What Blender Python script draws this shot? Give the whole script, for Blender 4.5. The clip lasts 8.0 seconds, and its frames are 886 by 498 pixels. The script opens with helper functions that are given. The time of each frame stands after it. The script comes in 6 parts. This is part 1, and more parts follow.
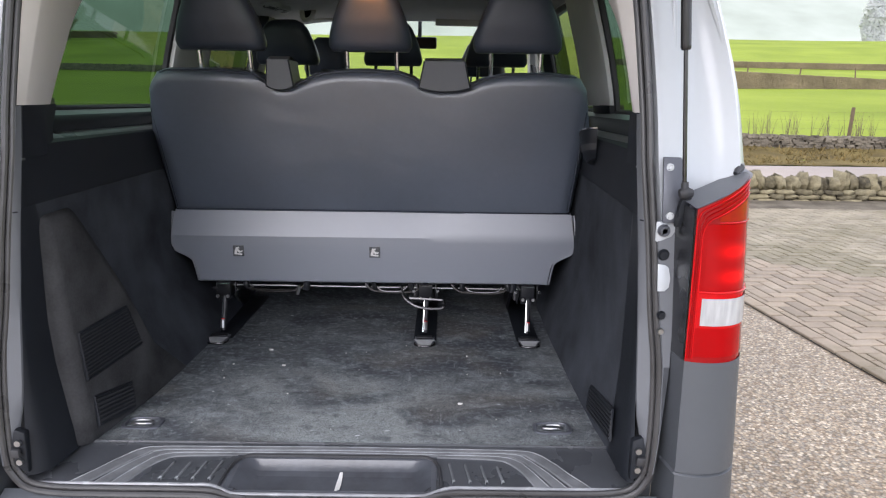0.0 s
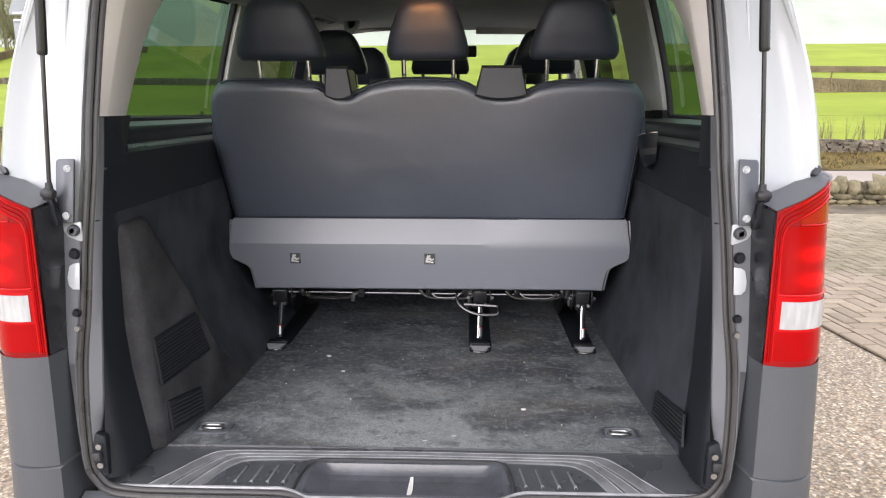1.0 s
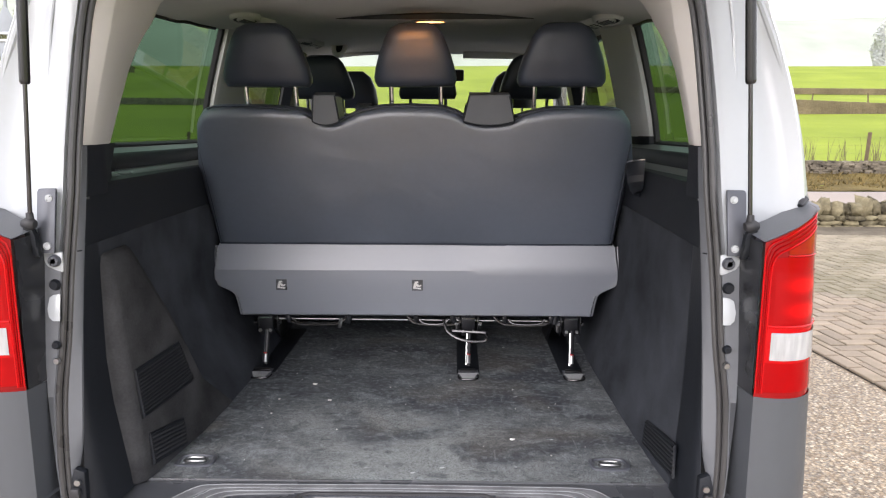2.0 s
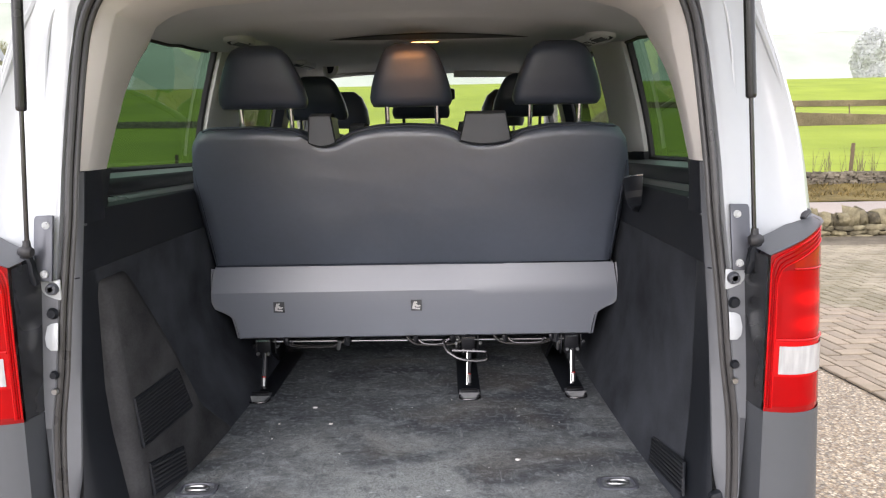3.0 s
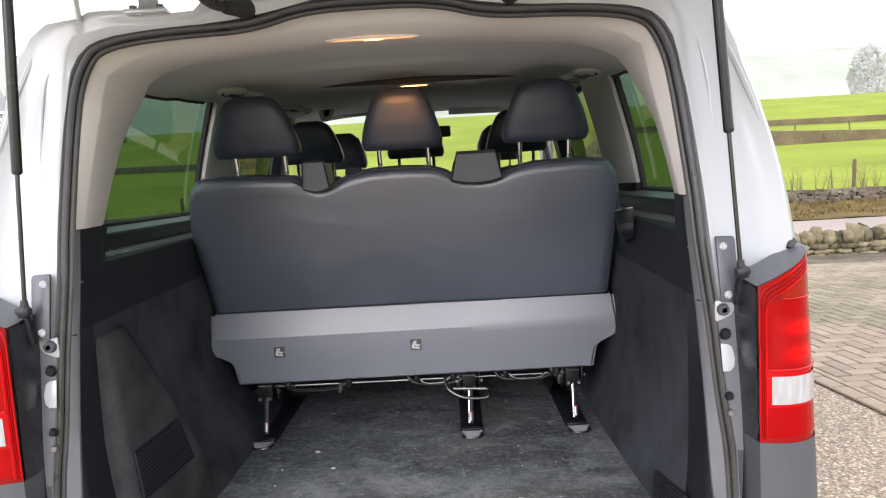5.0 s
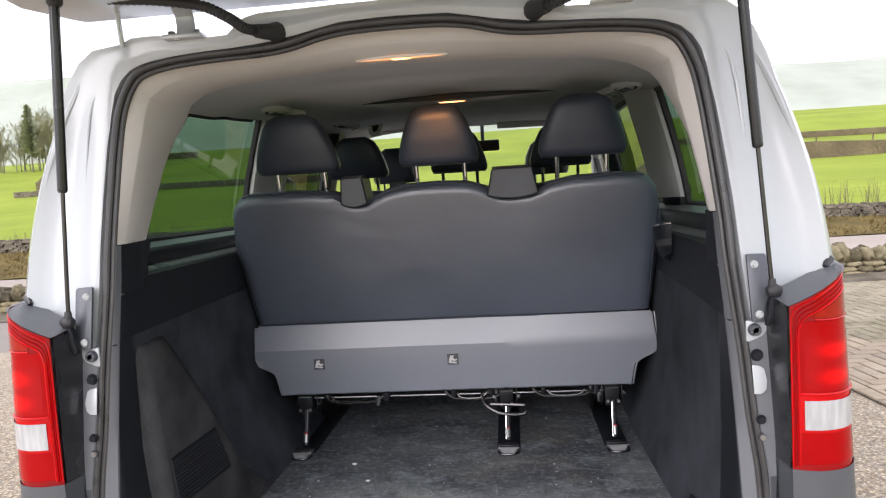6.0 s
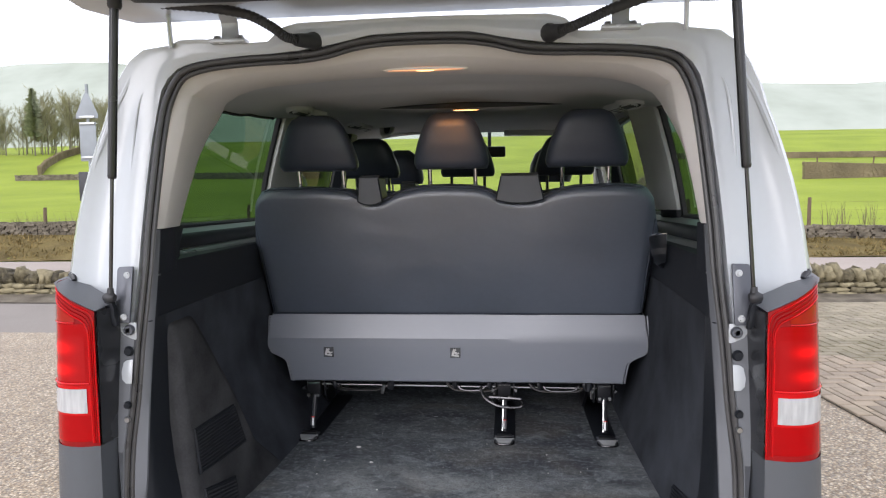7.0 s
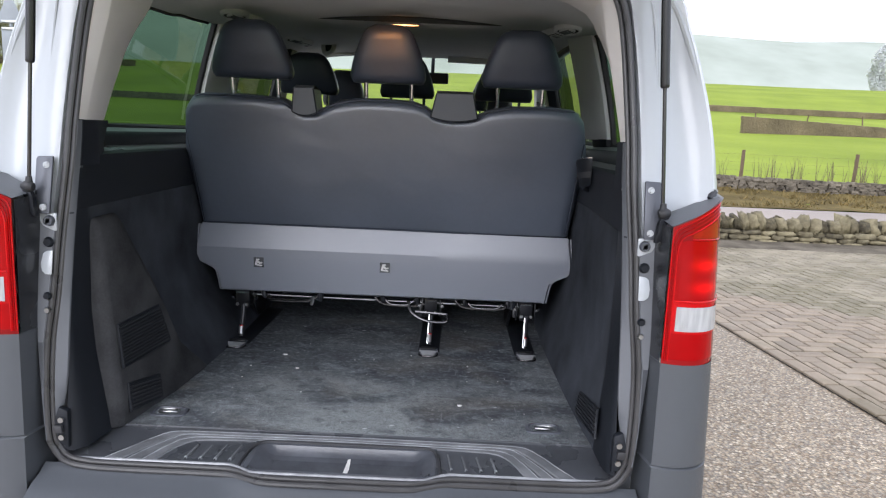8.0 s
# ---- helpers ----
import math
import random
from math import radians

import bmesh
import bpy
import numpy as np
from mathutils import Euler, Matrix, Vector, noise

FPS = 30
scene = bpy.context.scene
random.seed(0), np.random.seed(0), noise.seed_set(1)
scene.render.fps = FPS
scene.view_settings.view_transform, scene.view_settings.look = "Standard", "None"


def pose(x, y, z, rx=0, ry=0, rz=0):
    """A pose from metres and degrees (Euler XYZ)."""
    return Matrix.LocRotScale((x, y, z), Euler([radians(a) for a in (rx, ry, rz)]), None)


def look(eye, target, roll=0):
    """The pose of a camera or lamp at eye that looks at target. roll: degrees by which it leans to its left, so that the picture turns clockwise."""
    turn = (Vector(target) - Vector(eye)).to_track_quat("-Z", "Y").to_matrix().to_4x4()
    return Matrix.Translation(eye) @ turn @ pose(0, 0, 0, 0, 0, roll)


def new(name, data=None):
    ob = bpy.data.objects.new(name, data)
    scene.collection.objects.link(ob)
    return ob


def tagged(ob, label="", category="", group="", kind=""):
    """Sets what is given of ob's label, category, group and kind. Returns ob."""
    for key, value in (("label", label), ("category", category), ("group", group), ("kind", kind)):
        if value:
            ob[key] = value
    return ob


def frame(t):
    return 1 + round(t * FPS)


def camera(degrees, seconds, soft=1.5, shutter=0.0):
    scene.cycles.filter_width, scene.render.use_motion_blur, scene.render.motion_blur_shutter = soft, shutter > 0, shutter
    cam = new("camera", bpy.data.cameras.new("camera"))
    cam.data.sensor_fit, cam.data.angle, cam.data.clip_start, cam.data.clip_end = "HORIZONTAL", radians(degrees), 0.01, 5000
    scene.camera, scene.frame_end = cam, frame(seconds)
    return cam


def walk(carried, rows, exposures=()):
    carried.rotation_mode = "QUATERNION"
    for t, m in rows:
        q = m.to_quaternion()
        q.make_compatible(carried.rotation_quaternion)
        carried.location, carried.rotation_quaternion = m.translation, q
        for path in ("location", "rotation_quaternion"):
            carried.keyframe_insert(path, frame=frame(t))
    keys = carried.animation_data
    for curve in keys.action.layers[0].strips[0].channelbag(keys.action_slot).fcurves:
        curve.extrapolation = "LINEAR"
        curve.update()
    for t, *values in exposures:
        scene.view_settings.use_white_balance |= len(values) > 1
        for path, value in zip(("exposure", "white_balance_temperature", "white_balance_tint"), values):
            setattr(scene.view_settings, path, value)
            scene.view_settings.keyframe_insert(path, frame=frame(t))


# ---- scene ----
cam = camera(64.9, 8.0, soft=1.2)
PATH = [
    (0, (0.251, -1.486, 1.415), (0.248, 0.469, 0.995), 0.7),
    (0.1, (0.245, -1.491, 1.415), (0.219, 0.463, 0.993), -0.1),
    (0.5, (0.21, -1.5, 1.41), (0.139, 0.458, 1.01), -0.3),
    (1, (0.147, -1.498, 1.408), (0.072, 0.461, 1.012), -0.1),
    (1.5, (0.153, -1.487, 1.417), (0.105, 0.478, 1.046), 0.3),
    (2.8, (0.120, -1.473, 1.437), (0.104, 0.504, 1.137), -0.6),
    (3, (0.115, -1.468, 1.431), (0.106, 0.511, 1.14), -1.0),
    (3.5, (0.096, -1.448, 1.442), (0.127, 0.533, 1.172), -1.9),
    (4, (0.1, -1.467, 1.449), (0.135, 0.519, 1.207), -2.1),
    (4.5, (0.125, -1.483, 1.451), (0.138, 0.505, 1.229), -2.7),
    (5.8, (0.213, -1.485, 1.464), (0.062, 0.503, 1.300), -3.6),
    (6, (0.234, -1.487, 1.461), (0.037, 0.498, 1.306), -3.5),
    (6.5, (0.255, -1.525, 1.455), (0.011, 0.456, 1.327), -3.2),
    (7, (0.21, -1.634, 1.46), (0.02, 0.352, 1.313), -0.8),
    (7.2, (0.212, -1.676, 1.437), (0.046, 0.306, 1.233), 0.4),
    (7.5, (0.212, -1.697, 1.407), (0.123, 0.278, 1.1), 1.9),
    (8, (0.255, -1.682, 1.391), (0.232, 0.292, 1.068), 2.4),
]
walk(cam, [(t, look(eye, target, roll)) for t, eye, target, roll in PATH], [
    (0.0, 0.48, 6340, 17), (0.5, 0.54, 6480, 17), (1.0, 0.67, 6780, 17), (4.5, 0.68, 6740, 17), (6.0, 0.48, 6680, 17), (6.5, 0.42, 6610, 17), (7.0, 0.30, 6460, 16), (7.5, 0.30, 6290, 15), (8.0, 0.33, 6190, 15)])

# ---- light ----
world = bpy.data.worlds.new("overcast_sky")
scene.world = world
world.use_nodes = True
wn, wl = world.node_tree.nodes, world.node_tree.links
for n in list(wn):
    wn.remove(n)
SUN_EL, SUN_ROT = radians(30), radians(202)
sky = wn.new("ShaderNodeTexSky")
sky.sky_type, sky.sun_disc, sky.sun_elevation, sky.sun_rotation = "NISHITA", False, SUN_EL, SUN_ROT
pale = wn.new("ShaderNodeHueSaturation")
pale.inputs["Saturation"].default_value = 0.12
cloud_at = wn.new("ShaderNodeTexCoord")
cloud_map = wn.new("ShaderNodeMapping")
cloud_map.inputs["Scale"].default_value = (1.0, 1.0, 3.5)
cloud = wn.new("ShaderNodeTexNoise")
cloud.inputs["Scale"].default_value, cloud.inputs["Detail"].default_value = 2.2, 5
cloud_ramp = wn.new("ShaderNodeMapRange")
cloud_ramp.inputs["From Min"].default_value, cloud_ramp.inputs["From Max"].default_value = 0.3, 0.7
cloud_ramp.inputs["To Min"].default_value, cloud_ramp.inputs["To Max"].default_value = 0.86, 1.08
veil = wn.new("ShaderNodeMix")
veil.data_type = "RGBA"
veil.inputs["Factor"].default_value = 0.8
veil.inputs["B"].default_value = (10.2, 10.7, 11.6, 1)
mul = wn.new("ShaderNodeVectorMath")
mul.operation = "SCALE"
bg = wn.new("ShaderNodeBackground")
bg.inputs["Strength"].default_value = 0.145
wout = wn.new("ShaderNodeOutputWorld")
wl.new(sky.outputs["Color"], pale.inputs["Color"])
wl.new(pale.outputs["Color"], veil.inputs["A"])
wl.new(cloud_at.outputs["Generated"], cloud_map.inputs["Vector"])
wl.new(cloud_map.outputs["Vector"], cloud.inputs["Vector"])
wl.new(cloud.outputs["Fac"], cloud_ramp.inputs["Value"])
wl.new(veil.outputs["Result"], mul.inputs[0])
wl.new(cloud_ramp.outputs["Result"], mul.inputs["Scale"])
wl.new(mul.outputs["Vector"], bg.inputs["Color"])
wl.new(bg.outputs["Background"], wout.inputs["Surface"])

sun_data = bpy.data.lights.new("sun", "SUN")
sun_data.energy, sun_data.angle, sun_data.color = 1.75, radians(50), (1.0, 0.985, 0.965)
sun = new("sun", sun_data)
sun.matrix_world = look((-4.0, -10, 6.2), (0, 0, 0))

bulb_data = bpy.data.lights.new("courtesy_bulb", "SPOT")
bulb_data.spot_size, bulb_data.spot_blend, bulb_data.shadow_soft_size = radians(27), 1.0, 0.004
bulb_data.energy, bulb_data.color = 7.0, (1.0, 0.40, 0.11)
bulb = new("courtesy_bulb", bulb_data)
bulb.matrix_world = look((0.0, 0.200, 1.752), (0.016, 0.75, 1.675))

# ---- materials ----
MATS = {}


def shader(name, color, rough=0.5, metal=0.0, var=0.12, scale=3.0, grain=60.0, bump=0.0, bump_scale=300.0, coat=0.0,
           tint=None, stretch=(1, 1, 1), spec=0.5, island=0.0, per_object=0.0):
    """A painted or moulded surface: two scales of colour change, rough patches and fine relief."""
    m = bpy.data.materials.new(name)
    m.use_nodes = True
    nt = m.node_tree
    b = nt.nodes["Principled BSDF"]
    co = nt.nodes.new("ShaderNodeTexCoord")
    mp = nt.nodes.new("ShaderNodeMapping")
    mp.inputs["Scale"].default_value = stretch
    nt.links.new(co.outputs["Object"], mp.inputs["Vector"])

    def noise_node(sc, detail=4.0):
        n = nt.nodes.new("ShaderNodeTexNoise")
        n.inputs["Scale"].default_value, n.inputs["Detail"].default_value = sc, detail
        nt.links.new(mp.outputs["Vector"], n.inputs["Vector"])
        return n
    big, fine = noise_node(scale), noise_node(grain)
    dark = [c * (1 - var) for c in color]
    light = [min(1.0, c * (1 + var)) for c in (tint or color)]
    mixed = nt.nodes.new("ShaderNodeMix")
    mixed.data_type = "RGBA"
    mixed.inputs["A"].default_value, mixed.inputs["B"].default_value = (*dark, 1), (*light, 1)
    add = nt.nodes.new("ShaderNodeMath")
    add.operation = "MULTIPLY_ADD"
    add.inputs[1].default_value = 0.4
    nt.links.new(fine.outputs["Fac"], add.inputs[0])
    half = nt.nodes.new("ShaderNodeMath")
    half.operation = "MULTIPLY_ADD"
    half.inputs[1].default_value, half.inputs[2].default_value = 1.6, -0.5
    nt.links.new(big.outputs["Fac"], half.inputs[0])
    nt.links.new(half.outputs[0], add.inputs[2])
    last = add.outputs[0]
    if island or per_object:
        src = nt.nodes.new("ShaderNodeObjectInfo" if per_object else "ShaderNodeNewGeometry")
        k = nt.nodes.new("ShaderNodeMath")
        k.operation = "MULTIPLY_ADD"
        k.inputs[1].default_value = 2 * (island or per_object)
        nt.links.new(src.outputs["Random" if per_object else "Random Per Island"], k.inputs[0])
        off = nt.nodes.new("ShaderNodeMath")
        off.operation = "SUBTRACT"
        off.inputs[1].default_value = island or per_object
        nt.links.new(last, off.inputs[0])
        nt.links.new(off.outputs[0], k.inputs[2])
        last = k.outputs[0]
    clampn = nt.nodes.new("ShaderNodeClamp")
    nt.links.new(last, clampn.inputs["Value"])
    nt.links.new(clampn.outputs[0], mixed.inputs["Factor"])
    nt.links.new(mixed.outputs["Result"], b.inputs["Base Color"])
    rr = nt.nodes.new("ShaderNodeMapRange")
    rr.inputs["To Min"].default_value, rr.inputs["To Max"].default_value = max(0.02, rough - 0.08), min(1.0, rough + 0.08)
    nt.links.new(big.outputs["Fac"], rr.inputs["Value"])
    nt.links.new(rr.outputs["Result"], b.inputs["Roughness"])
    b.inputs["Metallic"].default_value = metal
    b.inputs["Specular IOR Level"].default_value = spec
    b.inputs["Coat Weight"].default_value = coat
    b.inputs["Coat Roughness"].default_value = 0.06
    if bump:
        tex = noise_node(bump_scale, 3.0)
        bp = nt.nodes.new("ShaderNodeBump")
        bp.inputs["Strength"].default_value, bp.inputs["Distance"].default_value = bump, 1.0 / bump_scale
        nt.links.new(tex.outputs["Fac"], bp.inputs["Height"])
        nt.links.new(bp.outputs["Normal"], b.inputs["Normal"])
    MATS[name] = m
    return m


WHITE = shader("white_paint", (0.50, 0.535, 0.565), 0.22, var=0.05, scale=2.0, coat=0.6)
FELT = shader("dark_felt", (0.027, 0.031, 0.039), 0.95, var=0.45, scale=5, grain=220, bump=0.6, bump_scale=700, tint=(0.055, 0.061, 0.073), spec=0.15)
BOXFELT = shader("worn_box_felt", (0.027, 0.029, 0.034), 0.95, var=0.45, scale=7, grain=180, bump=0.6, bump_scale=600, tint=(0.060, 0.061, 0.064), spec=0.15)
BLACK = shader("black_plastic", (0.0124, 0.0150, 0.0200), 0.5, var=0.2, scale=4, bump=0.25, bump_scale=900, spec=0.3)
GREY = shader("grey_plastic", (0.128, 0.137, 0.152), 0.42, var=0.08, scale=3, bump=0.3, bump_scale=1200)
BUMPER = shader("bumper_plastic", (0.079, 0.087, 0.098), 0.40, var=0.10, scale=2.5, bump=0.35, bump_scale=1100)
PANEL = shader("seat_back_panel", (0.222, 0.243, 0.288), 0.42, var=0.05, scale=2.0, bump=0.2, bump_scale=900, spec=1.0)
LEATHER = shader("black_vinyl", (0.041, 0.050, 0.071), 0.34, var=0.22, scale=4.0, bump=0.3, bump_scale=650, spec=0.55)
# lighter copy of black_vinyl: the light on the backrest is put into its colour
LITVINYL = shader("black_vinyl_lit", (0.085, 0.102, 0.139), 0.34, var=0.22, scale=3.0, bump=0.3, bump_scale=650, spec=1.0)
BEIGE = shader("pale_trim", (0.71, 0.688, 0.660), 0.6, var=0.05, scale=2.5, bump=0.2, bump_scale=1200)
SLOTGREY = shader("dark_slot_plastic", (0.045, 0.046, 0.048), 0.7, var=0.15, scale=4)
PILLARG = shader("grey_pillar_trim", (0.68, 0.69, 0.68), 0.6, var=0.05, scale=2.5, bump=0.2, bump_scale=1200)
LINER = shader("headliner_cloth", (0.66, 0.665, 0.67), 0.95, var=0.06, scale=3, bump=0.5, bump_scale=900, spec=0.2)
RUBBER = shader("rubber", (0.035, 0.036, 0.040), 0.55, var=0.25, scale=12)
CHROME = shader("chrome", (0.75, 0.75, 0.76), 0.16, 1.0, var=0.05)
RAILSTEEL = shader("rail_steel", (0.24, 0.245, 0.25), 0.4, 1.0, var=0.2, scale=20)
STEEL = shader("zinc_steel", (0.45, 0.46, 0.47), 0.35, 1.0, var=0.12, scale=20)
DARKSTEEL = shader("dark_steel", (0.10, 0.10, 0.105), 0.24, 0.9, var=0.2, scale=15)
LEGSTEEL = shader("black_leg_steel", (0.020, 0.021, 0.025), 0.32, 0.2, var=0.2, scale=15)
LATCH = shader("galvanised_steel", (0.36, 0.37, 0.385), 0.34, 0.35, var=0.2, scale=30)
HINGE = shader("pale_hinge_paint", (0.55, 0.58, 0.61), 0.25, 0.2, var=0.08, scale=20, coat=0.4)
CHEEK = shader("satin_black_panel", (0.030, 0.032, 0.037), 0.28, var=0.1, scale=4, spec=0.7)
STRUTPAINT = shader("gloss_black_paint", (0.018, 0.019, 0.022), 0.24, var=0.2, scale=6, spec=0.6)
BRACKET = shader("bracket_steel", (0.100, 0.108, 0.128), 0.38, 0.2, var=0.15, scale=8)
RED = shader("red_lens", (0.35, 0.0004, 0.0018), 0.12, var=0.12, scale=10, stretch=(0.8, 0.8, 1.4), coat=0.0, spec=0.20)
# brighter copy of the lens red, painted where bands and ridges gleam
REDLIT = shader("red_lens_gleam", (0.50, 0.0010, 0.003), 0.12, var=0.25, scale=14, coat=0.0, spec=0.35)
# the sky's reflection on the sill lip is painted as a pale base colour
LIPGLINT = shader("lip_glint_plastic", (0.27, 0.28, 0.30), 0.25, var=0.3, scale=25, spec=0.8)
REDDARK = shader("red_lens_band", (0.26, 0.0005, 0.0025), 0.08, var=0.25, scale=6, coat=0.0, spec=0.4)
SILL = shader("sill_plastic", (0.062, 0.067, 0.076), 0.28, var=0.30, scale=9, bump=0.3, bump_scale=700, spec=0.8)
STRAP = shader("tread_strap_plastic", (0.120, 0.128, 0.140), 0.34, var=0.35, scale=14, bump=0.4, bump_scale=600, tint=(0.165, 0.172, 0.182), spec=0.6)
# pale plastic for the painted strap edge highlights and the rib ends
PALEEDGE = shader("pale_edge_plastic", (0.36, 0.38, 0.40), 0.30, var=0.40, scale=14, bump=0.3, bump_scale=500, spec=0.7)
SEALR = shader("seal_rubber", (0.052, 0.052, 0.054), 0.30, var=0.25, scale=12)
TRAY = shader("tray_plastic", (0.068, 0.074, 0.087), 0.22, var=0.35, scale=9, bump=0.12, bump_scale=500, spec=0.8)
# paler copy of the black trim, painting the light on level ledge tops
LEDGE = shader("lightened_ledge_plastic", (0.13, 0.138, 0.142), 0.3, var=0.1, scale=4)
AMBER = shader("amber_lens", (0.34, 0.022, 0.005), 0.14, var=0.35, scale=26, coat=0.2, spec=0.3, tint=(0.30, 0.006, 0.004))
CLEAR = shader("clear_lens", (0.36, 0.37, 0.38), 0.14, var=0.1, scale=24, coat=0.5, stretch=(3, 3, 0.5), tint=(0.50, 0.51, 0.52))
REDBIT = shader("red_marker", (0.6, 0.02, 0.02), 0.4)
LABELW = shader("label_print", (0.75, 0.75, 0.74), 0.6)
ASPHALT = shader("asphalt", (0.215, 0.193, 0.172), 0.85, var=0.14, scale=0.8, grain=90, bump=0.6, bump_scale=160)
GRASS = shader("grass", (0.175, 0.235, 0.030), 0.9, var=0.12, scale=0.12, grain=5, bump=0.6, bump_scale=9, tint=(0.265, 0.325, 0.05), spec=0.1)
VERGE = shader("verge_grass", (0.085, 0.062, 0.028), 0.95, var=0.4, scale=0.9, grain=9, bump=0.8, bump_scale=14, tint=(0.16, 0.125, 0.05), spec=0.1)
STONE = shader("dry_stone", (0.088, 0.074, 0.046), 0.9, var=0.4, scale=7, grain=40, bump=0.9, bump_scale=45, tint=(0.225, 0.195, 0.118), per_object=0.40)
STONEFAR = shader("dry_stone_far", (0.095, 0.080, 0.060), 0.95, var=0.35, scale=2.5, grain=12, bump=0.8, bump_scale=20, tint=(0.19, 0.165, 0.125), island=0.22)
STONEBROWN = shader("brown_field_stone", (0.150, 0.118, 0.072), 0.95, var=0.25, scale=0.6, grain=6, bump=0.8, bump_scale=12, tint=(0.235, 0.190, 0.118), island=0.10)
EARTH = shader("wall_core", (0.05, 0.045, 0.035), 1.0, var=0.3, scale=4, spec=0.1)
PAVER = shader("paving_block", (0.225, 0.184, 0.142), 0.85, var=0.16, scale=2.2, grain=70, bump=0.4, bump_scale=180, tint=(0.325, 0.264, 0.194), per_object=0.24)
PAVERS = shader("paving_block_far", (0.225, 0.184, 0.142), 0.85, var=0.16, scale=2.2, grain=70, bump=0.4, bump_scale=180, tint=(0.325, 0.264, 0.194), island=0.24)
PAVERG = shader("grey_paving_block", (0.200, 0.174, 0.122), 0.85, var=0.16, scale=2.2, grain=70, bump=0.4, bump_scale=180, tint=(0.285, 0.250, 0.182), island=0.22)
ROAD = shader("road_asphalt", (0.285, 0.246, 0.215), 0.8, var=0.10, scale=0.25, grain=60, bump=0.5, bump_scale=140, tint=(0.345, 0.290, 0.252))
DIRT = shader("wall_foot_dirt", (0.105, 0.090, 0.068), 0.95, var=0.35, scale=3.0, grain=40, bump=0.8, bump_scale=60, tint=(0.165, 0.145, 0.115), spec=0.1)
GROUT = shader("paving_joint", (0.022, 0.020, 0.017), 0.95, var=0.2, scale=20)
BARK = shader("bark", (0.16, 0.148, 0.105), 0.95, var=0.3, scale=8)
TWIG = shader("twig", (0.15, 0.13, 0.07), 0.95, var=0.3, scale=3)
# lighter than TWIG: haze over the far trees is put into the colour
TREETWIG = shader("hazed_tree_twig", (0.27, 0.258, 0.150), 0.95, var=0.3, scale=0.6)


def weathered(m, color, scale, lo, hi, amount):
    """Lays ragged moss and dirt patches over a surface, running on from piece to piece."""
    nt = m.node_tree
    b = nt.nodes["Principled BSDF"]
    geo, n, r, x = (nt.nodes.new(k) for k in ("ShaderNodeNewGeometry", "ShaderNodeTexNoise", "ShaderNodeMapRange", "ShaderNodeMix"))
    n.inputs["Scale"].default_value, n.inputs["Detail"].default_value, n.inputs["Roughness"].default_value = scale, 8.0, 0.65
    r.inputs["From Min"].default_value, r.inputs["From Max"].default_value, r.inputs["To Max"].default_value = lo, hi, amount
    x.data_type = "RGBA"
    x.inputs["B"].default_value = (*color, 1)
    nt.links.new(geo.outputs["Position"], n.inputs["Vector"])
    nt.links.new(n.outputs["Fac"], r.inputs["Value"])
    nt.links.new(r.outputs["Result"], x.inputs["Factor"])
    nt.links.new(b.inputs["Base Color"].links[0].from_socket, x.inputs["A"])
    nt.links.new(x.outputs["Result"], b.inputs["Base Color"])


for block in (PAVER, PAVERS, PAVERG):
    weathered(block, (0.125, 0.110, 0.058), 0.9, 0.46, 0.66, 0.65)
    weathered(block, (0.40, 0.35, 0.28), 2.6, 0.55, 0.70, 0.45)
weathered(STONE, (0.30, 0.27, 0.17), 5.0, 0.55, 0.68, 0.6)


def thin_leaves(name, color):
    """Thin leaves that light shines through; their paleness paints in the mist."""
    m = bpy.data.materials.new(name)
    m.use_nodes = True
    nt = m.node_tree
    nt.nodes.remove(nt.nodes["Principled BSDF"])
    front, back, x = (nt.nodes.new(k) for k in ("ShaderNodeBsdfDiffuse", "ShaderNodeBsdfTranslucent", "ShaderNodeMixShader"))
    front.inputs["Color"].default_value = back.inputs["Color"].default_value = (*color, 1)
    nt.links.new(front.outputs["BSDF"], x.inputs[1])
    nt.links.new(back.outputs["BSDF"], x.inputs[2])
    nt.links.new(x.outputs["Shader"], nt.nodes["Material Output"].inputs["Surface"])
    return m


# haze on the crest trees is put into this near-white colour
MISTTWIG = thin_leaves("mist_coloured_leaves", (0.73, 0.745, 0.75))
# needles kept pale to paint in the haze in front of them
CONIFER = shader("hazed_conifer_needles", (0.27, 0.295, 0.185), 0.95, var=0.35, scale=2.0, island=0.2, tint=(0.31, 0.335, 0.22))
WOOD = shader("weathered_post", (0.13, 0.09, 0.06), 0.9, var=0.3, scale=6, stretch=(4, 4, 1))
ALU = shader("sign_back", (0.25, 0.275, 0.295), 0.6, 0.0, var=0.12)
# mist over the far hills is painted as a pale base colour
HILLMAT = shader("mist_coloured_hill", (0.300, 0.335, 0.280), 1.0, var=0.10, scale=0.012, grain=0.05, tint=(0.400, 0.430, 0.385), spec=0.0)


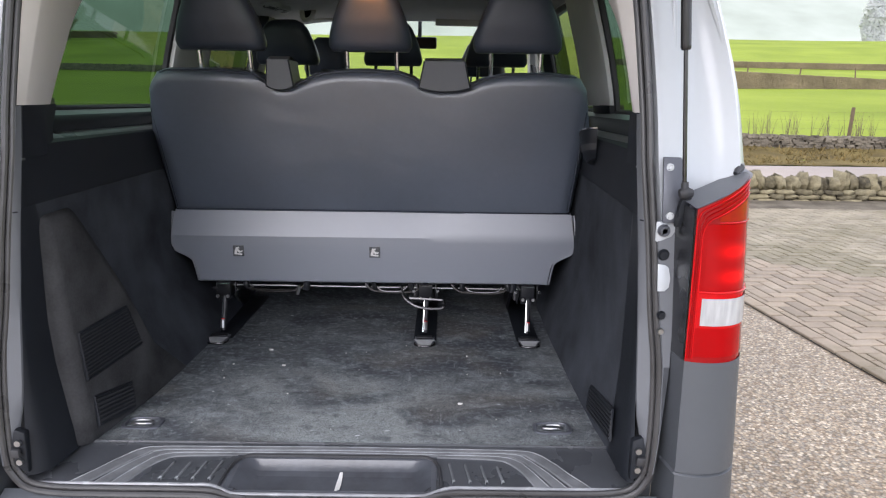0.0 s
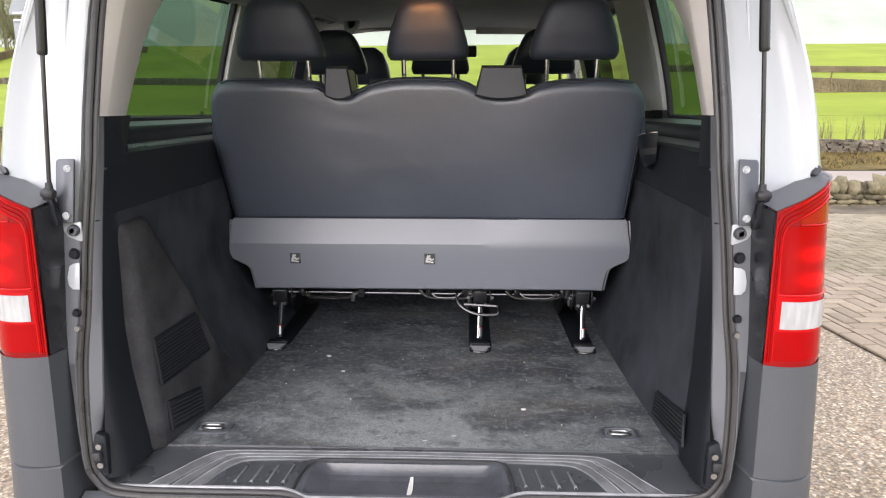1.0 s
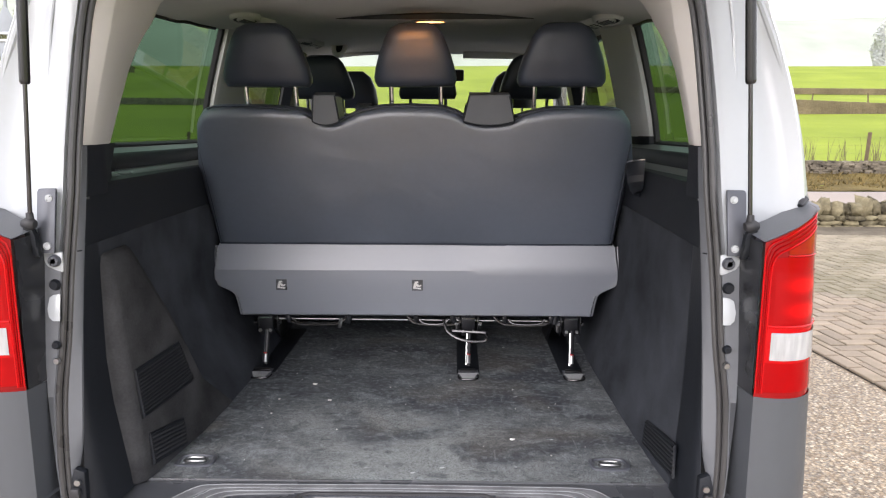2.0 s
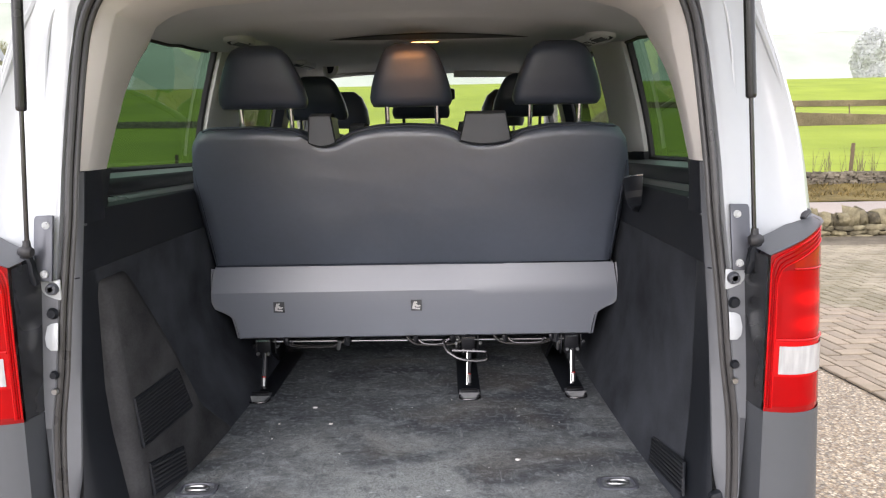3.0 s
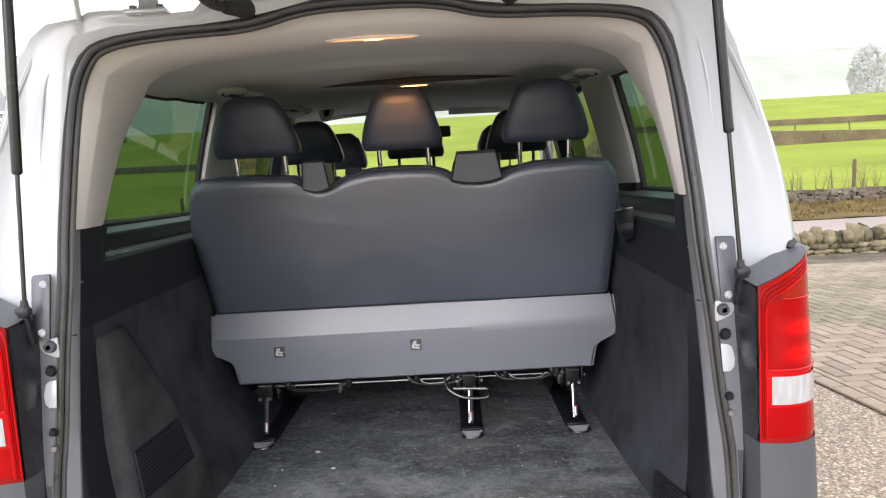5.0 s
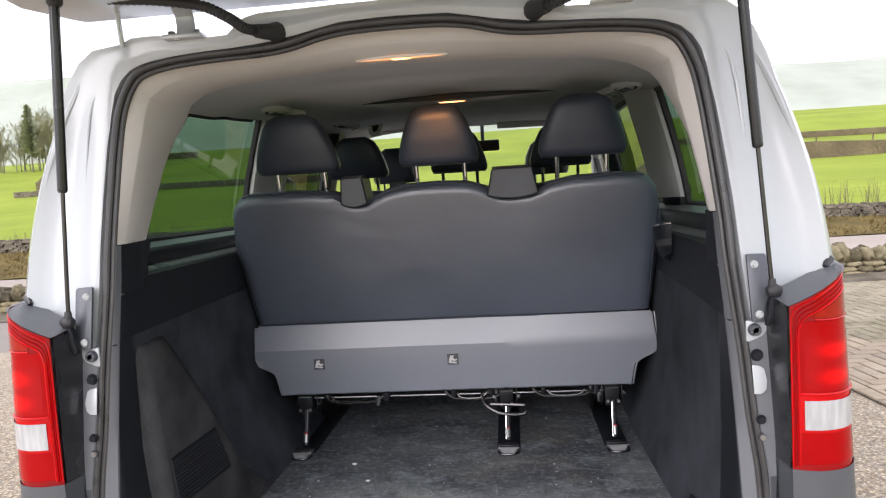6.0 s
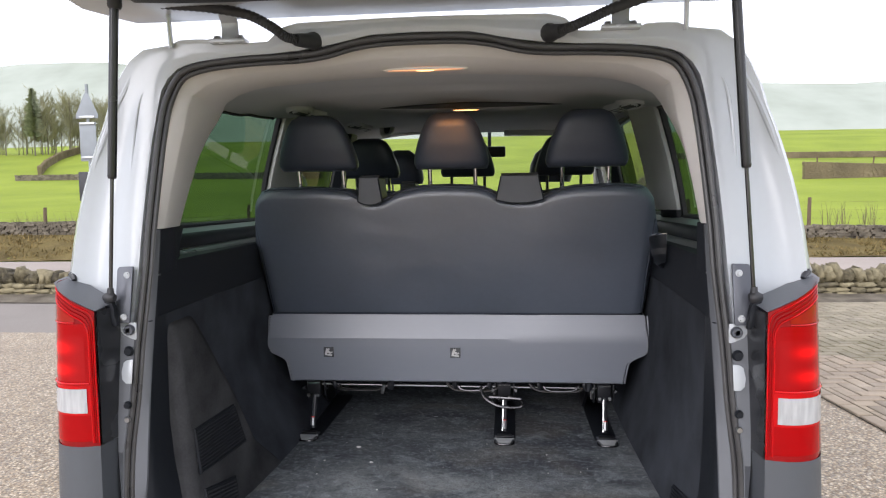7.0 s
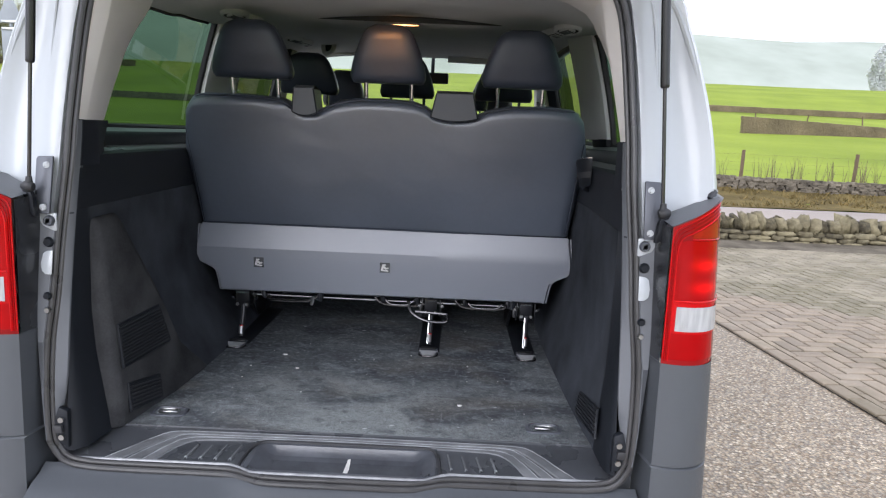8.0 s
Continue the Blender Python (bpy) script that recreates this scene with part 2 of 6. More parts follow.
def glow_spot_shader():
    """A red lens with a painted glow: bright in the middle, dying away to the edge."""
    m = bpy.data.materials.new("red_lens_glow_spot")
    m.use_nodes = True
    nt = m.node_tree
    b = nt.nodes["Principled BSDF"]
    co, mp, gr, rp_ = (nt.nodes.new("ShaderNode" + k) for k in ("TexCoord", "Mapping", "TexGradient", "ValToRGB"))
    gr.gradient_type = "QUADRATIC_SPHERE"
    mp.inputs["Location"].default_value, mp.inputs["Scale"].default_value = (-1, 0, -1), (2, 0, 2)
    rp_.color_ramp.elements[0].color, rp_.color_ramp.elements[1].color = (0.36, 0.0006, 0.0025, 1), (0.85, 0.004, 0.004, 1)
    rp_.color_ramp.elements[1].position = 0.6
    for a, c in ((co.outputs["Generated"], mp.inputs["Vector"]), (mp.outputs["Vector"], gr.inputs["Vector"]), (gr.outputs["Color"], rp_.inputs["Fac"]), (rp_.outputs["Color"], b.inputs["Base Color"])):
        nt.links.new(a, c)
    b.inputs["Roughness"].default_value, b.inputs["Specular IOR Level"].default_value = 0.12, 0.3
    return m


REDGLOW = glow_spot_shader()


def soft_folds(m, scale, depth, stretch):
    """Slow dents and creases under the grain of a stretched cover."""
    nt = m.node_tree
    co = nt.nodes.new("ShaderNodeTexCoord")
    mp = nt.nodes.new("ShaderNodeMapping")
    mp.inputs["Scale"].default_value = stretch
    mp.inputs["Rotation"].default_value = (0, 0.35, 0)
    n = nt.nodes.new("ShaderNodeTexNoise")
    n.inputs["Scale"].default_value, n.inputs["Detail"].default_value, n.inputs["Distortion"].default_value = scale, 2.5, 0.8
    bp = nt.nodes.new("ShaderNodeBump")
    bp.inputs["Strength"].default_value, bp.inputs["Distance"].default_value = 1.0, depth
    b = nt.nodes["Principled BSDF"]
    fine = b.inputs["Normal"].links[0].from_node
    nt.links.new(co.outputs["Object"], mp.inputs["Vector"])
    nt.links.new(mp.outputs["Vector"], n.inputs["Vector"])
    nt.links.new(n.outputs["Fac"], bp.inputs["Height"])
    nt.links.new(bp.outputs["Normal"], fine.inputs["Normal"])


for glossy, ior in ((LITVINYL, 1.7), (PANEL, 1.7)):
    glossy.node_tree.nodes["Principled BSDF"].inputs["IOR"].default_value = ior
soft_folds(LITVINYL, 4.5, 0.003, (1.0, 1.0, 1.5))
soft_folds(LEATHER, 6.0, 0.0025, (1.0, 1.0, 1.3))


def carpet_shader():
    """Needle-felt load floor: dusty drag marks, pale scuffs and crumbs."""
    m = shader("load_carpet", (0.063, 0.075, 0.087), 0.9, var=0.3, scale=3.5, grain=400, bump=0.7, bump_scale=600, tint=(0.100, 0.115, 0.127), spec=0.3)
    nt = m.node_tree
    b = nt.nodes["Principled BSDF"]
    co = nt.nodes.new("ShaderNodeTexCoord")
    base = b.inputs["Base Color"].links[0].from_socket

    def layer(under, color, scale, stretch, lo, hi, amount, detail=6.0, dist=0.6):
        mp = nt.nodes.new("ShaderNodeMapping")
        mp.inputs["Scale"].default_value = stretch
        mp.inputs["Rotation"].default_value = (0, 0, 0.25)
        n = nt.nodes.new("ShaderNodeTexNoise")
        n.inputs["Scale"].default_value, n.inputs["Detail"].default_value, n.inputs["Distortion"].default_value = scale, detail, dist
        r = nt.nodes.new("ShaderNodeMapRange")
        r.inputs["From Min"].default_value, r.inputs["From Max"].default_value, r.inputs["To Max"].default_value = lo, hi, amount
        x = nt.nodes.new("ShaderNodeMix")
        x.data_type = "RGBA"
        x.inputs["B"].default_value = (*color, 1)
        nt.links.new(co.outputs["Object"], mp.inputs["Vector"])
        nt.links.new(mp.outputs["Vector"], n.inputs["Vector"])
        nt.links.new(n.outputs["Fac"], r.inputs["Value"])
        nt.links.new(r.outputs["Result"], x.inputs["Factor"])
        nt.links.new(under, x.inputs["A"])
        return x.outputs["Result"]

    def lit_dust(under, color, centre, radii, amount):
        """A ragged patch near the rear edge: dust, and daylight painted into the colour."""
        n = nt.nodes.new("ShaderNodeTexNoise")
        n.inputs["Scale"].default_value, n.inputs["Detail"].default_value = 5.0, 8.0
        mp = nt.nodes.new("ShaderNodeMapping")
        mp.inputs["Location"].default_value = (-centre[0] / radii[0], -centre[1] / radii[1], 0)
        mp.inputs["Scale"].default_value = (1 / radii[0], 1 / radii[1], 0)
        far = nt.nodes.new("ShaderNodeVectorMath")
        far.operation = "LENGTH"
        add = nt.nodes.new("ShaderNodeMath")
        add.operation = "MULTIPLY_ADD"
        add.inputs[1].default_value = 1.6
        r = nt.nodes.new("ShaderNodeMapRange")
        r.inputs["From Min"].default_value, r.inputs["From Max"].default_value, r.inputs["To Max"].default_value = 2.0, 1.3, amount
        x = nt.nodes.new("ShaderNodeMix")
        x.data_type = "RGBA"
        x.inputs["B"].default_value = (*color, 1)
        nt.links.new(co.outputs["Object"], n.inputs["Vector"])
        nt.links.new(co.outputs["Object"], mp.inputs["Vector"])
        nt.links.new(mp.outputs["Vector"], far.inputs[0])
        nt.links.new(n.outputs["Fac"], add.inputs[0])
        nt.links.new(far.outputs["Value"], add.inputs[2])
        nt.links.new(add.outputs["Value"], r.inputs["Value"])
        nt.links.new(r.outputs["Result"], x.inputs["Factor"])
        nt.links.new(under, x.inputs["A"])
        return x.outputs["Result"]
    c = layer(base, (0.265, 0.287, 0.297), 1.9, (0.9, 1.1, 1), 0.42, 0.66, 0.70, 9.0, 0.9)
    # pale dust spread wide, painting the light that falls off from the opening
    c = lit_dust(c, (0.42, 0.452, 0.452), (0.0, 0.20), (0.66, 0.36), 0.75)
    c = layer(c, (0.057, 0.066, 0.083), 3.0, (0.8, 1.1, 1), 0.47, 0.62, 0.82, 9.0, 0.8)
    c = layer(c, (0.40, 0.448, 0.470), 60.0, (1.0, 1.0, 1), 0.50, 0.68, 0.45, 9.0, 0.3)
    c = layer(c, (0.038, 0.044, 0.055), 24.0, (0.9, 1.3, 1), 0.54, 0.70, 0.55, 10.0, 0.5)
    c = layer(c, (0.46, 0.515, 0.54), 9.0, (1.0, 1.6, 1), 0.54, 0.76, 0.5, 10.0, 0.9)
    c = layer(c, (0.30, 0.25, 0.19), 3.0, (1, 1, 1), 0.54, 0.74, 0.35)
    c = layer(c, (0.522, 0.550, 0.572), 14.0, (0.45, 9.0, 1), 0.66, 0.72, 0.25, 3.0, 0.5)
    c = layer(c, (0.522, 0.550, 0.572), 11.0, (9.0, 0.6, 1), 0.68, 0.73, 0.25, 3.0, 0.5)
    c = layer(c, (0.043, 0.048, 0.058), 420.0, (1, 1, 1), 0.46, 0.62, 0.7, 2.0, 0.0)
    c = layer(c, (0.760, 0.800, 0.827), 33.0, (1, 1.4, 1), 0.76, 0.79, 0.7, 1.0, 0.0)
    nt.links.new(c, b.inputs["Base Color"])
    return m


CARPET = carpet_shader()


def gravel_shader():
    """Bound pebbles: rounded buff, brown and grey chips of about 8 mm."""
    m = bpy.data.materials.new("bound_pebbles")
    m.use_nodes = True
    nt = m.node_tree
    b = nt.nodes["Principled BSDF"]
    co = nt.nodes.new("ShaderNodeTexCoord")
    v = nt.nodes.new("ShaderNodeTexVoronoi")
    v.inputs["Scale"].default_value = 74
    sep = nt.nodes.new("ShaderNodeSeparateColor")
    ramp = nt.nodes.new("ShaderNodeValToRGB")
    e = ramp.color_ramp.elements
    e[0].position, e[0].color = 0.0, (0.19, 0.135, 0.08, 1)
    e[1].position, e[1].color = 1.0, (0.68, 0.585, 0.45, 1)
    for p, c in ((0.3, (0.35, 0.26, 0.165, 1)), (0.6, (0.30, 0.26, 0.205, 1)), (0.85, (0.50, 0.395, 0.265, 1))):
        k = e.new(p)
        k.color = c
    n = nt.nodes.new("ShaderNodeTexNoise")
    n.inputs["Scale"].default_value, n.inputs["Detail"].default_value = 1.1, 5
    r = nt.nodes.new("ShaderNodeMapRange")
    r.inputs["To Min"].default_value, r.inputs["To Max"].default_value = 0.75, 1.2
    gap = nt.nodes.new("ShaderNodeMapRange")
    gap.inputs["From Min"].default_value, gap.inputs["From Max"].default_value = 0.35, 0.75
    gap.inputs["To Min"].default_value, gap.inputs["To Max"].default_value = 1.0, 0.45
    k1 = nt.nodes.new("ShaderNodeVectorMath")
    k1.operation = "SCALE"
    k2 = nt.nodes.new("ShaderNodeVectorMath")
    k2.operation = "SCALE"
    bp = nt.nodes.new("ShaderNodeBump")
    bp.invert = True
    bp.inputs["Strength"].default_value, bp.inputs["Distance"].default_value = 0.7, 0.004
    L = nt.links.new
    L(co.outputs["Object"], v.inputs["Vector"])
    L(co.outputs["Object"], n.inputs["Vector"])
    L(v.outputs["Color"], sep.inputs["Color"])
    L(sep.outputs["Red"], ramp.inputs["Fac"])
    L(n.outputs["Fac"], r.inputs["Value"])
    L(v.outputs["Distance"], gap.inputs["Value"])
    L(ramp.outputs["Color"], k1.inputs[0])
    L(r.outputs["Result"], k1.inputs["Scale"])
    L(k1.outputs["Vector"], k2.inputs[0])
    L(gap.outputs["Result"], k2.inputs["Scale"])
    L(k2.outputs["Vector"], b.inputs["Base Color"])
    L(v.outputs["Distance"], bp.inputs["Height"])
    L(bp.outputs["Normal"], b.inputs["Normal"])
    b.inputs["Roughness"].default_value = 0.55
    return m


GRAVEL = gravel_shader()


def glass_shader(name, tint, gloss=0.03):
    """A thin pane: clear or tinted, with a mirror gloss that grows at a slant."""
    m = bpy.data.materials.new(name)
    m.use_nodes = True
    nt = m.node_tree
    for n in list(nt.nodes):
        nt.nodes.remove(n)
    t = nt.nodes.new("ShaderNodeBsdfTransparent")
    t.inputs["Color"].default_value = (*tint, 1)
    g = nt.nodes.new("ShaderNodeBsdfGlossy")
    g.inputs["Roughness"].default_value = gloss
    lw = nt.nodes.new("ShaderNodeLayerWeight")
    lw.inputs["Blend"].default_value = 0.5
    pw = nt.nodes.new("ShaderNodeMath")
    pw.operation = "POWER"
    pw.inputs[1].default_value = 5.0
    f = nt.nodes.new("ShaderNodeMath")
    f.operation = "MULTIPLY_ADD"
    f.inputs[1].default_value, f.inputs[2].default_value = 0.9, 0.07
    nt.links.new(lw.outputs["Facing"], pw.inputs[0])
    nt.links.new(pw.outputs[0], f.inputs[0])
    mx = nt.nodes.new("ShaderNodeMixShader")
    o = nt.nodes.new("ShaderNodeOutputMaterial")
    nt.links.new(f.outputs[0], mx.inputs[0])
    nt.links.new(t.outputs[0], mx.inputs[1])
    nt.links.new(g.outputs[0], mx.inputs[2])
    nt.links.new(mx.outputs[0], o.inputs["Surface"])
    return m


HALFTINT = glass_shader("light_tinted_glass", (0.065, 0.09, 0.075))
TINTED = glass_shader("tinted_glass", (0.118, 0.192, 0.145))
SCREEN = glass_shader("windscreen_glass", (0.92, 0.96, 0.93))


def glow_shader(name, color, strength):
    m = bpy.data.materials.new(name)
    m.use_nodes = True
    b = m.node_tree.nodes["Principled BSDF"]
    b.inputs["Base Color"].default_value = (0.8, 0.75, 0.65, 1)
    b.inputs["Emission Color"].default_value = (*color, 1)
    b.inputs["Emission Strength"].default_value = strength
    return m


GLOW = glow_shader("lamp_lens_lit", (1.0, 0.33, 0.07), 1.1)
GLOWSMALL = glow_shader("small_lamp_lit", (1.0, 0.45, 0.15), 3.5)


# ---- mesh helpers ----
def box(x0, x1, y0, y1, z0, z1, bevel=0.0, seg=2, bm=None):
    bm = bm or bmesh.new()
    vs = [bm.verts.new((x, y, z)) for z in (z0, z1) for y in (y0, y1) for x in (x0, x1)]
    fs = [bm.faces.new([vs[i] for i in q]) for q in ((0, 2, 3, 1), (4, 5, 7, 6), (0, 1, 5, 4), (2, 6, 7, 3), (0, 4, 6, 2), (1, 3, 7, 5))]
    if bevel:
        es = list({e for f in fs for e in f.edges})
        bmesh.ops.bevel(bm, geom=es, offset=bevel, segments=seg, affect="EDGES", profile=0.5)
    return bm


def loft(rings, wrap=False, cap=False, bm=None):
    """Quads between rings of equal length; wrap closes each ring, cap closes the ends."""
    bm = bm or bmesh.new()
    rows = [[bm.verts.new(p) for p in r] for r in rings]
    n = len(rows[0])
    for a, b in zip(rows, rows[1:]):
        for i in range(n if wrap else n - 1):
            j = (i + 1) % n
            bm.faces.new((a[i], a[j], b[j], b[i]))
    if cap:
        bm.faces.new(rows[0])
        bm.faces.new(rows[-1])
    return bm


def tube(pts, r, n=10, closed=False, bm=None, cap=True):
    """A round bar along a line of points; r is one radius or one for each point."""
    pts = [Vector(p) for p in pts]
    rs = r if isinstance(r, (list, tuple)) else [r] * len(pts)
    rings, side = [], None
    for i, p in enumerate(pts):
        if closed:
            d = (pts[(i + 1) % len(pts)] - pts[i - 1]).normalized()
        else:
            d = (pts[min(i + 1, len(pts) - 1)] - pts[max(i - 1, 0)]).normalized()
        if side is None:
            side = d.orthogonal().normalized()
        side = (side - d * side.dot(d)).normalized()
        up = d.cross(side)
        rings.append([p + (side * math.cos(a) + up * math.sin(a)) * rs[i] for a in (2 * math.pi * k / n for k in range(n))])
    if closed:
        rings.append(rings[0])
    return loft(rings, wrap=True, cap=cap and not closed, bm=bm)


def prism(poly, way, bevel=0.0, seg=2, bm=None):
    """A flat outline pushed along a vector, with rounded edges."""
    bm = bm or bmesh.new()
    way = Vector(way)
    a = [bm.verts.new(p) for p in poly]
    b = [bm.verts.new(Vector(p) + way) for p in poly]
    fs = [bm.faces.new(a), bm.faces.new(list(reversed(b)))]
    for i in range(len(a)):
        j = (i + 1) % len(a)
        fs.append(bm.faces.new((a[i], b[i], b[j], a[j])))
    if bevel:
        bmesh.ops.bevel(bm, geom=list({e for f in fs for e in f.edges}), offset=bevel, segments=seg, affect="EDGES", profile=0.5)
    return bm


def blob(rings, bm=None):
    return loft(rings, wrap=True, cap=True, bm=bm)


def smooth_line(pts, n=6, closed=False):
    """A Catmull-Rom line through points."""
    pts = [Vector(p) for p in pts]
    out, m = [], len(pts)
    last = m if closed else m - 1
    for i in range(last):
        p0, p1, p2, p3 = (pts[i - 1] if (i or closed) else pts[0]), pts[i], pts[(i + 1) % m], (pts[(i + 2) % m] if (closed or i + 2 < m) else pts[-1])
        for k in range(n):
            t = k / n
            out.append(0.5 * ((2 * p1) + (p2 - p0) * t + (2 * p0 - 5 * p1 + 4 * p2 - p3) * t * t + (3 * p1 - p0 - 3 * p2 + p3) * t ** 3))
    if not closed:
        out.append(pts[-1])
    return out


def part(name, bm, material, parent=None, label="", smooth=True, sharp=35):
    bmesh.ops.recalc_face_normals(bm, faces=bm.faces)
    me = bpy.data.meshes.new(name)
    for f in bm.faces:
        f.smooth = smooth
    if smooth:
        for e in bm.edges:
            if len(e.link_faces) == 2 and e.calc_face_angle(0) > radians(sharp):
                e.smooth = False
    bm.to_mesh(me)
    bm.free()
    me.materials.append(material)
    ob = new(name, me)
    if parent:
        ob.parent = parent
    if label:
        ob["label"] = label
    return ob


def thing(name, label, category, group="", kind=""):
    return tagged(new(name), label, category, group, kind)


def lerp_table(table, v):
    return float(np.interp(v, [t[0] for t in table], [t[1] for t in table]))


# ---- van: measures ----
SEAL_X = [(0.50, 0.60), (0.56, 0.69), (0.62, 0.718), (0.72, 0.726), (0.85, 0.726), (0.97, 0.714), (1.11, 0.705), (1.22, 0.695), (1.30, 0.688), (1.39, 0.683), (1.51, 0.672), (1.62, 0.660), (1.70, 0.646), (1.76, 0.620)]
OUT_X = [(0.3, 0.87), (0.5, 0.905), (0.9, 0.906), (1.257, 0.900), (1.379, 0.886), (1.44, 0.876), (1.513, 0.859), (1.60, 0.834), (1.69, 0.801), (1.782, 0.762), (1.82, 0.742), (1.86, 0.705), (1.89, 0.64)]


WIN_X = [(0.3, 0.87), (0.5, 0.905), (0.9, 0.906), (1.257, 0.90), (1.40, 0.886), (1.5, 0.870), (1.6, 0.849), (1.7, 0.824), (1.8, 0.797), (1.86, 0.779), (1.90, 0.762)]


def win_x(z):
    """Half the body's width ahead of the rear corners."""
    return lerp_table(WIN_X, z)


def rear_y(z):
    return (z - 1.281) * 0.12


def seal_x(z):
    return lerp_table(SEAL_X, z)


def out_x(z):
    return lerp_table(OUT_X, z)


STRIP = [(0.60, 0.684), (0.80, 0.680), (1.0, 0.677), (1.12, 0.673), (1.31, 0.663), (1.39, 0.661)]
WALL_R = [(0.045, (0.660, 0.675, 0.676)), (0.2, (0.648, 0.680, 0.684)), (0.5, (0.638, 0.692, 0.700)), (0.9, (0.632, 0.706, 0.716)), (3.2, (0.66, 0.74, 0.75))]
WALL_L = [(0.045, (0.640, 0.675, 0.676)), (0.2, (0.600, 0.676, 0.684)), (0.5, (0.562, 0.686, 0.700)), (0.9, (0.552, 0.704, 0.716)), (3.2, (0.62, 0.74, 0.75))]


def strip_in(z):
    return lerp_table(STRIP, z)


def wall_x(side, y, z):
    """Half width of the load space lining on one side."""
    tab = WALL_R if side > 0 else WALL_L
    f, m, t = (lerp_table([(a, b[k]) for a, b in tab], y) for k in range(3))
    return lerp_table([(0.575, f), (0.62, f + 0.12 * (m - f)), (0.85, m), (1.18, t)], z)


van = thing("van", "white passenger van with open tailgate on a pebble drive", "van")

# ---- ground and distance ----
def terrain_z(x, y):
    """The drive is level; past the far wall the field climbs to a crest."""
    prof = [(-80, -0.6), (-20, 0.0), (14.6, 0.0), (16.9, 0.34 - 0.2 * min(1, max(0, (x - 2) / 8)) + 0.16 * min(1, max(0, (-x - 4) / 8))), (18.5, 0.55), (30, 0.9),
            (50, 2.3), (60, 3.5), (75, 5.0), (100, 8.8), (150, 14.4), (165, 14.9), (260, 11.0), (900, -10), (2500, -30)]
    z = lerp_table(prof, y)
    if y > 25:
        z += 0.35 * noise.noise(Vector((x * 0.02, y * 0.02, 0.0)))
    return z


def terrain():
    xs = sorted({round(v, 2) for v in [*np.linspace(-20, 20, 21), *np.linspace(-140, 140, 57), *np.linspace(-2000, 2000, 21)]})
    ys = [-2000, -600, -80, -20, 0, 5, 10, 14.6, 15.4, 16.2, 16.9, 17.6, 18.5, 22, 26, 30, 36, 42, 50, 55, 60, 67, 75, 87, 100, 115, 130, 140, 150, 157, 165, 200, 260, 500, 900, 2500]
    bm = loft([[(x, y, terrain_z(x, y) - 0.02 * (y < 14.6)) for x in xs] for y in ys])
    return tagged(part("ground", bm, GRASS), "bright green sheep pasture rising to a crest", "ground", kind="structure")


terrain()


def slab(name, x0, x1, y0, y1, z, material, label, category, nx=2, ny=2):
    xs, ys = np.linspace(x0, x1, nx), np.linspace(y0, y1, ny)
    bm = loft([[(x, y, z) for x in xs] for y in ys])
    return tagged(part(name, bm, material), label, category, kind="structure")


slab("drive", -40, 3.3, -30, 5.7, 0.0, GRAVEL, "drive of bound buff and grey pebbles", "drive")
slab("forecourt", -40, 2.2, 5.704, 8.35, -0.002, ASPHALT, "worn pale asphalt apron along the stone wall", "forecourt")
slab("road", -60, 60, 9.2, 14.6, 0.012, ROAD, "country road of pale pinkish worn asphalt", "road")

# dirt and moss at the foot of the near wall
fb = loft([[(x, y + 0.05 * noise.noise(Vector((x * 1.3, 2.0, 5.0))) * (y < 8.1), h + 0.012 * noise.noise(Vector((x * 3.0, y * 6.0, 1.0)))) for x in np.linspace(-14, 14, 120)] for y, h in ((7.86, 0.012), (7.95, 0.036), (8.15, 0.045), (8.45, 0.060))])
tagged(part("wall_foot", fb, DIRT), "dark strip of dirt along the foot of the wall", "dirt", kind="structure")

# verge: a rough bank between road and far wall
vb = loft([[(x, y, terrain_z(x, y) + 0.03 + 0.05 * noise.noise(Vector((x * 1.7, y * 2.1, 3.0)))) for x in np.linspace(-40, 40, 161)] for y in np.linspace(14.6, 17.3, 9)])
tagged(part("verge", vb, VERGE), "rough brown and green grass bank beside the road", "verge", kind="structure")


def hill(name, x0, x1, y, tops, label):
    rng = random.Random(5)
    xs = np.linspace(x0, x1, 60)
    ring0, ring1, ring2 = [], [], []
    for i, x in enumerate(xs):
        t = lerp_table(tops, x) + 3.0 * noise.noise(Vector((x * 0.012, 1.5, y * 0.01))) + rng.uniform(-0.6, 0.6)
        ring0.append((x, y - 260, -20))
        ring1.append((x, y - 60, t * 0.75))
        ring2.append((x, y, t))
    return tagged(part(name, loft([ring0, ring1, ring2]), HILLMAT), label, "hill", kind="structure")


hill("backdrop", -900, 1000, 700, [(-900, 120), (-520, 146), (-430, 147), (-250, 130), (0, 105), (240, 107), (320, 104), (405, 106), (1000, 120)], "hills far beyond the pasture, painted pale like mist")

def rk(z):
    """How far the front edge of a rear side window leans back below its top."""
    return 0.025 * (1.845 - z) / 0.475


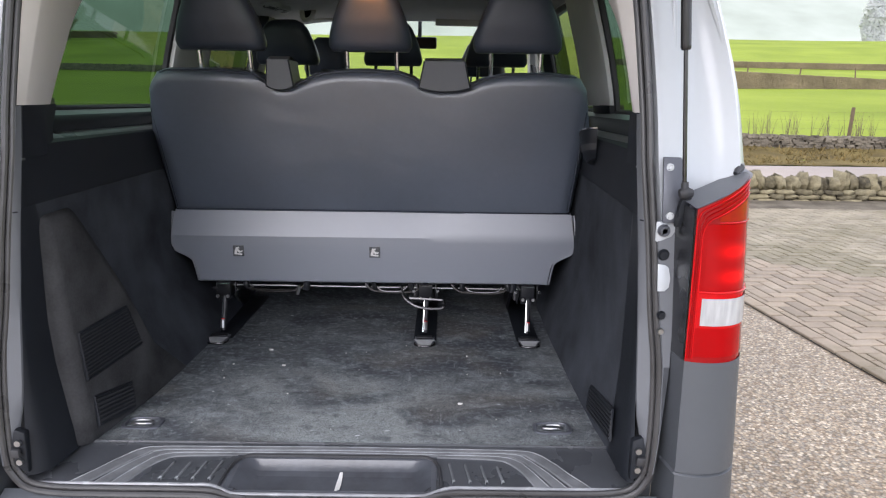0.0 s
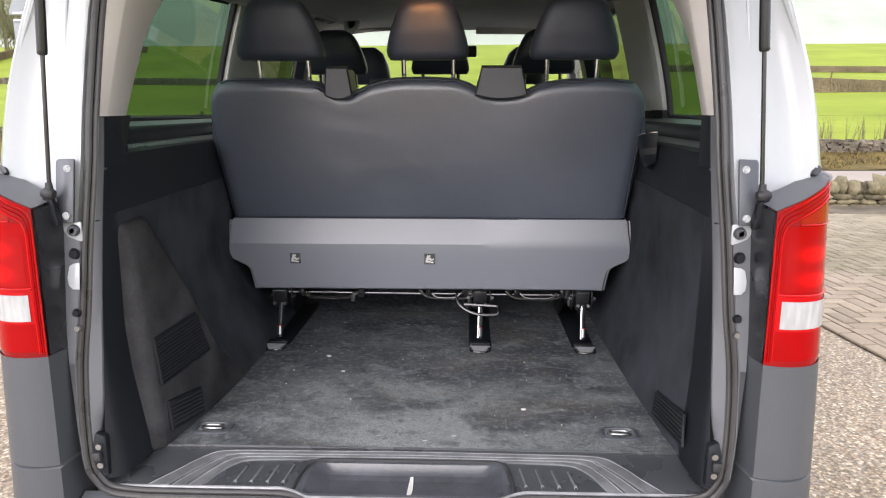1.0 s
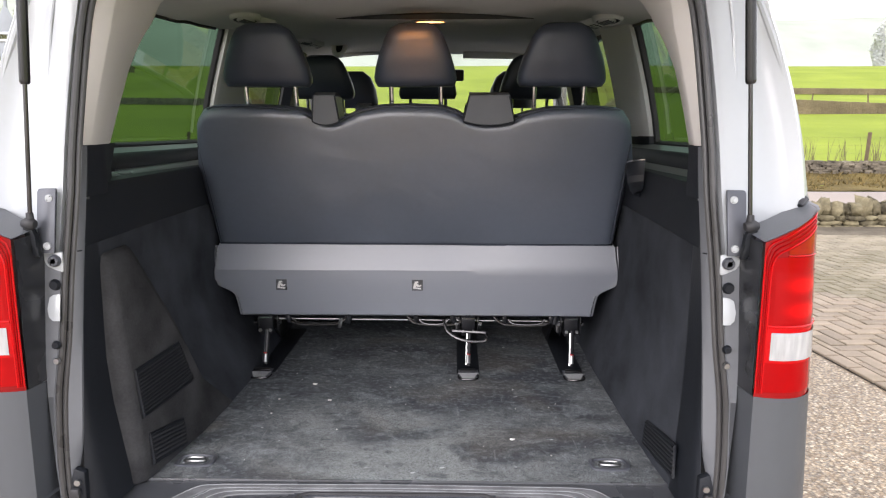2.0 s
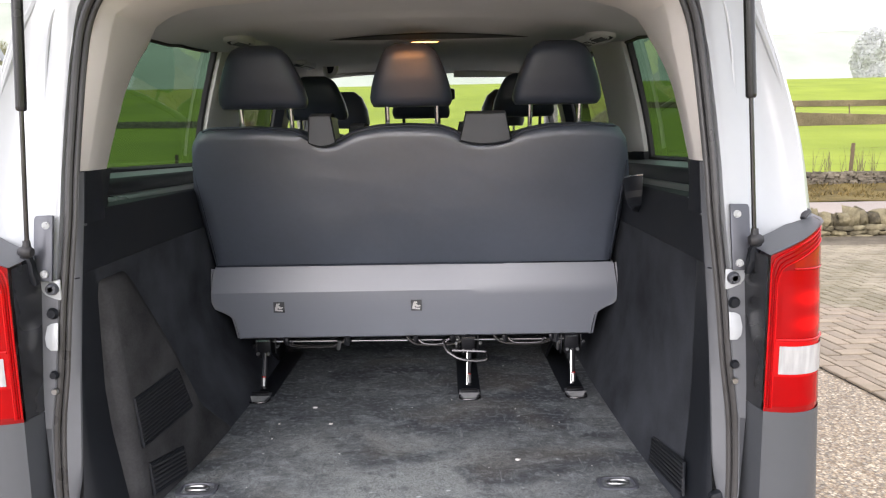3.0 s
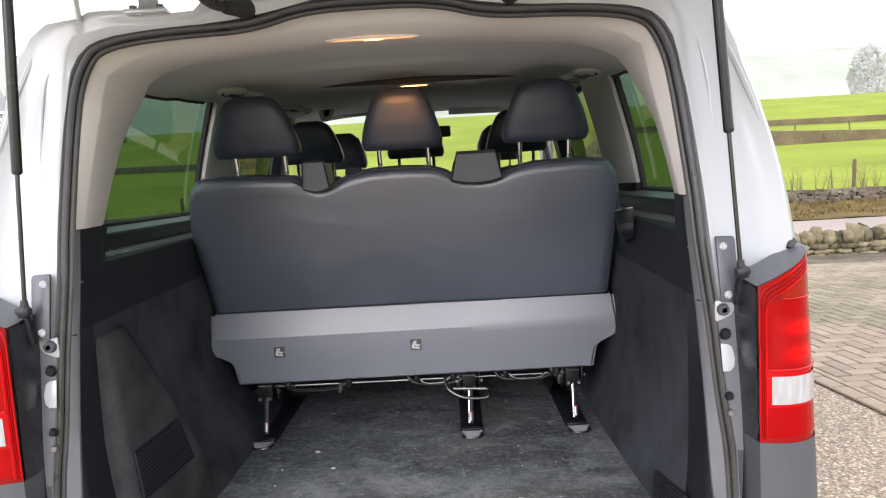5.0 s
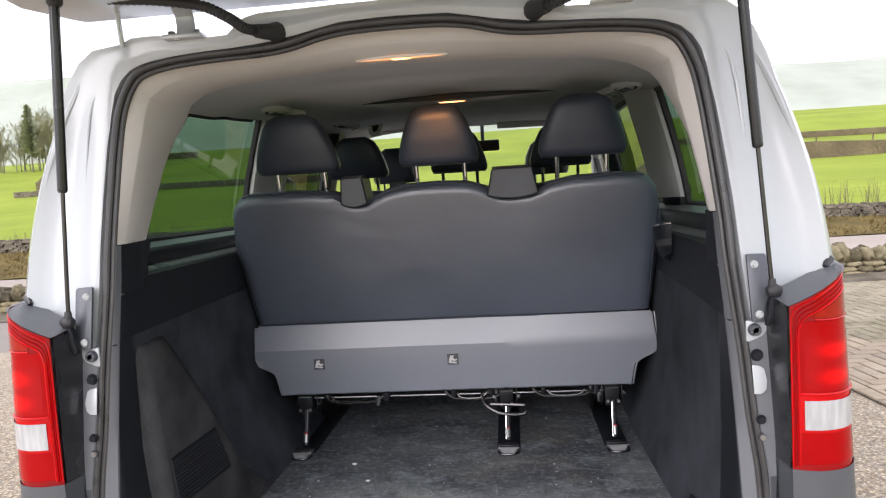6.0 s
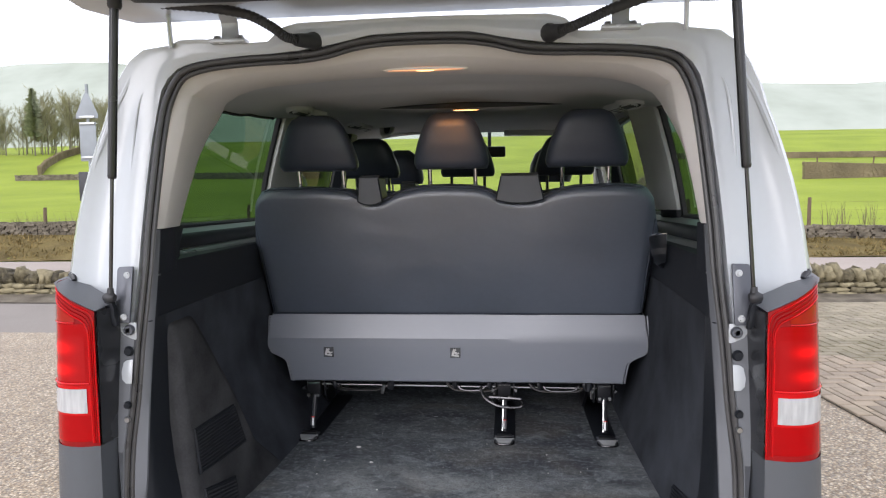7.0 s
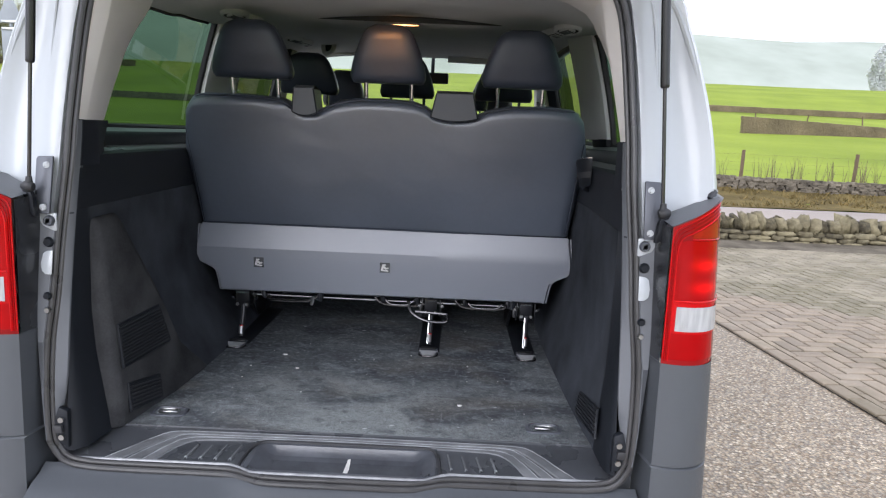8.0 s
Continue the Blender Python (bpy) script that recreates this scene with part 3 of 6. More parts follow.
# ---- van: body ----
for s, side in ((1, "right"), (-1, "left")):
    # side skin: lower panel, rails over and between the windows
    def skin(name, y0, y1, z0, z1, material=WHITE, n=8, inset=0.0, ny=2):
        r = []
        for yy in np.linspace(y0, y1, ny):
            nose = max(0, (yy - 4.0)) * 0.18
            r.append([(s * (win_x(zz) + 0.02 - inset - nose * nose * 3), yy, zz) for zz in np.linspace(z0, z1, n)])
        return part(name, loft(r), material, van)
    skin("side_panel", 0.44, 4.75, 0.62, 1.37, n=10, ny=12)
    skin("side_sill", 0.05, 4.6, 0.30, 0.62, BUMPER, n=5, ny=10)
    skin("rear_quarter", 0.44, 0.50, 1.37, 1.84)
    skin("window_rail", 0.44, 3.3, 1.84, 1.89, n=4)
    skin("pillar_skin", 2.55, 2.67, 1.37, 1.84)
    part("windscreen_pillar", tube([(s * 0.80, 3.05, 1.86), (s * 0.88, 3.6, 1.55), (s * 0.92, 4.05, 1.22)], 0.05, 8), WHITE, van)
    # panes
    def pane(y0, y1, z0=1.37, z1=1.84, material=TINTED, rake=0.0):
        bm = loft([[(s * (win_x(zz) + 0.018), yy + (0 if yy == y0 else rake * (zz - z1) / (z1 - z0)), zz) for zz in np.linspace(z0, z1, 5)] for yy in (y0, y1)])
        w = part("side_window", bm, material, van, "dark green tinted glass")
        w.visible_shadow = False
        fr = tube([(s * (win_x(zz) + 0.004), yy, zz) for yy, zz in ((y0, z0), (y0, z1), (y1, z1), (y1, z0))], 0.018, 6, closed=True)
        part("window_frame", fr, RUBBER, w)
    YF = 1.165 if s > 0 else 1.375
    pane(0.46, YF + 0.045, rake=0.025)
    part("window_band", loft([[(s * (win_x(z) + 0.010), YF - rk(z), z), (s * (win_x(z) - 0.004), YF + 0.006 - rk(z), z), (s * (win_x(z) - 0.008), YF + 0.020 - rk(z), z), (s * (win_x(z) + 0.004), YF + 0.030 - rk(z), z)] for z in np.linspace(1.37, 1.845, 6)]), RUBBER, van)
    skin("pillar_skin", YF + 0.02, YF + 0.30, 1.37, 1.84)
    pane(YF + 0.31, 2.54, 1.37, 1.84, HALFTINT)
    pane(2.68, 3.35, 1.37, 1.80, SCREEN)

# roof, bonnet, screen, nose
roof = []
for y in (0.42, 1.0, 2.0, 2.8, 3.1):
    lift = lerp_table([(0.05, 0.0), (0.4, 0.03), (1.0, 0.055), (2.0, 0.065), (2.8, 0.065), (3.1, 0.05)], y)
    roof.append([(x, y, 1.89 + lift - 0.055 * (abs(x) / 0.72) ** 4.0) for x in np.linspace(-0.80, 0.80, 21)])
part("roof", loft(roof), WHITE, van)
scr = part("windscreen", loft([[(x * 1.0, 3.10 + 0.04 * (1 - abs(x)), 1.925) for x in np.linspace(-0.74, 0.74, 9)], [(x * 1.18, 4.08 + 0.10 * (1 - abs(x)), 1.20) for x in np.linspace(-0.74, 0.74, 9)]]), SCREEN, van, "clear windscreen glass")
scr.visible_shadow = False
bon = []
for y, z, w in ((4.06, 1.21, 0.90), (4.4, 1.12, 0.88), (4.75, 0.98, 0.82), (4.92, 0.80, 0.76), (4.95, 0.35, 0.74)):
    bon.append([(x, y - 0.18 * abs(x / w) ** 3 * (y > 4.3), z) for x in np.linspace(-w, w, 13)])
part("bonnet", loft(bon), WHITE, van)
part("underbody", box(-0.86, 0.86, 0.0, 4.7, 0.26, 0.30, 0.01), BLACK, van)
for s in (1, -1):
    for y in (0.95, 4.15):
        w = part("wheel", tube([(s * 0.70, y, 0.33), (s * 0.72, y, 0.33), (s * 0.90, y, 0.33), (s * 0.92, y, 0.33)], [0.30, 0.33, 0.33, 0.30], 28), RUBBER, van)
        part("rim", tube([(s * 0.915, y, 0.33), (s * 0.928, y, 0.33), (s * 0.930, y, 0.33)], [0.21, 0.20, 0.06], 24), STEEL, w)

# floor pan and load carpet
part("load_floor", box(-0.70, 0.70, 0.098, 3.2, 0.50, 0.58, 0.0), CARPET, van, "charcoal felt load floor with dusty scuffs", smooth=False)

# sill plate: ribbed plastic over the rear edge with a dished middle
def sill_lip(x):
    dip = min(1, max(0, (0.275 - abs(x)) / 0.07))
    return -0.062 - 0.036 * dip * dip * (3 - 2 * dip)


for s in (1, -1):
    sill = []
    for x in np.linspace(0.238, 0.70, 20):
        yo = sill_lip(x)
        sill.append([(s * x, 0.10, 0.578), (s * x, 0.088, 0.574), (s * x, 0.070, 0.571), (s * x, 0.05, 0.566), (s * x, 0.0, 0.562), (s * x, yo + 0.012, 0.5555), (s * x, yo, 0.551)])
    part("sill_plate", loft(sill), SILL, van, "ribbed black plastic loading sill")
part("sill_plate", loft([[(x, 0.10, 0.578), (x, 0.088, 0.574), (x, 0.070, 0.571), (x, 0.055, 0.5695)] for x in (-0.24, 0.0, 0.24)]), SILL, van, "ribbed black plastic loading sill")
part("sill_edge", tube([(x, 0.094, 0.579) for x in np.linspace(-0.66, 0.66, 30)], 0.0045, 6), SILL, van)
# flat ribs: three slanted bars at each end running into lines along the sill, and short ribs between
def sill_z(y):
    return lerp_table([(-0.065, 0.553), (-0.036, 0.558), (0.0, 0.562), (0.05, 0.566), (0.070, 0.571), (0.088, 0.574), (0.10, 0.578)], y)


def strip(pts, w, h):
    """A low flat bar with sloping sides along a line of plan points on the sill."""
    rings = []
    for i, p in enumerate(pts):
        a, b = Vector(pts[max(0, i - 1)]), Vector(pts[min(len(pts) - 1, i + 1)])
        d = (b - a).normalized()
        n = Vector((-d.y, d.x))
        ring = []
        for o, up in ((-0.5, -0.002), (-0.32, h), (0.32, h), (0.5, -0.002)):
            q = Vector(p) + n * w * o
            ring.append((q.x, q.y, sill_z(q.y) + up))
        rings.append(ring)
    return loft(rings)


# three flat straps that run along the sill and turn out to its edge at both ends
BOUNDS = ([(0.0, 0.086), (0.28, 0.083), (0.441, 0.080), (0.490, 0.068), (0.524, 0.037), (0.557, -0.010), (0.602, -0.060)],
          [(0.0, 0.072), (0.28, 0.069), (0.425, 0.067), (0.460, 0.050), (0.480, 0.027), (0.502, -0.002), (0.543, -0.060)],
          [(0.0, 0.064), (0.28, 0.061), (0.400, 0.058), (0.440, 0.041), (0.457, 0.018), (0.474, -0.009), (0.504, -0.060)],
          [(0.0, 0.056), (0.28, 0.050), (0.378, 0.044), (0.406, 0.030), (0.423, 0.012), (0.436, -0.009), (0.460, -0.060)])
bounds = []
for line in BOUNDS:
    half = smooth_line([(a, b, 0) for a, b in line], 5)
    bounds.append([(-p.x, p.y) for p in reversed(half[1:])] + [(p.x, p.y) for p in half])
for outer, innr in zip(bounds, bounds[1:]):
    rings = []
    for (ax, ay), (bx, by) in zip(outer, innr):
        rings.append([(ax + (bx - ax) * f, ay + (by - ay) * f, sill_z(ay + (by - ay) * f) + up) for f, up in ((0.06, -0.002), (0.14, 0.0034), (0.5, 0.0040), (0.80, 0.0034), (0.86, -0.002))])
    part("sill_strap", loft(rings), STRAP, van, "grey plastic tread strap with pale painted edge highlights", sharp=30)
    # thin pale tube along the strap, painting the highlight on its edge
    part("strap_edge", tube([(ax + (bx - ax) * 0.12, ay + (by - ay) * 0.12, sill_z(ay + (by - ay) * 0.12) + 0.003) for (ax, ay), (bx, by) in zip(outer, innr)], 0.0013, 6), PALEEDGE, van)
for s in (1, -1):
    for k in range(4):
        x = s * (0.270 + 0.0375 * k)
        part("sill_rib", strip([(x, 0.028 - 0.003 * k), (x + s * 0.010, -0.036)], 0.006, 0.0045), STRAP, van)
        part("rib_end", strip([(x + s * 0.010, -0.036), (x + s * 0.011, -0.043)], 0.008, 0.005), PALEEDGE, van)
# lip bead in the pale colour that paints its bright reflection
part("sill_lip", tube(smooth_line([(x, sill_lip(x) + 0.005, 0.5550) for x in np.linspace(-0.675, 0.675, 45)], 2), 0.0044, 8), LIPGLINT, van)
# dished step tray
tray = []
for x in np.linspace(-0.24, 0.24, 41):
    e = min(1, max(0, (0.238 - abs(x)) / 0.06))
    e = e * e * (3 - 2 * e)
    yo = sill_lip(x)
    tray.append([(x, 0.058, 0.5700), (x, 0.050, 0.5690), (x, 0.044, 0.5680 - 0.003 * e), (x, 0.036, 0.5665 - 0.013 * e), (x, 0.026, 0.565 - 0.021 * e), (x, 0.012, 0.564 - 0.026 * e), (x, -0.040, 0.560 - 0.027 * e), (x, yo + 0.034, 0.558 - 0.024 * e), (x, yo + 0.016, 0.557 + 0.002 * e), (x, yo, 0.551)])
tr = part("step_tray", loft(tray), TRAY, van, "dished grey plastic step tray", sharp=16)
rim = [(x, 0.051, 0.5705) for x in np.linspace(-0.205, 0.21, 21)]
rim = [(-0.252, -0.062, 0.557), (-0.249, -0.02, 0.5625), (-0.240, 0.020, 0.5665), (-0.226, 0.042, 0.5695)] + rim + [(0.230, 0.042, 0.5695), (0.243, 0.020, 0.5665), (0.249, -0.02, 0.5625), (0.252, -0.062, 0.557)]
part("tray_rim", tube(smooth_line(rim, 2), 0.0042, 6), RUBBER, tr)
part("tray_mark", loft([[(0.010, 0.022, 0.5440), (0.017, 0.023, 0.5445)], [(0.009, 0.010, 0.5400), (0.018, 0.009, 0.5400)], [(0.007, -0.02, 0.5378), (0.019, -0.022, 0.5378)], [(0.006, -0.045, 0.5352), (0.017, -0.040, 0.5356)]]), LABELW, tr, "white scuff")

# bumper below the sill and its corners
bump = []
for x in np.linspace(-0.74, 0.74, 41):
    dip = min(1, max(0, (0.30 - abs(x)) / 0.08))
    dip = dip * dip * (3 - 2 * dip)
    yo = -0.055 - 0.036 * dip
    bump.append([(x, yo - 0.002, 0.540), (x, yo - 0.020, 0.531), (x, yo - 0.030, 0.524), (x, min(-0.120, yo - 0.040), 0.514), (x, -0.165, 0.49), (x, -0.18, 0.45), (x, -0.17, 0.30), (x, -0.05, 0.26)])
bumper = part("bumper", loft(bump), BUMPER, van, "dark grey textured plastic bumper")

CORNER = [(0.741, 0.0), (0.748, -0.058), (0.756, -0.106), (0.780, -0.114), (0.812, -0.117), (0.845, -0.106), (0.872, -0.078), (0.890, -0.035), (0.903, 0.02), (0.918, 0.12)]


FINE = [Vector((0.741 + 0.015 * i / 12, -0.106 * i / 12, 0)) for i in range(12)] + smooth_line([(a, b, 0) for a, b in CORNER[2:]], 6)
CORNER_IN = CORNER
CORNER = [(p.x, p.y) for p in FINE]


def corner_at(u):
    """A point of the rear corner's plan, u from 0 (inner) to 1 (side)."""
    i = min(int(u * (len(CORNER) - 1)), len(CORNER) - 2)
    t = u * (len(CORNER) - 1) - i
    return (CORNER[i][0] * (1 - t) + CORNER[i + 1][0] * t, CORNER[i][1] * (1 - t) + CORNER[i + 1][1] * t)


def light_top(x):
    return 1.203 + 0.068 * min(1, max(0, (x - 0.752) / 0.125))


for s in (1, -1):
    rings = []
    for z in (0.28, 0.45, 0.60, 0.626, 0.630, 0.634, 0.75, 0.880, 0.886):
        o = -0.006 if 0.627 < z < 0.633 else 0.0
        f = 0.010 + 0.010 * (0.88 - z) / 0.3
        rings.append([(s * (a + o + f * min(1, max(0, (a - 0.80) / 0.08))), b - o - 0.3 * f, z) for a, b in CORNER] + [(s * 0.935, 0.46, z)])
    part("bumper_corner", loft(rings), BUMPER, van)
    part("corner_cheek", loft([[(s * 0.70, 0.0, z), (s * 0.742, -0.002, z)] for z in (0.5, 0.7, 0.88)]), BUMPER, van)
    # rear lamp
    lamp = thing("tail_light", "", "")
    lamp.parent = van
    lamp["label"] = "red tail light with clear reversing lens and amber indicator"

    def lamp_pt(u, z, off):
        """A point of the lamp's skin, lifted by off."""
        a, b = corner_at(u)
        a2, b2 = corner_at(min(1, u + 0.02))
        a1, b1 = corner_at(max(0, u - 0.02))
        n = Vector((b2 - b1, -(a2 - a1)))
        n = (-n if n.y > 0 or n.x < -0.9 else n).normalized()
        return (s * (a + n.x * off + max(0, (a - 0.80) / 0.1) * 0.055 * (1.08 - z)), b + n.y * off - 0.012 * (1.05 - abs(z - 1.05) * 3) * 0.2, z)

    def lamp_patch(u0, u1, zlo, zhi, off, nu=14, nz=6, ribs=False):
        """A piece of the lamp's skin; its lower and upper edges are functions of the plan's x."""
        rings = []
        for i, v in enumerate(np.linspace(0, 1, nz)):
            ring = []
            for u in np.linspace(u0, u1, nu):
                x = corner_at(u)[0]
                ring.append(lamp_pt(u, zlo(x) * (1 - v) + zhi(x) * v, off + (0.0005 * (i % 2) if ribs else 0.0)))
            rings.append(ring)
        return loft(rings)

    def rim_line(u0, gap, u1, zlo):
        """A line up the inner edge of the lamp that bends over and runs along its slanting top."""
        x0 = corner_at(u0)[0]
        line = [(u0, z) for z in np.linspace(zlo, light_top(x0) - gap - 0.030, 12)]
        line += [(u0 + 0.008, light_top(x0) - gap - 0.016), (u0 + 0.028, light_top(corner_at(u0 + 0.028)[0]) - gap - 0.004)]
        line += [(u, light_top(corner_at(u)[0]) - gap) for u in np.linspace(u0 + 0.06, u1, 14)]
        return line
    part("lamp_body", lamp_patch(0.225, 1.0, lambda x: 0.885, lambda x: light_top(x) + 0.001, 0.0, 40, 14), REDDARK, lamp)
    part("brake_lens", lamp_patch(0.295, 0.955, lambda x: 1.036, lambda x: min(1.178, light_top(x) - 0.042), 0.0015, 22, 10), RED, lamp)
    # bright line in lighter red, painting the gleam above the reversing lens
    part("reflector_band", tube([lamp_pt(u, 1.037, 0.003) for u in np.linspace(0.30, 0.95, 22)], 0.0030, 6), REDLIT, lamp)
    # two soft glows, painted as a colour gradient on the lens
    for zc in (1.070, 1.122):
        part("glow_spot", lamp_patch(0.33, 0.86, lambda x: zc - 0.026, lambda x: zc + 0.026, 0.0020, 18, 8), REDGLOW, lamp)
    part("indicator_lens", lamp_patch(0.40, 0.955, lambda x: 1.184, lambda x: max(1.1845, light_top(x) - 0.036), 0.0025, 18, 8), AMBER, lamp, "dark amber indicator lens")
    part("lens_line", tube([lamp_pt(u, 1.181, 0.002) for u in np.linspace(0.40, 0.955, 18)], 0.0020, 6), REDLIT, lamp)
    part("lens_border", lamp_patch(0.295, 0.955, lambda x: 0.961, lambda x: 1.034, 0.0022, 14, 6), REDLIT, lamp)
    part("reversing_lens", lamp_patch(0.325, 0.925, lambda x: 0.967, lambda x: 1.025, 0.0040, 14, 20, True), CLEAR, lamp, "clear ribbed reversing lens")
    part("fog_lens", lamp_patch(0.295, 0.955, lambda x: 0.898, lambda x: 0.961, 0.0015, 14, 20, True), RED, lamp)
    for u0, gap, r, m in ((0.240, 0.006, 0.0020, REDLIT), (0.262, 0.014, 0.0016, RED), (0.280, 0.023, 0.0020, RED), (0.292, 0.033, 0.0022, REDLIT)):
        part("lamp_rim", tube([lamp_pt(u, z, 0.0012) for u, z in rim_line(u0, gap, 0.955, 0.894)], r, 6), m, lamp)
    # black cheek between lamp and pillar, and grey cover over the lamp
    part("lamp_cheek", loft([[(s * 0.7545, -0.103, 0.888), (s * 0.747, -0.058, 0.888), (s * 0.740, 0.005, 0.888)], [(s * 0.7535, -0.101, 1.204), (s * 0.746, -0.058, 1.208), (s * 0.740, 0.01, 1.216)]]), CHEEK, van, "gloss black cheek panel")
    cover = [[(s * a, b, light_top(a) + 0.002) for a, b in CORNER_IN[2:9]], [(s * (0.742 + 0.17 * k / 6), -0.02 + 0.10 * (k / 6) ** 2, 1.222 + 0.056 * k / 6) for k in range(7)]]
    part("lamp_cover", loft(cover), GREY, van, "grey plastic cover above the tail light")
    part("cover_clip", tube([(s * 0.868, -0.004, 1.268), (s * 0.880, 0.006, 1.281), (s * 0.888, 0.020, 1.284)], [0.006, 0.010, 0.008], 8), CHEEK, van)
    # painted jamb strip with plugs, buffer and strut bracket
    part("jamb_strip", loft([[(s * (seal_x(z) + 0.002), rear_y(z) + 0.002, z), (s * (seal_x(z) + 0.006), rear_y(z) - 0.004, z), (s * (0.747 - 0.020 * min(1, max(0, (0.88 - z) / 0.27))), rear_y(z) - 0.006 + 0.02 * min(1, max(0, (0.88 - z) / 0.27)), z)] for z in (0.61, 0.70, 0.85, 0.97, 1.10, 1.165)]), GREY, van)
    br = part("strut_bracket", prism([(s * 0.711, -0.030, 1.165), (s * 0.742, -0.030, 1.165), (s * 0.744, -0.024, 1.205), (s * 0.751, -0.018, 1.222), (s * 0.752, -0.004, 1.294), (s * 0.749, -0.002, 1.301), (s * 0.711, -0.002, 1.302)], (0, -0.008, 0), 0.003), BRACKET, van, "grey steel strut bracket")
    for bz, by in ((1.281, -0.0125), (1.181, -0.036)):
        part("bolt", tube([(s * 0.725, by, bz), (s * 0.725, by - 0.004, bz), (s * 0.725, by - 0.0048, bz), (s * 0.725, by - 0.0030, bz)], [0.0085, 0.0080, 0.0045, 0.003], 12), HINGE, br)
    part("bracket_arm", prism([(s * a, -0.058, b) for a, b in ((0.742, 1.230), (0.762, 1.226), (0.760, 1.208), (0.752, 1.196), (0.750, 1.176), (0.741, 1.160), (0.731, 1.160), (0.733, 1.180), (0.740, 1.204))], (0, 0.014, 0), 0.003), BLACK, br)
    part("ball_joint", tube([(s * 0.735, -0.055, 1.230), (s * 0.742, -0.055, 1.231), (s * 0.752, -0.055, 1.232), (s * 0.762, -0.055, 1.232)], [0.009, 0.0135, 0.0135, 0.008], 12), RUBBER, br)
    part("buffer_boss", prism([(s * a, -0.016, b) for a, b in ((0.703, 1.122), (0.722, 1.120), (0.736, 1.128), (0.744, 1.144), (0.746, 1.166), (0.703, 1.166))], (0, -0.007, 0), 0.003), WHITE, van)
    bf = part("rubber_buffer", tube([(s * 0.719, -0.022, 1.147), (s * 0.719, -0.024, 1.147), (s * 0.719, -0.027, 1.147), (s * 0.719, -0.033, 1.147), (s * 0.719, -0.034, 1.147), (s * 0.719, -0.034, 1.147), (s * 0.719, -0.030, 1.147)], [0.0135, 0.0138, 0.0130, 0.0115, 0.0105, 0.0055, 0.0045], 14), BRACKET, van)
    for pz, pr in ((1.095, 0.0130), (0.965, 0.010)):
        part("plug", tube([(s * 0.721, rear_y(pz) - 0.006, pz), (s * 0.721, rear_y(pz) - 0.014, pz)], [pr, pr * 0.7], 12), BLACK, van)
    part("plug", tube([(s * 0.721, rear_y(0.93) - 0.006, 0.93), (s * 0.721, rear_y(0.93) - 0.011, 0.93)], [0.008, 0.006], 12), STEEL, van)
    part("jamb_patch", prism([(s * 0.709, rear_y(1.018) - 0.010, 1.018), (s * 0.724, rear_y(1.018) - 0.010, 1.018), (s * 0.733, rear_y(1.025) - 0.010, 1.027), (s * 0.736, rear_y(1.04) - 0.009, 1.045), (s * 0.733, rear_y(1.07) - 0.006, 1.068), (s * 0.724, rear_y(1.07) - 0.006, 1.074), (s * 0.709, rear_y(1.07) - 0.006, 1.076)], (0, -0.003, 0), 0.001), WHITE, van)
    # gas strut
    st = thing("gas_strut", "", "")
    st.parent = van
    st["label"] = "black gas strut holding the tailgate"
    lo, hi = Vector((s * 0.745, -0.055, 1.235)), Vector((s * 0.684, -0.083, 1.935))
    mid = lo.lerp(hi, 0.40)
    part("rod", tube([lo, mid], 0.0045, 10), DARKSTEEL, st)
    part("cylinder", tube([mid, mid.lerp(hi, 0.01), mid.lerp(hi, 0.02), hi], [0.008, 0.0105, 0.0105, 0.0105], 14), STRUTPAINT, st)
    part("end_fitting", tube([hi + Vector((0, 0, -0.035)), hi + Vector((0, 0, -0.028)), hi + Vector((0, 0, 0.004)), hi + Vector((0, 0, 0.010))], [0.0125, 0.0165, 0.0165, 0.009], 12), RUBBER, st)
    part("gate_bracket", prism([(s * 0.640, -0.075, 1.925), (s * 0.70, -0.075, 1.925), (s * 0.71, -0.075, 1.955), (s * 0.63, -0.075, 1.955)], (0, -0.05, 0), 0.003), BRACKET, st)
    part("end_fitting", tube([lo + Vector((0, 0, -0.012)), lo + Vector((0, 0, 0.02))], [0.010, 0.007], 10), RUBBER, st)

# door seal: a double rubber bead round the opening
side_pts = [(x, rear_y(z) + 0.006, z) for z, x in SEAL_X if z >= 0.62]
top_pts = [(0.585, 0.063, 1.787), (0.52, 0.064, 1.802), (0.42, 0.065, 1.810), (0.30, 0.066, 1.814), (0.235, 0.066, 1.822), (0.17, 0.066, 1.838), (0.10, 0.066, 1.847), (0.0, 0.066, 1.849)]
low_pts = [(0.0, -0.109, 0.537), (0.16, -0.108, 0.537), (0.21, -0.098, 0.537), (0.26, -0.078, 0.537), (0.32, -0.072, 0.537), (0.50, -0.072, 0.537), (0.62, -0.071, 0.539), (0.680, -0.071, 0.552), (0.708, -0.072, 0.585)]
half = low_pts + side_pts + top_pts
ring = [Vector(p) for p in half] + [Vector((-p[0], p[1], p[2])) for p in reversed(half[1:-1])]
ring = smooth_line(ring, 4, closed=True)
seal = part("door_seal", tube(ring, 0.0082, 10, closed=True), SEALR, van, "double black rubber door seal")
inner = []
for i, p in enumerate(ring):
    d = ring[(i + 1) % len(ring)] - ring[i - 1]
    n = Vector((-d.z, 0, d.x)).normalized()
    if n.dot(Vector((0, 0, 1.2)) - Vector((p.x, 0, p.z))) < 0:
        n = -n
    inner.append(p + n * 0.0135 + Vector((0, 0.004, 0)))
part("seal_bead", tube(inner, 0.0062, 10, closed=True), SEALR, seal)

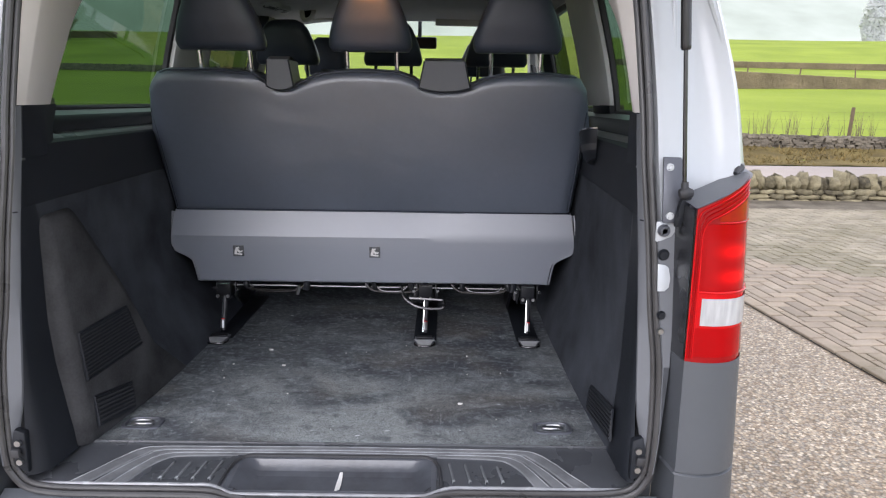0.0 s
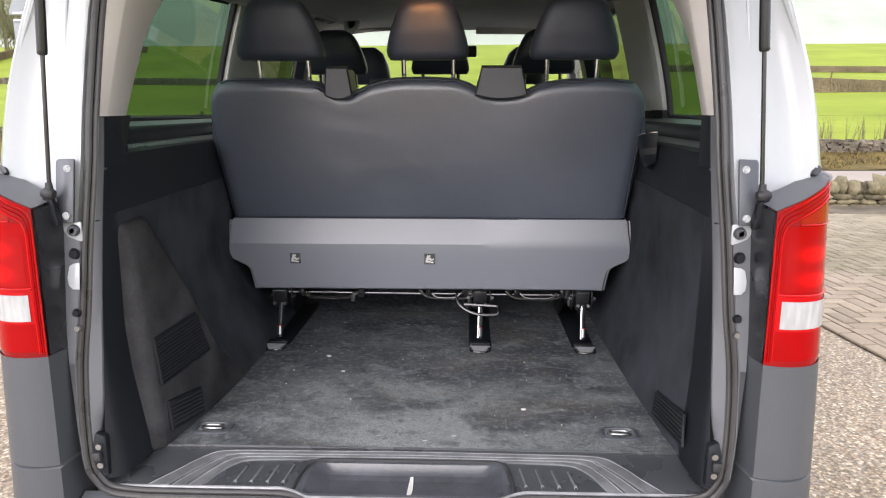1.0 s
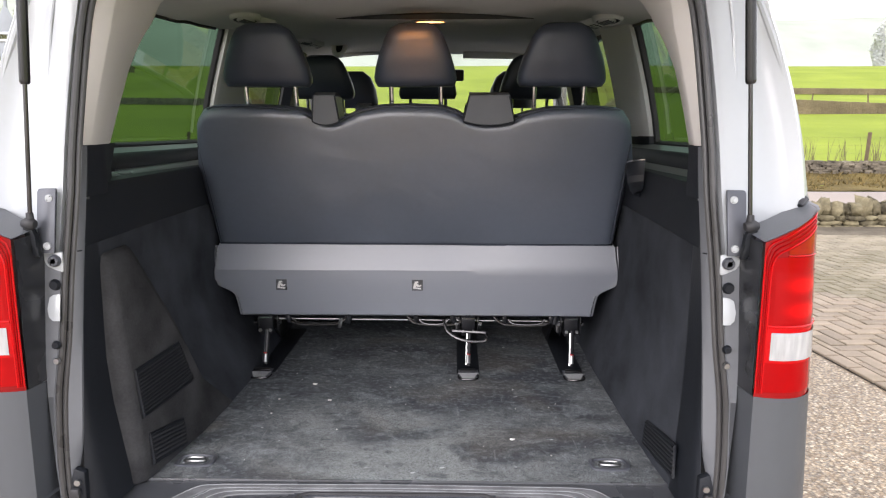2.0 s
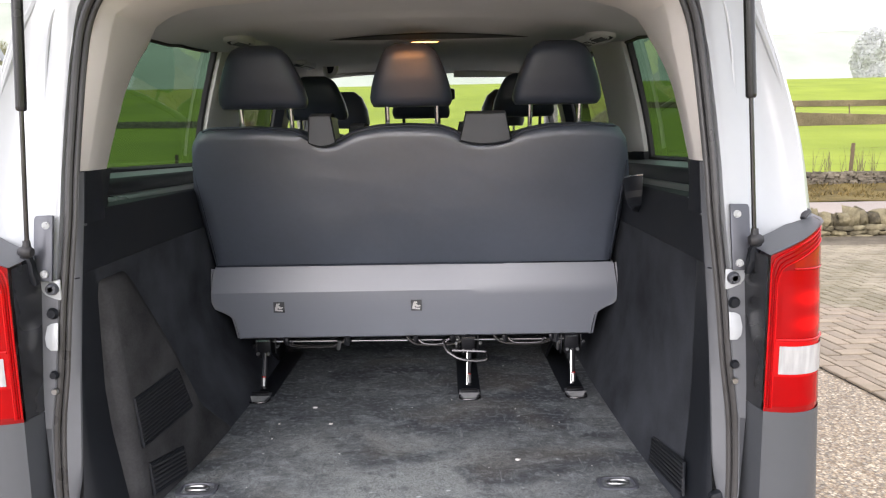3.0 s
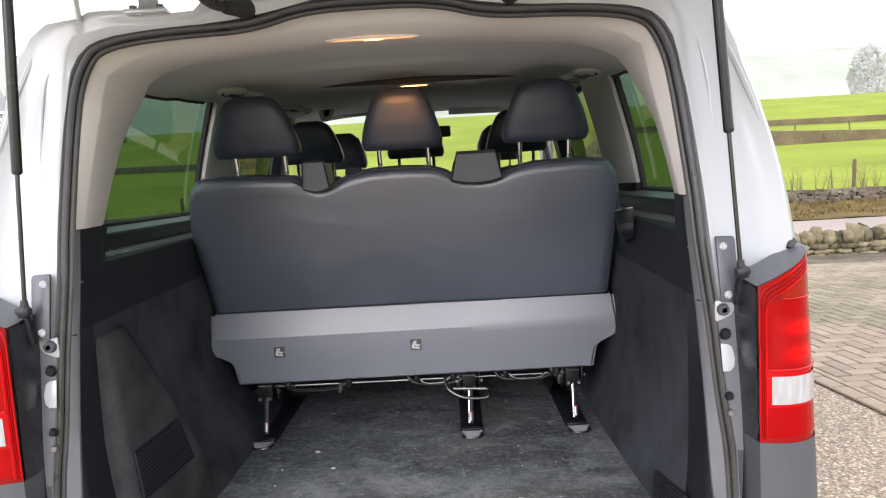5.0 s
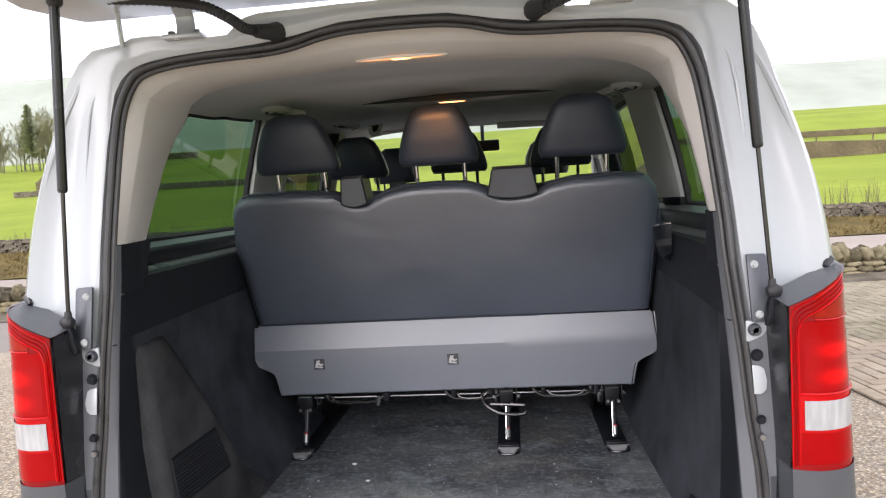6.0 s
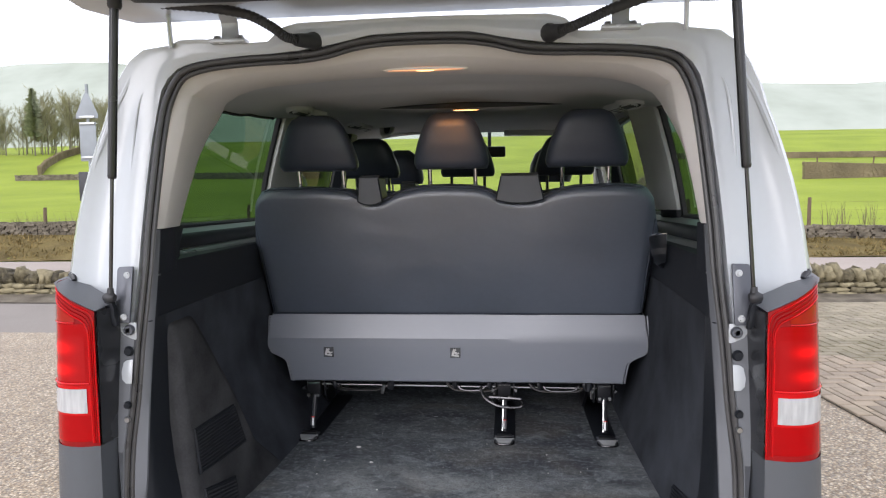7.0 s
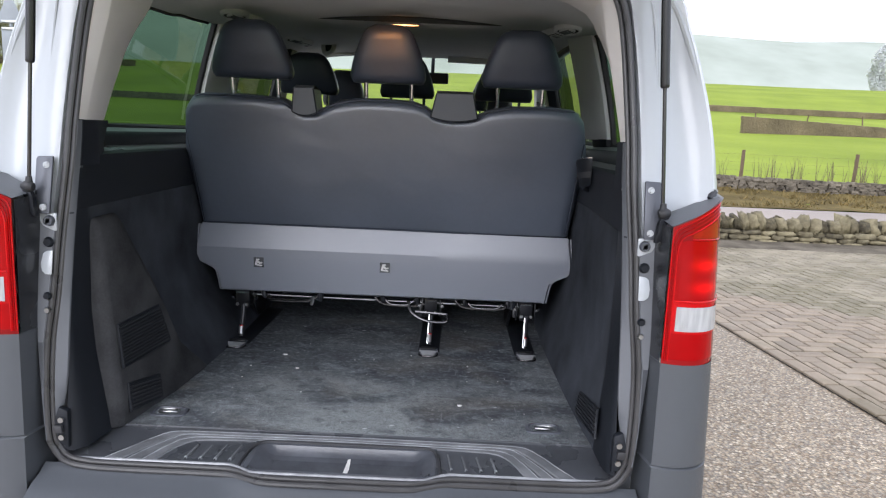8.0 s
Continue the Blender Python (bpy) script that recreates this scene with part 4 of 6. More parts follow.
LINER_Z = [(0.05, 1.870), (0.20, 1.812), (0.25, 1.793), (0.32, 1.796), (0.45, 1.806), (0.60, 1.812), (0.75, 1.809), (0.90, 1.800), (1.1, 1.808), (1.35, 1.828), (1.7, 1.852), (2.1, 1.875), (2.6, 1.892), (3.0, 1.897), (3.1, 1.893)]
LINER_W = [(0.05, 0.56), (0.27, 0.60), (0.36, 0.70), (0.45, 0.77), (0.6, 0.79), (1.5, 0.80), (3.1, 0.78)]


def liner_z(x, y):
    z = lerp_table(LINER_Z, y)
    edge = lerp_table(LINER_W, y)
    low = lerp_table([(0.05, 0.05), (0.27, 0.056), (0.5, 0.056), (0.73, 0.038), (1.0, 0.010), (1.5, 0.014), (2.2, 0.03), (3.1, 0.06)], y)
    return z - low * (abs(x) / edge) ** 4


# ---- van: interior ----
for s in (1, -1):
    # lower pillar trim: grey strip beside the seal, tapering at its foot
    rings = []
    for z in np.linspace(0.62, 1.39, 16):
        xs, y, xi = seal_x(z), rear_y(z), strip_in(z)
        xi = xs - 0.014 - (xs - 0.014 - xi) * min(1, (z - 0.60) / 0.14)
        rings.append([(s * (xs - 0.004), y + 0.012, z), (s * (xs - 0.020), y + 0.008, z), (s * (xi + 0.002), y + 0.018, z), (s * xi, y + 0.024, z)])
    part("pillar_strip", loft(rings), GREY, van, "grey plastic strip beside the door seal")
    part("strip_joint", tube([(s * (seal_x(1.165) - 0.006), rear_y(1.165) + 0.010, 1.165), (s * (seal_x(1.165) - 0.020), rear_y(1.165) + 0.010, 1.165), (s * (strip_in(1.165) + 0.004), rear_y(1.165) + 0.018, 1.165)], 0.0022, 6), BLACK, van)
    # upper pillar trim and header, pale, in one sweep round the corner: a bright face beside the seal and a deep inner face
    rings = []

    def trim_ring(o, oy, n, inner, wide, w):
        """A section of the trim from the seal at o to its inner edge, w from a pillar's (0) to the header's (1)."""
        o, n, inner = Vector((o[0], oy, o[1])), Vector((n[0], 0, n[1])), Vector(inner)
        post = [o + n * d + Vector((0, e, 0)) for d, e in ((-0.002, 0), (0.020, 0), (wide, 0.023), (wide + 0.002, 0.028))]
        post += [post[3] * 0.45 + inner * 0.55, inner]
        ring = []
        for p, la, de in zip(post, (0, 0.22, 0.58, 0.66, 0.96, 1.0), (0, 0.10, 0.24, 0.28, 0.55, 1.0)):
            d = inner - o
            ring.append(p * (1 - w) + (o + Vector((d.x * la, d.y * de, d.z * la))) * w)
        return [(s * p.x, p.y, p.z) for p in ring]
    for z in np.linspace(1.392, 1.64, 12):
        edge = (lerp_table([(1.39, 0.693), (1.50, 0.688), (1.56, 0.682), (1.61, 0.666), (1.65, 0.649)], z), lerp_table([(1.39, 0.195), (1.46, 0.235), (1.54, 0.283), (1.61, 0.302), (1.65, 0.312)], z))
        ring = trim_ring((seal_x(z), z), rear_y(z) + 0.012, (-1, 0), (*edge, z), 0.022 + 0.030 * (z - 1.39) / 0.31, 0)
        rings.append(ring + [(s * (edge[0] + 0.010), edge[1] + 0.03, z), (s * (out_x(z) - 0.01), 0.48, z)])
    turns = [((0.655, 1.665), (0.643, 0.320, 1.665)), ((0.649, 1.695), (0.632, 0.335, 1.690)), ((0.637, 1.730), (0.624, 0.345, 1.712)), ((0.618, 1.762), (0.598, 0.315, 1.733)), ((0.585, 1.784), (0.542, 0.275, 1.752)), ((0.54, 1.797), (0.48, 0.253, 1.764)), ((0.48, 1.804), (0.43, 0.25, 1.770))]
    heads = [((x, z), (x * 0.96, 0.25, 1.788 - 0.10 * x * x)) for x, z in ((0.36, 1.811), (0.30, 1.814), (0.235, 1.822), (0.17, 1.838), (0.10, 1.847), (0.0, 1.849))]
    for i, (o, (ix, iy, iz)) in enumerate(turns + heads):
        w = lerp_table([(0, 0.0), (1, 0.04), (2, 0.15), (3, 0.40), (4, 0.72), (5, 1.0)], i)
        q = radians(lerp_table([(0, 6), (1, 14), (2, 32), (3, 58), (4, 76), (5, 90)], i))
        ring = trim_ring(o, min(0.066, rear_y(o[1])) + 0.012, (-math.cos(q), -math.sin(q)), (ix, iy, iz), 0.047, w)
        if i < 3:
            ring += [(s * (ix + 0.010), iy + 0.03, iz), (s * (out_x(iz) - 0.01), 0.48, iz)]
        else:
            ring += [(s * ix, iy + 0.012, iz + 0.004), (s * ix, iy + 0.03, iz + 0.025)]
        rings.append(ring)
    part("pillar_trim", loft(rings), BEIGE, van, "pale grey pillar and header trim", sharp=38)
    # catch on the lower jamb
    ct = part("latch_catch", prism([(s * 0.672, -0.070, 0.585), (s * 0.700, -0.072, 0.600), (s * 0.706, -0.070, 0.655), (s * 0.696, -0.068, 0.690), (s * 0.674, -0.066, 0.680)], (0, 0.02, 0), 0.004), BLACK, van, "black door catch with bright bolts")
    for cz in (0.615, 0.660):
        part("bolt", tube([(s * 0.686, -0.071, cz), (s * 0.686, -0.078, cz)], 0.007, 10), STEEL, ct)
    part("catch_hook", prism([(s * 0.680, -0.072, 0.628), (s * 0.700, -0.072, 0.628), (s * 0.702, -0.072, 0.648), (s * 0.682, -0.072, 0.648)], (0, -0.012, 0), 0.003), RUBBER, ct)
    # felt side panel and ledges under the window
    def lining_x(y, z):
        t = min(1, max(0, (y - 0.022) / 0.058))
        t = math.sqrt(1 - (1 - t) ** 2)
        return strip_in(z) + (wall_x(s, y, z) - strip_in(z)) * t
    ys = (0.022, 0.027, 0.037, 0.055, 0.08, 0.12, 0.2, 0.35, 0.5, 0.7, 0.9, 1.3, 2.0, 3.2)
    zs = (0.575, 0.62, 0.70, 0.80, 0.90, 1.0, 1.10, 1.176)
    part("lining_edge", loft([[(s * lining_x(y, z), y + rear_y(z) * (y < 0.06), z) for z in zs] for y in ys[:5]]), BLACK, van)
    part("side_felt", loft([[(s * lining_x(y, z), y, z) for z in zs] for y in ys[4:]]), FELT, van, "charcoal felt side lining")
    part("side_trim", loft([[(s * (lining_x(y, z) + a - 0.001 * (y < 0.05)), y + rear_y(z) * (y < 0.06), z) for a, z in ((-0.003, 1.172), (0.0, 1.18), (0.004, 1.285), (0.008, 1.300))] for y in ys]), BLACK, van, "black plastic upper side trim")
    # level ledges take the lightened plastic, the upright step stays black
    for nm, mat, sec in (("window_ledge", LEDGE, ((-0.09, 1.360), (-0.03, 1.369), (0.008, 1.372))), ("ledge_step", BLACK, ((-0.118, 1.318), (-0.112, 1.345), (-0.098, 1.358), (-0.088, 1.3605))), ("lower_ledge", LEDGE, ((-0.155, 1.306), (-0.145, 1.314), (-0.117, 1.319)))):
        led = [[(s * max(wall_x(s, y, 1.18) + 0.010, out_x(1.37) + a), y, z) for a, z in sec] for y in (0.20, 0.26, 0.5, 0.9, 1.5, 2.2, 3.2)]
        part(nm, loft(led), mat, van, "smooth black plastic ledge below the window, painted lighter on top" if nm != "ledge_step" else "")
    part("ledge_lip", loft([[(s * (wall_x(s, y, 1.18) + 0.008), y, 1.294), (s * (wall_x(s, y, 1.18) + 0.011), y, 1.302), (s * max(wall_x(s, y, 1.18) + 0.014, out_x(1.37) - 0.15), y, 1.3075)] for y in (0.20, 0.26, 0.5, 0.9, 1.5, 2.2, 3.2)]), BLACK, van)
    part("ledge_end", loft([[(s * (strip_in(z) + 0.004), 0.020 + rear_y(z), z), (s * (strip_in(z) - 0.001), 0.026 + rear_y(z), z), (s * 0.662, 0.10, z), (s * 0.70, 0.20, z), (s * 0.72, 0.255 + 0.03 * (z > 1.36), z), (s * 0.84, 0.30, z)] for z in (1.28, 1.33, 1.392)]), BLACK, van)
    if s > 0:
        # half-round belt socket on the side trim
        arc = np.linspace(-1.35, 1.35, 15)
        cup = [[(0.712 - r * math.cos(q), 0.665 + 1.25 * r * math.sin(q), z - 0.012 * math.sin(q)) for q in arc] for r, z in ((0.050, 1.326), (0.052, 1.320), (0.046, 1.285), (0.036, 1.245), (0.024, 1.232), (0.004, 1.230))]
        ch = part("belt_socket", loft(cup), BLACK, van, "black half-round belt socket with bright rim")
        part("socket_rim", tube([(0.712 - 0.050 * math.cos(q), 0.665 + 0.0625 * math.sin(q), 1.327 - 0.012 * math.sin(q)) for q in arc], 0.0026, 6), CHROME, ch)
        part("socket_band", loft([[(0.711 - r * math.cos(q), 0.665 + 1.25 * r * math.sin(q), z - 0.012 * math.sin(q)) for q in arc] for r, z in ((0.0455, 1.282), (0.0405, 1.262))]), RUBBER, ch)
    for z0, z1 in ((1.288, 1.298), (1.274, 1.280)):
        part("trim_clip", box(s * 0.6685 - 0.0012, s * 0.6685 + 0.0012, 0.024, 0.042, z0, z1, 0.0), LEDGE, van)
    part("window_head", tube([(s * (lerp_table(LINER_W, y) - 0.006), y, liner_z(lerp_table(LINER_W, y) - 0.006, y) - 0.004) for y in np.linspace(0.47, 1.30, 16)], 0.006, 6), RUBBER, van)
    # pillar between the windows
    YF = 1.165 if s > 0 else 1.375
    part("pillar_trim", loft([[(s * (win_x(z) - 0.002), YF + 0.022 - rk(z), z), (s * (win_x(z) - 0.022), YF + 0.026 - rk(z), z), (s * (win_x(z) - 0.034), YF + 0.05 - rk(z), z), (s * (win_x(z) - 0.048), YF + 0.20 - rk(z), z), (s * (win_x(z) - 0.064), YF + 0.27 - rk(z), z), (s * (win_x(z) - 0.068), YF + 0.31 - rk(z), z), (s * (win_x(z) - 0.050), YF + 0.335 - rk(z), z)] for z in np.linspace(1.398, 1.86, 8)]), PILLARG, van, "pale grey upper pillar trim")
    part("pillar_foot", loft([[(s * (win_x(z) - 0.002), YF + 0.020 - rk(z), z), (s * (win_x(z) - 0.026), YF + 0.024 - rk(z), z), (s * (win_x(z) - 0.038), YF + 0.048 - rk(z), z), (s * (win_x(z) - 0.044), YF + 0.20 - rk(z), z), (s * (win_x(z) - 0.030), YF + 0.30 - rk(z), z)] for z in (1.35, 1.375, 1.400)]), BLACK, van)
    part("pillar_trim", loft([[(s * (win_x(z) - 0.012), 2.50, z), (s * (win_x(z) - 0.055), 2.53, z), (s * (win_x(z) - 0.065), 2.60, z), (s * (win_x(z) - 0.055), 2.68, z), (s * (win_x(z) - 0.012), 2.70, z)] for z in np.linspace(1.36, 1.85, 8)]), BLACK, van, "dark plastic upper pillar trim")

# air-conditioning box on the left wall, with two grilles
ac = part("side_box", blob([
    [(-0.700, 0.060, 0.576), (-0.622, 0.066, 0.576), (-0.604, 0.085, 0.576), (-0.568, 0.36, 0.576), (-0.555, 0.60, 0.576), (-0.69, 0.62, 0.576)],
    [(-0.700, 0.063, 0.70), (-0.630, 0.069, 0.70), (-0.613, 0.090, 0.70), (-0.586, 0.36, 0.70), (-0.600, 0.47, 0.70), (-0.69, 0.55, 0.70)],
    [(-0.700, 0.068, 0.88), (-0.648, 0.074, 0.88), (-0.632, 0.094, 0.88), (-0.612, 0.345, 0.88), (-0.640, 0.40, 0.88), (-0.70, 0.46, 0.88)],
    [(-0.700, 0.075, 1.11), (-0.672, 0.080, 1.11), (-0.657, 0.10, 1.11), (-0.652, 0.20, 1.11), (-0.668, 0.24, 1.11), (-0.70, 0.27, 1.11)],
    [(-0.700, 0.082, 1.142), (-0.680, 0.088, 1.142), (-0.670, 0.105, 1.142), (-0.668, 0.19, 1.142), (-0.678, 0.22, 1.142), (-0.70, 0.25, 1.142)]]), BOXFELT, van, "felt-covered box on the side wall")
bv = ac.modifiers.new("round", "BEVEL")
bv.width, bv.segments, bv.limit_method, bv.angle_limit = 0.010, 3, "ANGLE", radians(25)


def grille(corners, n, out, material=BLACK):
    """A vent of slats between four corners (rear-top, front-top, front-bottom, rear-bottom)."""
    a, b, c, d = (Vector(p) for p in corners)
    out = Vector(out)
    g = part("grille", prism([a + out * 0.001, b + out * 0.001, c + out * 0.001, d + out * 0.001], out * 0.002), RUBBER, van, "black slatted air grille")
    part("grille_frame", tube([a, b, c, d], 0.004, 6, closed=True), material, g)
    for k in range(n):
        t = (k + 0.5) / n
        p, q = a.lerp(d, t) + out * 0.004, b.lerp(c, t) + out * 0.004
        part("slat", tube([p, q], 0.0026, 5), material, g)


grille([(-0.625, 0.105, 0.853), (-0.606, 0.315, 0.857), (-0.586, 0.345, 0.742), (-0.612, 0.100, 0.738)], 13, (1, 0.1, 0.1))
grille([(-0.607, 0.115, 0.686), (-0.584, 0.262, 0.662), (-0.572, 0.245, 0.600), (-0.597, 0.105, 0.615)], 7, (1, 0.2, 0.2))
grille([(0.656, 0.05, 0.70), (0.653, 0.275, 0.663), (0.643, 0.262, 0.604), (0.650, 0.035, 0.630)], 7, (-1, 0, 0.1))

# headliner
rows = []
for y in (0.20, 0.23, 0.25, 0.28, 0.32, 0.38, 0.45, 0.52, 0.6, 0.68, 0.75, 0.82, 0.9, 1.0, 1.1, 1.2, 1.35, 1.5, 1.7, 1.9, 2.1, 2.35, 2.6, 2.8, 3.0, 3.1):
    e = lerp_table(LINER_W, y)
    rows.append([(x, y, liner_z(x, y)) for x in np.linspace(-e, e, 25)])
part("ceiling", loft(rows), LINER, van, "pale grey cloth headliner")


def duct_pt(u, k, drop):
    """The lip of the roof duct: u across, k along, drop below the cloth."""
    x = 0.066 + u * 0.345
    y = 0.895 + 0.15 * u * u + k
    return (x, y, liner_z(x, y) - 0.001 - drop * (1 - u * u))


us = np.linspace(-1, 1, 25)
part("roof_duct", loft([[duct_pt(u, k, d) for u in us] for k, d in ((0.004, 0.0185), (0.010, 0.0200), (0.05, 0.022), (0.15, 0.021), (0.30, 0.014), (0.45, 0.006), (0.6, 0.0))]), LINER, van)
part("duct_slot", loft([[duct_pt(u, k, d) for u in us] for k, d in ((-0.012, 0.0), (-0.002, 0.003), (0.004, 0.0185))]), SLOTGREY, van, "dark crescent slot of the roof air duct")
part("recess_lip", loft([[(x, 0.62 + 0.10 * (x / 0.45) ** 2 + k, liner_z(x, 0.62 + 0.10 * (x / 0.45) ** 2 + k) - d * max(0, 1 - (x / 0.5) ** 2)) for x in np.linspace(-0.5, 0.5, 25)] for k, d in ((-0.10, -0.001), (-0.03, 0.001), (0.0, 0.008), (0.02, 0.009), (0.10, 0.006), (0.24, -0.001))]), LINER, van)


def ceiling_lamp(x, y, w, d, label, glow, drop, bulb=0.0):
    """A lens lying on the lining, in a thin pale rim."""
    over = drop if callable(drop) else (lambda a, b: liner_z(a, b) - drop)

    def ring(a, h):
        return [(x + w / 2 * a * math.cos(q), y + d / 2 * a * math.sin(q), over(x + w / 2 * a * math.cos(q), y + d / 2 * a * math.sin(q)) - h) for q in np.linspace(0, 2 * math.pi, 32, endpoint=False)]
    lamp = part("courtesy_lamp", loft([ring(1.06, -0.004), ring(1.05, 0.001), ring(0.99, 0.002)], wrap=True), BEIGE, van, label)
    part("lamp_lens", blob([ring(1.0, 0.0), ring(0.9, 0.002), ring(0.5, 0.003), ring(0.2, 0.003)]), glow, lamp, "lit warm lens")
    if bulb:
        part("bulb", blob([[(x + bulb * a * math.cos(q), y + 0.005 * a * math.sin(q), over(x, y) - h) for q in np.linspace(0, 2 * math.pi, 16, endpoint=False)] for a, h in ((1.0, 0.002), (0.8, 0.0045), (0.3, 0.005))]), GLOWSMALL, lamp, "bright bulb behind the lens")


ceiling_lamp(-0.002, 0.172, 0.212, 0.018, "courtesy lamp, lit, over the rear opening", GLOW, lambda x, y: 1.7895 - 0.03 * x * x, 0.026)
ceiling_lamp(0.055, 0.945, 0.10, 0.05, "small lit courtesy lamp in the headliner", GLOWSMALL, 0.0215)


def roof_vent(x, y, side, gap=0.088):
    """A swivelling round air vent beside a square slatted reading lamp, on one plinth that tips towards the rear and the middle."""
    z = liner_z(x, y) - 0.012
    tip = Matrix.Translation((x, y, z)) @ Matrix.Rotation(radians(-9), 4, 'X') @ Matrix.Rotation(radians(-50 * side), 4, 'Z') @ Matrix.Scale(0.8, 4)

    def placed(bm):
        bmesh.ops.transform(bm, matrix=tip, verts=bm.verts)
        return bm

    def disc(r, h, dx=0.0, dy=0.0, sq=1.0):
        return [(dx + r * math.cos(q), dy + r * math.sin(q) * sq, -h) for q in np.linspace(0, 2 * math.pi, 26, endpoint=False)]
    gx = -side * gap
    v = part("air_vent", placed(blob([disc(0.064, -0.02), disc(0.062, 0.004), disc(0.056, 0.010), disc(0.050, 0.010), disc(0.048, 0.004)])), LINER, van, "round swivelling air vent in the headliner")
    part("vent_recess", placed(blob([disc(0.049, 0.003), disc(0.048, 0.0045), disc(0.020, 0.005)])), BLACK, v)
    part("vent_flap", placed(blob([disc(0.036, 0.003, 0, -0.004), disc(0.037, 0.008, 0, -0.005), disc(0.032, 0.012, 0, -0.006), disc(0.012, 0.013, 0, -0.006)])), LINER, v)
    for k in range(3):
        part("vane", placed(box(-0.028, 0.028, -0.028 + 0.016 * k - 0.002, -0.028 + 0.016 * k + 0.002, -0.0175, -0.011, 0.001)), GREY, v)
    r = part("reading_lamp", placed(box(gx - 0.046, gx + 0.046, -0.030, 0.034, -0.010, 0.02, 0.006)), LINER, van, "square reading lamp beside the air vent")
    part("lamp_recess", placed(box(gx - 0.036, gx + 0.036, -0.023, 0.027, -0.012, -0.008, 0.001)), BLACK, r)
    for k in range(4):
        part("lamp_slat", placed(box(gx - 0.034, gx + 0.034, -0.020 + 0.012 * k, -0.012 + 0.012 * k, -0.0145, -0.010, 0.001)), LINER, r)
    part("lamp_lens", placed(box(gx + 0.004, gx + 0.028, -0.019, 0.022, -0.0165, -0.011, 0.002)), CLEAR, r)


roof_vent(-0.555, 0.90, -1)
roof_vent(0.640, 0.92, 1)
roof_vent(-0.615, 2.10, -1)
roof_vent(0.615, 2.10, 1)
hook = part("grab_handle", tube(smooth_line([(-0.545, 2.52, 1.885), (-0.535, 2.49, 1.842), (-0.515, 2.46, 1.826), (-0.492, 2.46, 1.832), (-0.480, 2.49, 1.856), (-0.478, 2.52, 1.890)], 5), 0.013, 8), BEIGE, van, "pale folding grab handle")
part("handle_recess", box(-0.545, -0.480, 2.515, 2.525, 1.845, 1.895, 0.004), BLACK, hook)
part("sun_visor", prism([(0.18, 2.985, 1.858), (0.62, 2.985, 1.852), (0.62, 2.995, 1.905), (0.18, 2.995, 1.908)], (0, 0.02, 0), 0.006, 3), BEIGE, van, "pale folding sun visor")
part("sun_visor", prism([(-0.62, 2.93, 1.872), (-0.17, 2.93, 1.876), (-0.17, 3.01, 1.892), (-0.62, 3.01, 1.888)], (0, 0, 0.014), 0.006, 3), BEIGE, van, "pale folding sun visor")
mir = part("rear_view_mirror", box(-0.03, 0.188, 3.10, 3.13, 1.728, 1.800, 0.012), BLACK, van)
part("mirror_stem", tube([(0.08, 3.12, 1.78), (0.08, 3.16, 1.90)], 0.012, 8), BLACK, mir)
part("dashboard", blob([[(x, y + 3.55, z) for y, z in ((-0.10, 0.75), (-0.16, 1.05), (-0.10, 1.16), (0.2, 1.20), (0.5, 1.19), (0.5, 0.75))] for x in (-0.80, -0.4, 0, 0.4, 0.80)]), BLACK, van)
wheel_c = Vector((0.38, 3.28, 1.12))
part("steering_wheel", tube([wheel_c + Vector((0.19 * math.cos(a), 0.07 * math.sin(a), 0.175 * math.sin(a))) for a in np.linspace(0, 2 * math.pi, 24, endpoint=False)], 0.015, 8, closed=True), BLACK, van)

part("stud", tube([(-0.698, 1.03, 0.835), (-0.688, 1.025, 0.835)], [0.006, 0.004], 8), STEEL, van)

# tie-down rings in the floor
for s, x in ((-1, -0.527), (1, 0.538)):
    cup = part("tie_down_cup", blob([[(x + a * 0.052 * math.copysign(abs(math.cos(q)) ** 0.5, math.cos(q)), 0.19 + a * 0.034 * math.copysign(abs(math.sin(q)) ** 0.5, math.sin(q)), 0.58 + h) for q in np.linspace(0, 2 * math.pi, 24, endpoint=False)] for a, h in ((1.0, -0.002), (0.97, 0.004), (0.80, 0.005), (0.72, -0.001), (0.60, -0.001))]), BRACKET, van, "black tie-down cup in the load floor")
    part("ring", tube(smooth_line([(x - 0.026, 0.186, 0.583), (x - 0.018, 0.178, 0.586), (x, 0.175, 0.587), (x + 0.018, 0.178, 0.586), (x + 0.026, 0.186, 0.583), (x + 0.018, 0.200, 0.584), (x - 0.018, 0.200, 0.584)], 4, closed=True), 0.0038, 8, closed=True), STEEL, cup)

# crumbs and leaf scraps on the load floor
rc = random.Random(8)
bm = bmesh.new()
for i in range(20):
    x, y, r = rc.uniform(-0.5, 0.52), rc.uniform(0.13, 0.92), rc.choice((0.0012, 0.0014, 0.002, 0.003))
    a0 = rc.uniform(0, 6.28)
    prism([(x + r * rc.uniform(0.6, 1.5) * math.cos(a0 + k * 1.2566), y + r * rc.uniform(0.6, 1.5) * math.sin(a0 + k * 1.2566), 0.5803) for k in range(5)], (0, 0, rc.uniform(0.001, 0.003)), bm=bm)
for x, y, r in ((-0.33, 0.74, 0.008), (-0.255, 0.60, 0.006), (0.30, 0.33, 0.007)):
    prism([(x + r * f * math.cos(k), y + 0.6 * r * f * math.sin(k), 0.5804) for k, f in ((0.2, 1.2), (1.3, 0.8), (2.5, 1.1), (3.9, 0.7), (5.2, 1.0))], (0.001, 0, 0.004), bm=bm)
